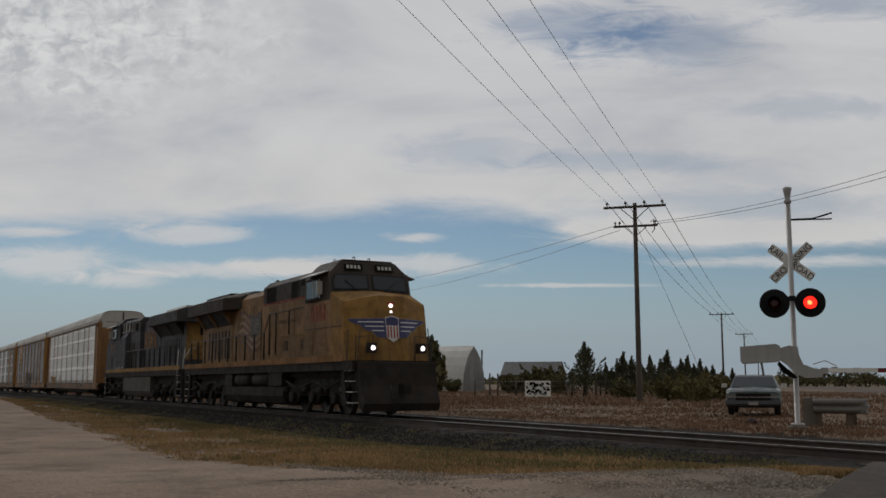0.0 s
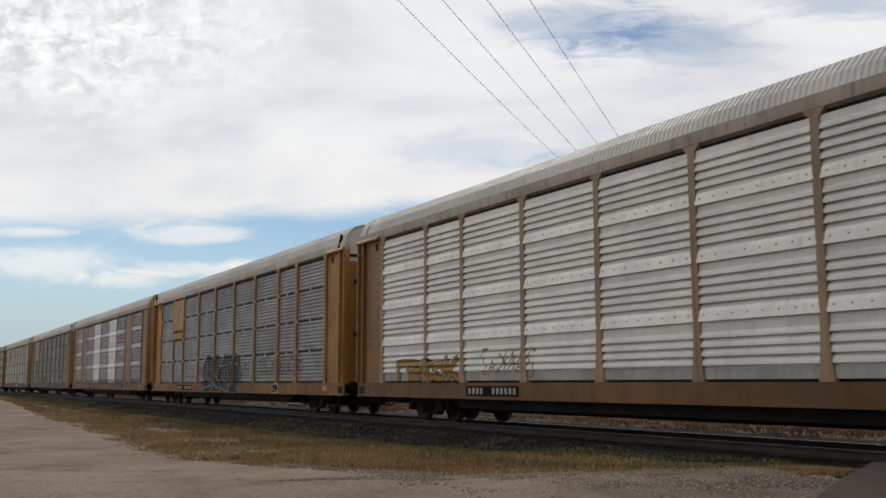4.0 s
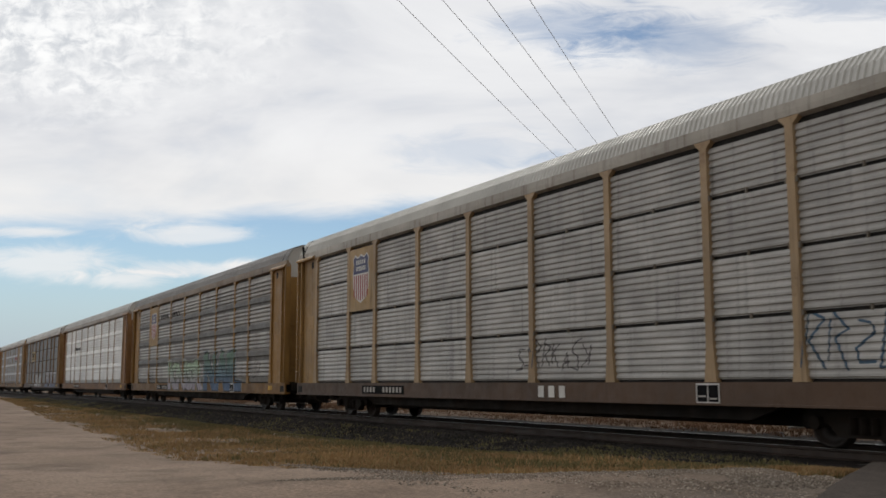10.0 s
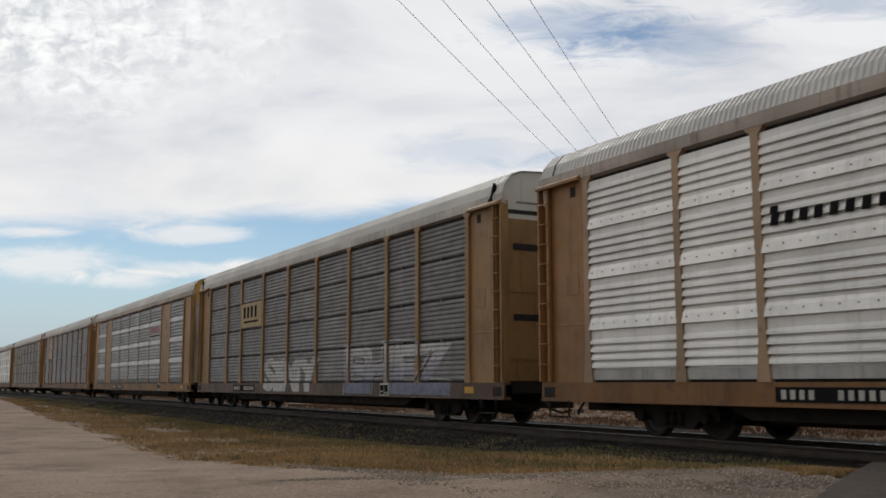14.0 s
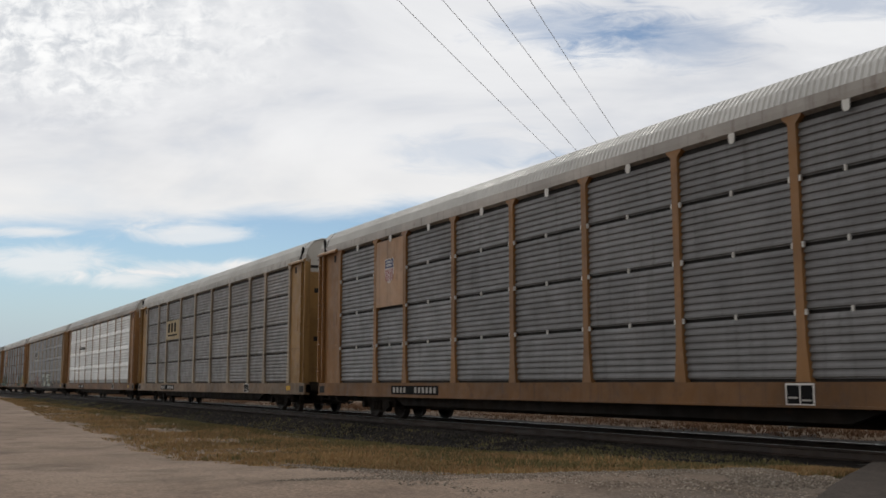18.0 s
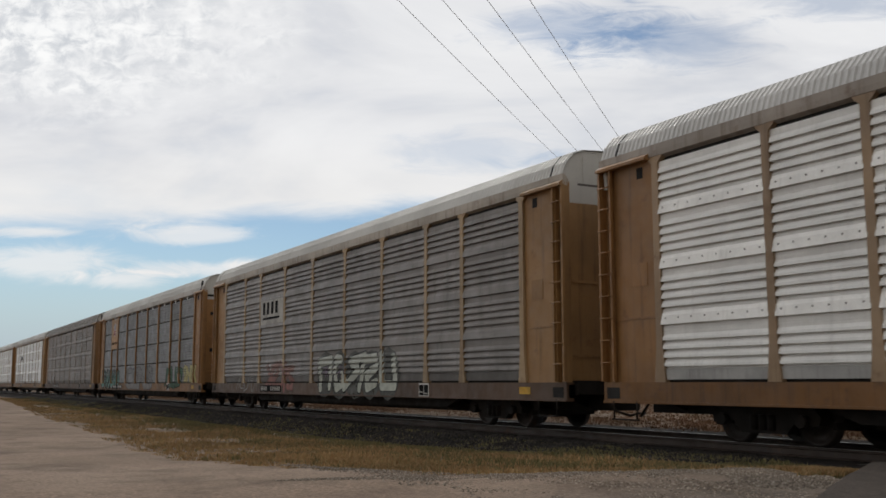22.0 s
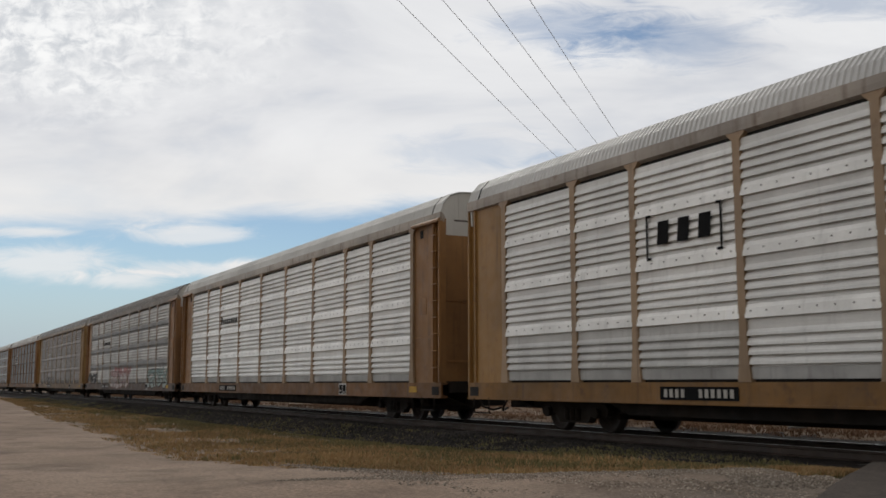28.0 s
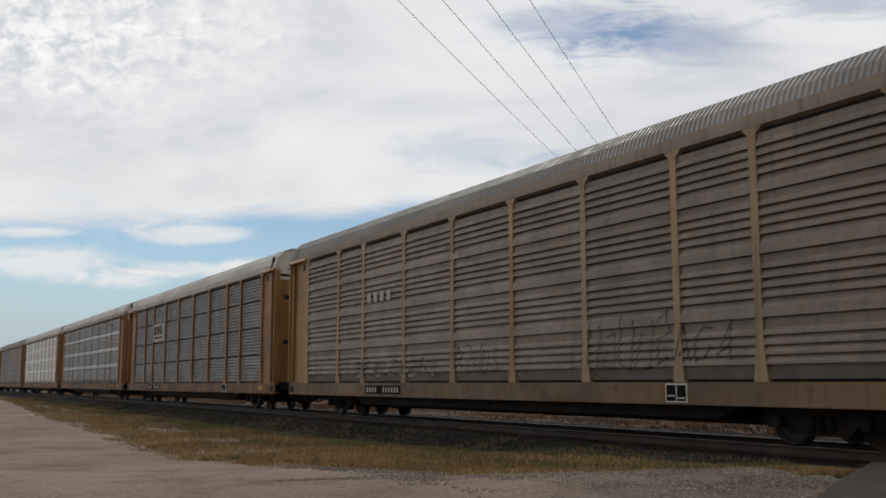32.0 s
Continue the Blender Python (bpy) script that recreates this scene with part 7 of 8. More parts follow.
FLAT_BLACK = surface("signal_black", (0.010, 0.010, 0.011), rough=0.65, spec=0.2)
CONCRETE = surface("old_concrete", (0.17, 0.155, 0.135), (0.12, 0.11, 0.095), rough=0.9, streaks=0.3)


def turned_to_view(p, z):
    """A pose at p whose -y side faces the viewpoint."""
    d = Vector((EYE.x - p.x, EYE.y - p.y))
    return pose(p.x, p.y, z, 0, 0, math.degrees(math.atan2(d.x, -d.y)))


def crossing_signal():
    depth = 24.0
    p = place_at(depth, (1403 - 784) / 1787.6 * depth, 0)
    z = 0.06
    s = thing("crossing_signal", "grey mast with crossbuck, red flashers and lowered gate", "railway signal", turned_to_view(p, z))
    part("mast", Shape().turned((0, 0, 0), "z", [(0.0, 0.16), (0.05, 0.16), (0.06, 0.062), (5.30, 0.060)], 16), GALV, s)
    part("foundation", Shape().prism([(-0.22, -0.22), (0.22, -0.22), (0.22, 0.22), (-0.22, 0.22)], "z", -0.20, -0.03), CONCRETE, s)
    part("bell", Shape().turned((0, 0, 5.26), "z", [(0, 0.06), (0.06, 0.10), (0.12, 0.06), (0.22, 0.075), (0.36, 0.105), (0.40, 0.105), (0.42, 0.05)], 16), GALV, s)
    part("bracket_arm", Shape().rod([(0.05, 0, 4.88), (0.55, -0.05, 4.87), (0.98, -0.1, 4.98)], 0.022).rod([(0.05, 0, 4.87), (0.98, 0.08, 4.86)], 0.018), GRIME, s)
    # crossbuck behind the mast
    board = part("crossbuck", Shape().box(-0.05, 0.05, 0.02, 0.09, 3.75, 3.95), GALV, s)
    for word, tilt in (("RAIL    ROAD", -39), ("CRO    SSING", 43)):
        m = pose(0.02, 0.09, 3.85, 0, 0, 0) @ pose(0, 0, 0, 0, -tilt, 0)
        blade = part("blade", Shape().prism([(-0.61, -0.114), (0.61, -0.114), (0.61, 0.114), (-0.61, 0.114)], "y", 0.0 if tilt < 0 else 0.008, 0.006 if tilt < 0 else 0.014), SIGN_FACE, board, at=m)
        lettering(word, blade, 0, -0.072, 0.150, -0.004, BLACK, spacing=1.0)
    # flashers: hood and disc each, the right one lit
    arm = part("flasher_arm", Shape().rod([(-0.38, -0.06, 2.98), (0.38, -0.06, 2.98)], 0.03).box(-0.08, 0.08, -0.10, 0.05, 2.92, 3.04), FLAT_BLACK, s)
    for x, lit in ((-0.40, False), (0.40, True)):
        disc = part("flasher", Shape().turned((x, -0.16, 2.86), "y", [(0, 0.34), (0.02, 0.345), (0.03, 0.33), (0.12, 0.12), (0.16, 0.10)], 32), FLAT_BLACK, s, "round black flasher target")
        part("visor", Shape().turned((x, -0.36, 2.86), "y", [(0.0, 0.165), (0.2, 0.165), (0.2, 0.155), (0.0, 0.155), (0.0, 0.165)], 24, caps=False), FLAT_BLACK, disc)
        part("lens", Shape().turned((x, -0.18, 2.86), "y", [(-0.035, 0.06), (-0.02, 0.12), (0.0, 0.150), (0.02, 0.150)], 24), LAMP_RED if lit else surface("dark_red_lens", (0.05, 0.006, 0.006), rough=0.2), disc, "lit red lens" if lit else "unlit red lens")
        if lit:
            part("bulb", Shape().turned((x - 0.01, -0.235, 2.86), "y", [(0.0, 0.02), (0.01, 0.05), (0.03, 0.055)], 20), LAMP_CORE, disc)
    # gate mechanism with counterweights and arm
    gear = part("gate_mechanism", Shape().prism([(-0.32, 1.80), (-0.12, 1.86), (0.08, 1.82), (0.10, 1.62), (0.18, 1.42), (0.42, 1.32), (0.58, 1.30), (0.60, 1.12), (0.22, 1.10), (-0.02, 1.22), (-0.18, 1.40), (-0.34, 1.52)], "y", -0.30, -0.10), GALV, s, "grey gate mechanism")
    part("crank", Shape().prism([(-0.36, 1.50), (-0.10, 1.24), (0.05, 1.12), (-0.02, 1.08), (-0.28, 1.22), (-0.40, 1.42)], "y", -0.08, 0.06), FLAT_BLACK, gear)
    part("counterweight", Shape().prism([(-1.22, 1.84), (-0.40, 1.90), (-0.32, 1.84), (-0.30, 1.52), (-0.42, 1.48), (-1.18, 1.44), (-1.22, 1.50)], "y", -0.34, 0.30), GALV, s, "grey counterweight box")
    part("weight_leg", Shape().rod([(-0.76, 0, 1.5), (-0.72, 0, 1.16)], 0.03), GALV, s)
    gate = part("gate_arm", Shape().box(0.56, 0.72, -0.24, -0.14, 1.20, 1.34).rod([(0.4, -0.2, 1.42), (0.66, -0.2, 1.50), (0.9, -0.2, 1.38)], 0.012), GALV, s)
    for i in range(16):
        xa = 0.72 + i * 0.53
        part("gate_board", Shape().box(xa, xa + 0.53, -0.21, -0.17, 1.225 - 0.002 * i, 1.325 - 0.002 * i), surface("gate_red", (0.16, 0.02, 0.02), rough=0.5) if i % 3 == 2 else SIGN_FACE, gate)
    return p


SIGNAL_AT = crossing_signal()


def guard_rail():
    p = place_at(25.3, (1478 - 784) / 1787.6 * 25.3, 0)
    th = thing("guard_rail", "curved steel guard rail on short posts beside the signal", "guard rail", turned_to_view(p, 0.0))
    g = Shape()
    wave = [(0.0, 0.30), (-0.07, 0.36), (-0.07, 0.42), (0.0, 0.47), (0.0, 0.49), (-0.07, 0.54), (-0.07, 0.60), (0.0, 0.66)]
    path = []
    for i in range(17):
        f = i / 16
        if f < 0.75:
            path.append((-0.62 + 1.02 * f / 0.75, -0.25, 1, 0))
        else:
            a = (f - 0.75) / 0.25 * math.pi
            path.append((0.40 + 0.30 * math.sin(a), -0.25 + 0.30 * (1 - math.cos(a)), math.cos(a), math.sin(a)))
    rings = []
    for x, y, c, s in path:
        ring = [(x + s * -d * -1 * 1.0, y + c * d, z) for d, z in wave]
        ring += [(x + s * (d - 0.012), y + c * (d + 0.012), z) for d, z in wave[::-1]]
        rings.append(ring)
    part("rail_beam", g.loft(rings, smooth=True), surface("weathered_beam", (0.17, 0.165, 0.155), (0.11, 0.10, 0.09), rough=0.6, metal=0.3, streaks=0.5, large=0.5), th, "dull W-shaped beam")
    for x, y in ((-0.5, -0.1), (0.2, -0.1), (0.3, 0.3)):
        part("rail_post", Shape().box(x - 0.08, x + 0.08, y - 0.09, y + 0.09, -0.12, 0.62), surface("post_wood", (0.14, 0.11, 0.08), rough=0.9), th)
    cab_p = place_at(25.6, (1428 - 784) / 1787.6 * 25.6, 0)
    box = thing("concrete_block", "weathered concrete block beside the mast", "block", turned_to_view(cab_p, 0.0))
    part("block", Shape().prism([(-0.20, -0.06), (0.22, -0.06), (0.22, 0.62), (0.16, 0.68), (-0.16, 0.68), (-0.20, 0.62)], "y", -0.2, 0.3), CONCRETE, box)


guard_rail()


def pickup():
    p = place_at(32.6, (1327 - 784) / 1787.6 * 32.6, 0)
    m = turned_to_view(p, 0.02) @ pose(0, 0, 0, 0, 0, -1.5)
    car = thing("pickup_truck", "light blue-grey pickup truck parked nose forward", "pickup truck", m)
    PAINT = surface("pickup_paint", (0.085, 0.105, 0.112), (0.070, 0.088, 0.095), rough=0.3, grain_depth=0.0)
    CHROME = surface("dull_chrome", (0.35, 0.35, 0.35), rough=0.3, metal=0.8)
    TYRE = surface("tyre", (0.018, 0.018, 0.018), rough=0.9)
    # front at y=0 facing -y, length along +y
    g = Shape()
    def ring(y, w, z0, z1, crown):
        return [(-w, y, z0), (-w, y, z1 - 0.06), (-w + 0.10, y, z1), (0, y, z1 + crown), (w - 0.10, y, z1), (w, y, z1 - 0.06), (w, y, z0)]
    part("body", g.loft([ring(0.0, 0.80, 0.42, 0.90, 0.02), ring(0.12, 0.84, 0.40, 0.97, 0.03), ring(1.2, 0.85, 0.40, 1.06, 0.03), ring(1.25, 0.85, 0.40, 1.02, 0.02), ring(3.0, 0.85, 0.40, 1.02, 0.0), ring(4.7, 0.84, 0.42, 1.00, 0.0)]), PAINT, car)
    cabin = [[(-0.78, 1.15, 1.04), (0.78, 1.15, 1.04), (0.80, 2.65, 1.02), (-0.80, 2.65, 1.02)], [(-0.62, 1.72, 1.52), (0.62, 1.72, 1.52), (0.64, 2.55, 1.52), (-0.64, 2.55, 1.52)], [(-0.56, 1.85, 1.57), (0.56, 1.85, 1.57), (0.58, 2.45, 1.57), (-0.58, 2.45, 1.57)]]
    part("cab", Shape().loft(cabin), PAINT, car)
    part("windshield", Shape().loft([[(-0.70, 1.19, 1.08), (0.70, 1.19, 1.08), (0.60, 1.66, 1.47), (-0.60, 1.66, 1.47)], [(-0.70, 1.17, 1.09), (0.70, 1.17, 1.09), (0.60, 1.64, 1.48), (-0.60, 1.64, 1.48)]]), GLASS, car, "dark windshield")
    part("grille", Shape().box(-0.53, 0.53, -0.03, 0.03, 0.58, 0.84), FLAT_BLACK, car)
    part("valance", Shape().box(-0.80, 0.80, -0.02, 0.06, 0.30, 0.42), FLAT_BLACK, car)
    part("grille_bar", Shape().box(-0.80, 0.80, -0.04, 0.02, 0.685, 0.715), CHROME, car)
    for s in (1, -1):
        part("headlight", Shape().box(min(s * 0.54, s * 0.80), max(s * 0.54, s * 0.80), -0.035, 0.05, 0.66, 0.80), surface("lamp_glass", (0.16, 0.165, 0.165), rough=0.15, grain_depth=0.0), car, "unlit headlight")
        part("mirror", Shape().box(min(s * 0.86, s * 1.04), max(s * 0.86, s * 1.04), 1.25, 1.33, 1.06, 1.22), BRIGHT_EDGE, car)
        for y in (0.75, 3.75):
            w = part("wheel", Shape().turned((s * 0.72, y, 0.33), "x", [(-0.10, 0.28), (-0.07, 0.33), (0.07, 0.33), (0.10, 0.28)], 20), TYRE, car)
            part("rim", Shape().turned((s * 0.72, y, 0.33), "x", [(-0.105, 0.08), (-0.09, 0.20), (0.09, 0.20), (0.105, 0.08)], 16), CHROME, w)
    part("bumper", Shape().prism([(-0.10, 0.36), (-0.12, 0.44), (-0.06, 0.56), (0.06, 0.56), (0.06, 0.36)], "x", -0.84, 0.84), surface("bumper_dark", (0.022, 0.024, 0.027), rough=0.5), car)
    part("front_plate", Shape().box(-0.15, 0.15, -0.135, -0.115, 0.40, 0.52), CHROME, car)
    part("bed", Shape().box(-0.80, 0.80, 2.7, 4.6, 0.98, 1.06), PAINT, car)
    for ob in car.children_recursive:
        for v in ob.data.vertices:
            v.co.z *= 0.83


pickup()


# ---------------------------------------------------------------- pole line
POLE_WOOD = surface("pole_wood", (0.085, 0.068, 0.055), (0.055, 0.045, 0.038), rough=0.9, streaks=0.5, streak_colour=(0.03, 0.025, 0.02))
INSULATOR = surface("insulator", (0.12, 0.11, 0.10), rough=0.3)
WIRE = surface("wire", (0.30, 0.30, 0.31), rough=0.5)
ARM_OFF = (-1.55, -0.50, 0.55, 1.55)
LINE = [(-34.0, -17.9), (56.6, 10.9), (147.0, 40.5), (207.0, 61.5), (300.0, 93.0)]


def pole(depth, aside, height=11.2, second=True):
    p = place_at(depth, aside, 0)
    a, b = place_at(*LINE[0], 0), place_at(*LINE[2], 0)
    along = math.degrees(math.atan2(b.y - a.y, b.x - a.x))
    th = thing("utility_pole", "dark weathered wooden utility pole with crossarms", "utility pole", pose(p.x, p.y, 0, 0, 0, along - 90), "poles of the line")
    part("pole", Shape().turned((0, 0, 0), "z", [(-0.3, 0.17), (0.0, 0.165), (height, 0.11)], 12), POLE_WOOD, th)
    arm = part("crossarm", Shape().box(-1.75, 1.75, -0.20, -0.10, height - 0.30, height - 0.17), POLE_WOOD, th)
    part("arm_brace", Shape().rod([(-0.8, -0.16, height - 0.30), (0, -0.12, height - 1.0)], 0.025).rod([(0.8, -0.16, height - 0.30), (0, -0.12, height - 1.0)], 0.025), POLE_WOOD, arm)
    for x in ARM_OFF:
        z = height - 0.17 if x else height
        part("insulator", Shape().turned((x, -0.15 if x else 0, z), "z", [(0, 0.03), (0.10, 0.03), (0.12, 0.07), (0.20, 0.08), (0.26, 0.04)], 10), INSULATOR, arm)
    if second:
        low = part("lower_crossarm", Shape().box(-1.25, 1.25, 0.10, 0.20, height - 1.36, height - 1.24), POLE_WOOD, th)
        part("arm_brace", Shape().rod([(-0.6, 0.16, height - 1.36), (0, 0.12, height - 1.9)], 0.022).rod([(0.6, 0.16, height - 1.36), (0, 0.12, height - 1.9)], 0.022), POLE_WOOD, low)
        for x in (-1.15, -0.9, 1.1):
            part("insulator", Shape().turned((x, 0.15, height - 1.24), "z", [(0, 0.03), (0.10, 0.03), (0.12, 0.07), (0.22, 0.05)], 10), INSULATOR, low)
        part("cutout", Shape().rod([(0.85, 0.2, height - 1.1), (1.0, 0.25, height - 0.95), (1.05, 0.25, height - 1.5), (0.9, 0.2, height - 1.7)], 0.035), INSULATOR, low)
    return th


POLES = [pole(*LINE[0]), pole(*LINE[1]), pole(*LINE[2], second=False), pole(*LINE[3], second=False), pole(*LINE[4], second=False)]


def hang(a, b, sag, r=0.012, n=24):
    pts = []
    for i in range(n + 1):
        f = i / n
        p = a.lerp(b, f)
        pts.append(p - Vector((0, 0, sag * 4 * f * (1 - f))))
    return Shape().rod(pts, r, 5)


def wires():
    for i in range(len(POLES) - 1):
        a, b = POLES[i].matrix_basis, POLES[i + 1].matrix_basis
        for x in ARM_OFF:
            z = 11.2 + 0.24 - (0.17 if x else 0)
            pa, pb = a @ Vector((x, -0.15 if x else 0, z)), b @ Vector((x, -0.15 if x else 0, z))
            single("power_line", hang(pa, pb, 0.9 if i == 0 else 0.55, 0.0085 if i == 0 else 0.020), WIRE, "thin dark overhead power line", "cable", group="power lines")
    m = POLES[1].matrix_basis
    for off, z in ((-1.1, 9.98), (-0.9, 9.7)):
        start = m @ Vector((off, 0.15, z))
        far = place_at(230, -38 + 4 * off, 26.5)
        single("power_line", hang(start, far, 4.2 + 6 * (off + 1), 0.014), WIRE, "thin dark overhead power line", "cable", group="power lines")
    for off, z, end in ((1.1, 9.98, 0.0), (1.15, 10.1, 0.35)):
        start = m @ Vector((off, 0.15, z))
        far = place_at(38, 23.5, 11.0 + end)
        single("power_line", hang(start, far, 0.6, 0.014), WIRE, "thin dark overhead power line", "cable", group="power lines")
    guy = m @ Vector((0.1, 0, 9.8))
    single("guy_wire", Shape().rod([guy, place_at(62, 16.4, 0.0)], 0.012, 5), WIRE, "straight steel guy wire of the pole", "cable")


wires()


# ---------------------------------------------------------------- farm buildings, fence, sign
SHEET_METAL = surface("shed_metal", (0.56, 0.56, 0.54), (0.46, 0.46, 0.44), rough=0.55, streaks=0.3, streak_colour=(0.2, 0.16, 0.12), large=0.3)
END_SHEET = surface("end_sheet", (0.27, 0.27, 0.265), (0.21, 0.21, 0.205), rough=0.6, streaks=0.4, streak_colour=(0.16, 0.13, 0.10), large=0.4)
SHED_ROOF = surface("shed_roof", (0.085, 0.086, 0.09), (0.062, 0.063, 0.066), rough=0.6, streaks=0.3, large=0.3)
SHED_WALL = surface("shed_wall", (0.10, 0.085, 0.07), (0.07, 0.06, 0.05), rough=0.9)


def heading(ahead, aside):
    d = place_at(ahead, aside, 0) - place_at(0, 0, 0)
    return math.degrees(math.atan2(d.y, d.x))


def farm():
    p = place_at(140, (838 - 784) / 1787.6 * 140, 0)
    hut = thing("quonset_hut", "pale grey pointed-arch metal farm hut", "shed", pose(p.x, p.y, 0, 0, 0, heading(0.57, -0.82)))
    arch = [(-2.9, 0), (-2.78, 1.2), (-2.55, 2.4), (-2.2, 3.5), (-1.62, 4.6), (-0.85, 5.5), (0, 6.2)]
    outline = arch + [(-y, z) for y, z in arch[-2::-1]]
    part("shell", Shape().prism(outline, "x", 0, 7.2), SHEET_METAL, hut)
    for k in range(12):
        x = 0.3 + k * 0.6
        part("shell_rib", Shape().prism([(y * 1.004, z * 1.004) for y, z in outline] + [(y * 0.99, z * 0.99) for y, z in outline[::-1]], "x", x, x + 0.10), SHEET_METAL, hut)
    part("end_wall", Shape().prism([(y * 0.96, z * 0.97) for y, z in outline], "x", -0.05, 0.0), END_SHEET, hut)
    part("sliding_door", Shape().box(-0.12, -0.05, -1.5, 1.3, 0, 3.7).box(-0.14, -0.05, -0.12, -0.04, 0, 3.9).box(-0.14, -0.05, -1.6, 1.4, 3.7, 3.82), END_SHEET, hut, "tall grey sliding door")
    part("vent_pipe", Shape().rod([(0.3, -2.25, 3.2), (0.3, -2.55, 3.5), (0.3, -2.55, 5.7)], 0.12), SHED_ROOF, hut)
    q = place_at(140, (942 - 784) / 1787.6 * 140, 0)
    barn = thing("barn", "low dark barn with a grey sheet roof", "barn", pose(q.x, q.y, 0, 0, 0, heading(-0.26, 0.97)))
    part("wall", Shape().prism([(-2.6, 0), (2.6, 0), (2.6, 2.3), (0, 3.75), (-2.6, 2.3)], "x", -3.75, 3.75), SHED_WALL, barn)
    for s in (1, -1):
        part("roof", Shape().prism([(0, 4.0), (s * 2.95, 2.2), (s * 2.95, 2.1), (0, 3.88)], "x", -4.0, 4.0), SHED_ROOF, barn)
        part("barge_board", Shape().prism([(0, 4.02), (s * 2.98, 2.22), (s * 2.98, 1.98), (0, 3.76)], "x", 4.0, 4.1), SHED_WALL, barn, "dark trim on the gable")
    part("lean_to", Shape().prism([(-2.6, 1.55), (-4.2, 1.2), (-4.2, 1.1), (-2.6, 1.45)], "x", -4.2, -1.4), SHED_ROOF, barn)
    for x in (-4.1, -2.8, -1.5):
        part("lean_to_post", Shape().box(x - 0.07, x + 0.07, -4.15, -4.0, 0, 1.12), SHED_WALL, barn)
    # board
    r = place_at(80, (950 - 784) / 1787.6 * 80, 0)
    sign = thing("field_sign", "white painted field board with dark worn marks", "sign", turned_to_view(r, 0))
    part("board", Shape().box(-1.0, 1.0, -0.03, 0.03, 0.02, 1.25), SIGN_FACE, sign)
    rnd = random.Random(5)
    for k in range(70):
        x, z = rnd.uniform(-0.92, 0.74), rnd.uniform(0.1, 1.05)
        part("worn_mark", Shape().box(x, x + rnd.uniform(0.08, 0.26), -0.038, -0.03, z, z + rnd.uniform(0.05, 0.16)), BLACK, sign)
    for x in (-0.9, 0.9):
        part("sign_post", Shape().box(x - 0.05, x + 0.05, 0.03, 0.12, -0.1, 1.3), SHED_WALL, sign)
    # fence
    f = thing("field_fence", "wire field fence with dark wooden posts and braces", "fence")
    spots = [(88, 840), (89, 866), (90, 880), (90, 912), (87, 940), (86, 1000), (84, 1052), (83, 1110), (82, 1160), (80, 1215)]
    tops = []
    for k, (d, px) in enumerate(spots):
        c = place_at(d, (px - 784) / 1787.6 * d, 0)
        h = 1.9 if px in (880, 866) else 1.35
        part("fence_post", Shape().turned((c.x, c.y, 0), "z", [(-0.2, 0.08), (h, 0.07)], 8), SHED_WALL, f)
        tops.append(c)
    for a, b in ((2, 3), (4, 3), (6, 7)):
        ca, cb = tops[a], tops[b]
        part("brace", Shape().rod([(ca.x, ca.y, 1.25), (cb.x, cb.y, 0.15)], 0.06), POLE_WOOD, f)
    for z in (0.4, 0.8, 1.2):
        part("fence_wire", Shape().rod([(c.x, c.y, z) for c in tops], 0.008, 4), WIRE, f)
    # dark clod of earth by the track
    c = place_at(27.2, (1322 - 784) / 1787.6 * 27.2, 0)
    g = Shape()
    rnd = random.Random(2)
    g.loft([[(0.26 * s * math.cos(a) * rnd.uniform(0.7, 1.2), 0.16 * s * math.sin(a), z) for a in [k * 0.7854 for k in range(8)]] for z, s in ((-0.05, 0.7), (0.03, 0.75), (0.09, 0.5), (0.12, 0.2))], smooth=False)
    single("rock", g, surface("dark_rock", (0.035, 0.022, 0.018), rough=0.9), "dark lump of rock beside the rails", "rock", at=pose(c.x, c.y, 0))


farm()


# ---------------------------------------------------------------- trees
NEEDLES = islands("cedar_needles", ((0.06, 0.066, 0.045), (0.10, 0.104, 0.068), (0.155, 0.146, 0.095)))
LEAVES = islands("bush_leaves", ((0.075, 0.072, 0.040), (0.12, 0.115, 0.058), (0.18, 0.155, 0.078)))
WEEDS = islands("weed_leaves", ((0.115, 0.105, 0.045), (0.16, 0.14, 0.062), (0.19, 0.155, 0.08)))
BARK = surface("bark", (0.055, 0.042, 0.032), rough=0.95)


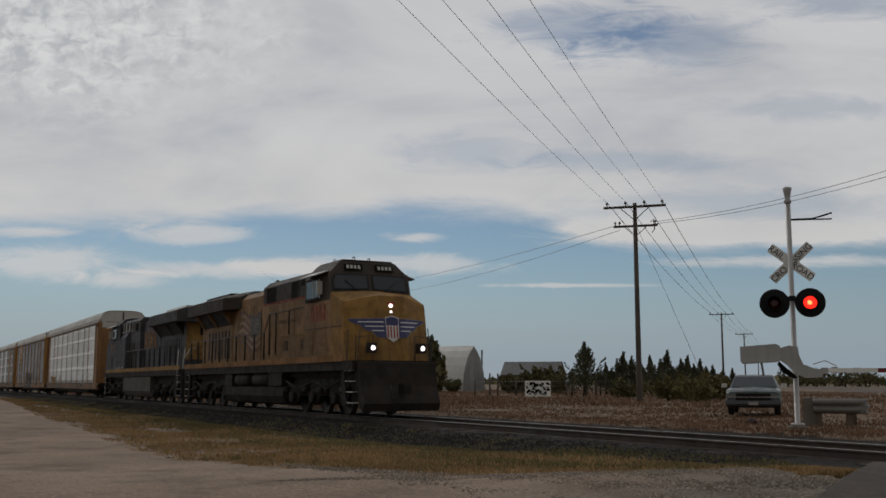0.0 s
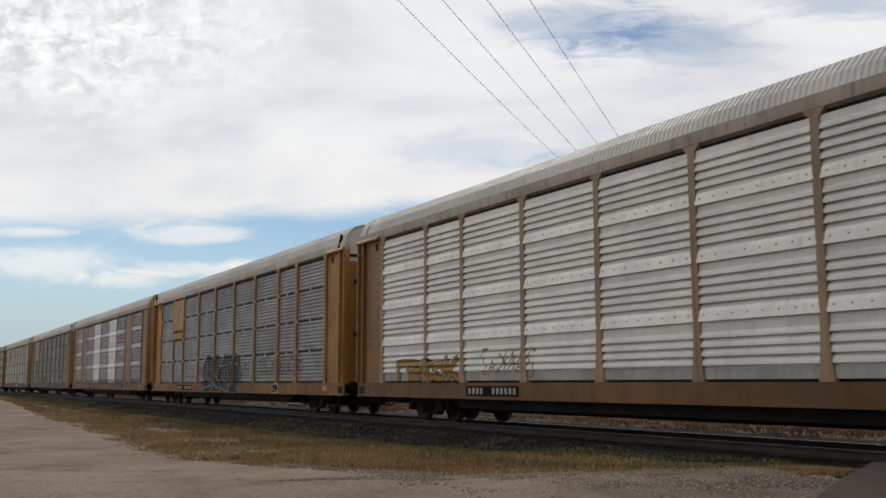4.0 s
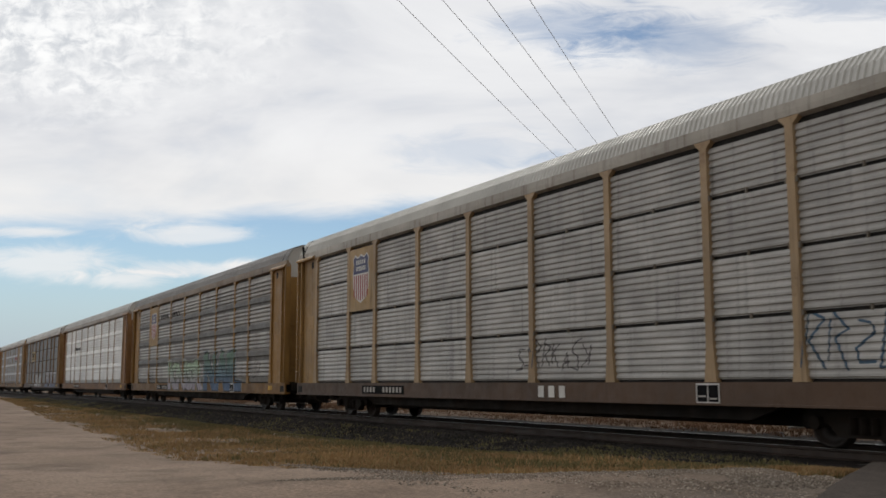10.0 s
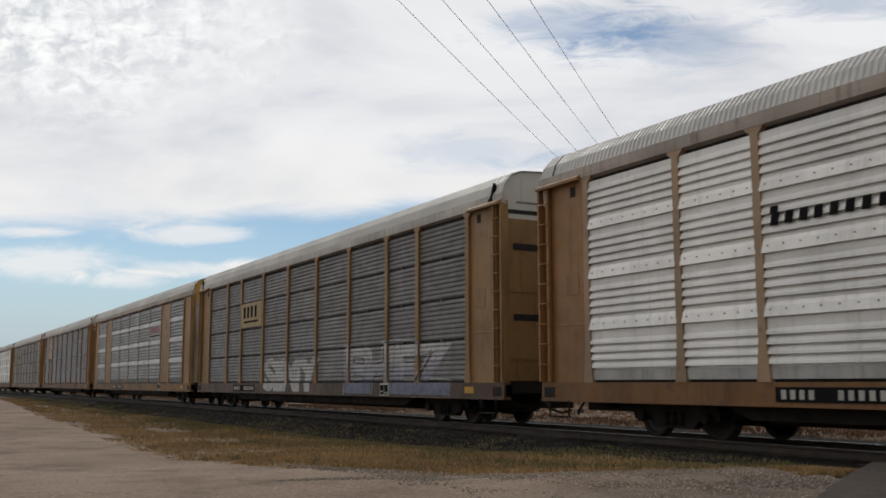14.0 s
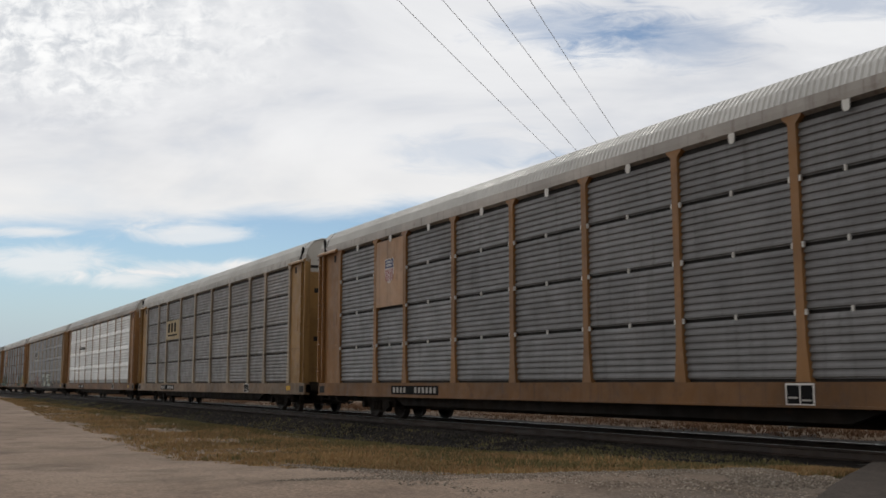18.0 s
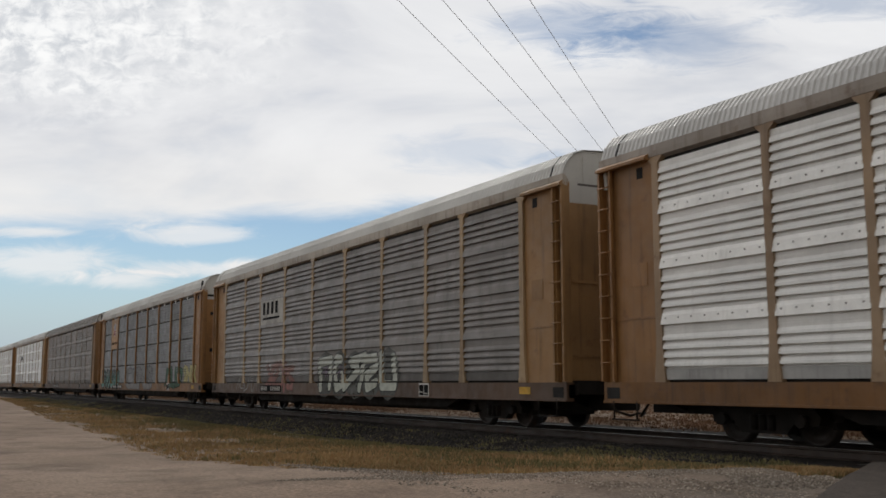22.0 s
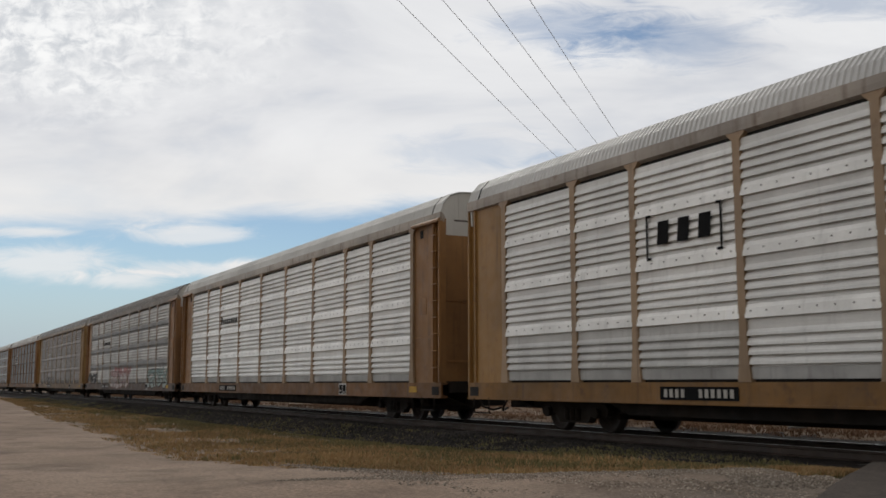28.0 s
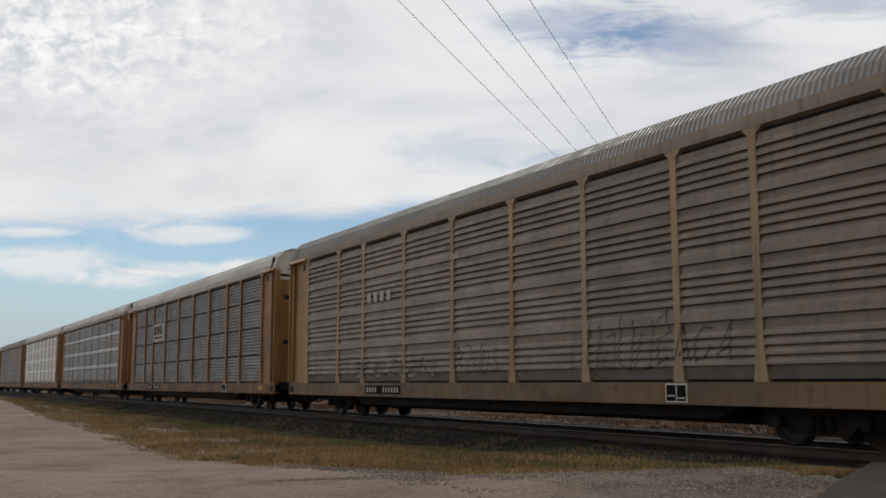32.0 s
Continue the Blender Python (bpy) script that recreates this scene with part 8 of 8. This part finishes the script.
def crown(kind, height, radius, seed, count, leaves):
    """Sprays of small leaves: upswept pointed branches on a cedar, loose rounded clumps on a bush."""
    rnd = random.Random(seed)
    g = Shape()
    cedar = kind == "cedar"
    limbs = []
    for i in range(66 if cedar else 34):
        f = (i + rnd.random()) / (66 if cedar else 34)
        a = i * 2.4 + rnd.uniform(-0.5, 0.5)
        if cedar:
            reach = radius * (1.05 - f) ** 1.05 * rnd.uniform(0.5, 1.3)
            limbs.append((Vector((0, 0, height * (0.02 + 0.80 * f))), Vector((math.cos(a) * reach, math.sin(a) * reach, reach * 0.95 + height * 0.11 * rnd.uniform(0.5, 1.6)))))
        else:
            reach = radius * rnd.uniform(0.45, 1.05)
            limbs.append((Vector((0, 0, height * 0.12 * f)), Vector((math.cos(a) * reach, math.sin(a) * reach, height * rnd.uniform(0.25, 0.92)))))
    if cedar:
        limbs += [(Vector((0, 0, height * 0.66)), Vector((rnd.uniform(-0.1, 0.1), 0, height * 0.37)))] * 5
    for _ in range(count):
        root, way = rnd.choice(limbs)
        u = rnd.random() ** (0.6 if cedar else 0.45)
        p = root + way * u
        p.z += 0.22 * way.length * (u * u - u)
        spread = way.length * (0.10 if cedar else 0.22) * (1.15 - u)
        p += Vector((rnd.gauss(0, 1), rnd.gauss(0, 1), rnd.gauss(0, 0.8))) * spread
        if p.z < 0.02:
            p.z = rnd.uniform(0.02, 0.2)
        s = height * (rnd.uniform(0.020, 0.042) if cedar else rnd.uniform(0.05, 0.10))
        d = (way.normalized() + Vector((rnd.gauss(0, 0.5), rnd.gauss(0, 0.5), rnd.gauss(0.3, 0.5)))).normalized() * s
        e = d.cross(Vector((rnd.gauss(0, 1), rnd.gauss(0, 1), rnd.gauss(0, 1)))).normalized() * s * (0.30 if cedar else 0.5)
        k = len(g.v)
        g.v += [tuple(p - e * 0.6), tuple(p + e * 0.6), tuple(p + d + e), tuple(p + d * 1.7), tuple(p + d - e)]
        g.face((k, k + 1, k + 2, k + 3, k + 4))
    me = bpy.data.meshes.new("crown")
    me.from_pydata(g.v, [], g.f)
    me.materials.append(leaves)
    return me


def plant(kind, p, height, radius, seed, label, count, leaves=None):
    th = thing("cedar_tree" if kind == "cedar" else "bush", label, "tree" if kind == "cedar" else "bush", pose(p.x, p.y, 0, 0, 0, seed * 47 % 360), "trees beyond the track" if kind == "cedar" else "bushes beyond the track")
    g = Shape().turned((0, 0, 0), "z", [(-0.2, 0.05 * height), (height * 0.3, 0.03 * height), (height * 0.92, 0.006 * height)], 8)
    rnd = random.Random(seed)
    for k in range(7):
        a, z = k * 2.4, height * (0.15 + 0.1 * k)
        l = radius * (1 - z / height) * 0.8
        g.rod([(0, 0, z), (l * math.cos(a), l * math.sin(a), z + l * 0.4)], 0.012 * height * (1 - z / height) + 0.01, 5)
    part("trunk", g, BARK, th)
    part("crown", crown(kind, height, radius, seed, count, leaves or (NEEDLES if kind == "cedar" else LEAVES)), None, th)


def trees():
    for k, (px, top, depth, w) in enumerate(((1033, 612, 84, 46), (1100, 628, 86, 26), (1115, 635, 84, 30), (1178, 626, 88, 26), (1150, 645, 82, 40), (1080, 655, 84, 34), (1203, 640, 92, 30), (1225, 648, 92, 30), (1245, 652, 96, 26), (1060, 660, 90, 30), (1292, 655, 100, 16), (1190, 655, 84, 36), (1010, 655, 88, 30), (1135, 650, 90, 30), (1090, 640, 92, 20), (1128, 632, 94, 20), (1166, 640, 86, 22), (1213, 634, 96, 20), (1236, 640, 95, 20), (1258, 650, 98, 20), (1070, 646, 96, 22), (1275, 656, 100, 18), (1148, 634, 96, 18))):
        h = 1.04 + (679 - top) / 1787.6 * depth
        plant("cedar", place_at(depth, (px - 784) / 1787.6 * depth, 0), h, w / 1787.6 * depth * 0.74, k + 11, "dark green pointed cedar in dry grass", 3200)
    for k, (px, top, depth, w) in enumerate(((960, 650, 110, 60), (925, 660, 112, 40), (900, 666, 112, 34), (762, 605, 120, 20), (770, 646, 120, 26), (800, 671, 118, 30), (985, 664, 100, 36), (1110, 672, 74, 60), (1300, 676, 70, 30))):
        h = 1.04 + (679 - top) / 1787.6 * depth
        plant("bush", place_at(depth, (px - 784) / 1787.6 * depth, 0), h, w / 1787.6 * depth * 0.6, k + 41, "dull green scrub bush in dry grass", 1500)
    for k, (px, top, depth, w) in enumerate(((1178, 670, 64, 50), (1212, 666, 62, 60), (1244, 664, 64, 60), (1270, 668, 66, 40), (1228, 676, 58, 60))):
        h = 1.04 + (679 - top) / 1787.6 * depth
        plant("bush", place_at(depth, (px - 784) / 1787.6 * depth, 0), h, w / 1787.6 * depth * 0.6, k + 141, "yellow-green weedy bush before the cedars", 1500, WEEDS)
    # far tree line on the right and along the horizon
    rnd = random.Random(77)
    for k in range(16):
        px = 1385 + k * 18 + rnd.uniform(-6, 6)
        depth = rnd.uniform(260, 340)
        top = rnd.uniform(652, 672)
        h = 1.04 + (681 - top) / 1787.6 * depth
        plant("bush", place_at(depth, (px - 784) / 1787.6 * depth, 0), h, h * 0.75, k + 71, "dark distant round tree on the horizon", 420)
    g = Shape()
    for k in range(900):
        depth = rnd.uniform(900, 1400)
        a = rnd.uniform(-0.5, 0.75)
        p = place_at(depth, a * depth, 0)
        h = rnd.uniform(4, 9)
        w = h * rnd.uniform(0.6, 1.4)
        b = rnd.uniform(0, 3)
        c, s = math.cos(b) * w, math.sin(b) * w
        i = len(g.v)
        g.v += [(p.x - c, p.y - s, 0), (p.x + c, p.y + s, 0), (p.x + s, p.y - c, 0), (p.x - s, p.y + c, 0), (p.x + c * 0.2, p.y, h), (p.x - c * 0.6, p.y + s * 0.4, h * 0.7)]
        for q in ((0, 2, 4), (2, 1, 4), (1, 3, 4), (3, 5, 4), (0, 5, 3), (0, 4, 5)):
            g.face([i + j for j in q])
    me = bpy.data.meshes.new("far_woods")
    me.from_pydata(g.v, [], g.f)
    me.materials.append(LEAVES)
    single("far_woods", me, LEAVES, "low dark woods along the horizon", "woods", "stuff")


trees()


# ---------------------------------------------------------------- motions
def share_turning(wheels, radius):
    """All wheels of one size turn alike: one set of keys serves them."""
    if not wheels:
        return
    turn = math.degrees(SPEED / radius) / FPS
    first = wheels[0]
    walk(first, [(i / FPS, pose(0, 0, 0, 0, turn * i, 0)) for i in range(32 * FPS + 1)])
    for w in wheels[1:]:
        w.rotation_mode = "QUATERNION"
        w.animation_data_create()
        w.animation_data.action = first.animation_data.action
        w.animation_data.action_slot = first.animation_data.action_slot


def motions():
    for ob, offset, turn in ROLLING:
        walk(ob, [(t, pose(SPEED * (t - GAP_TIME) + offset, 0, 0, 0, 0, turn)) for t in (0, 2, 4, 8, 12, 16, 20, 24, 28, 30, 32)])
    share_turning(RACK_WHEELS, WHEEL_R)
    share_turning(LOCO_WHEELS, 0.53)


motions()
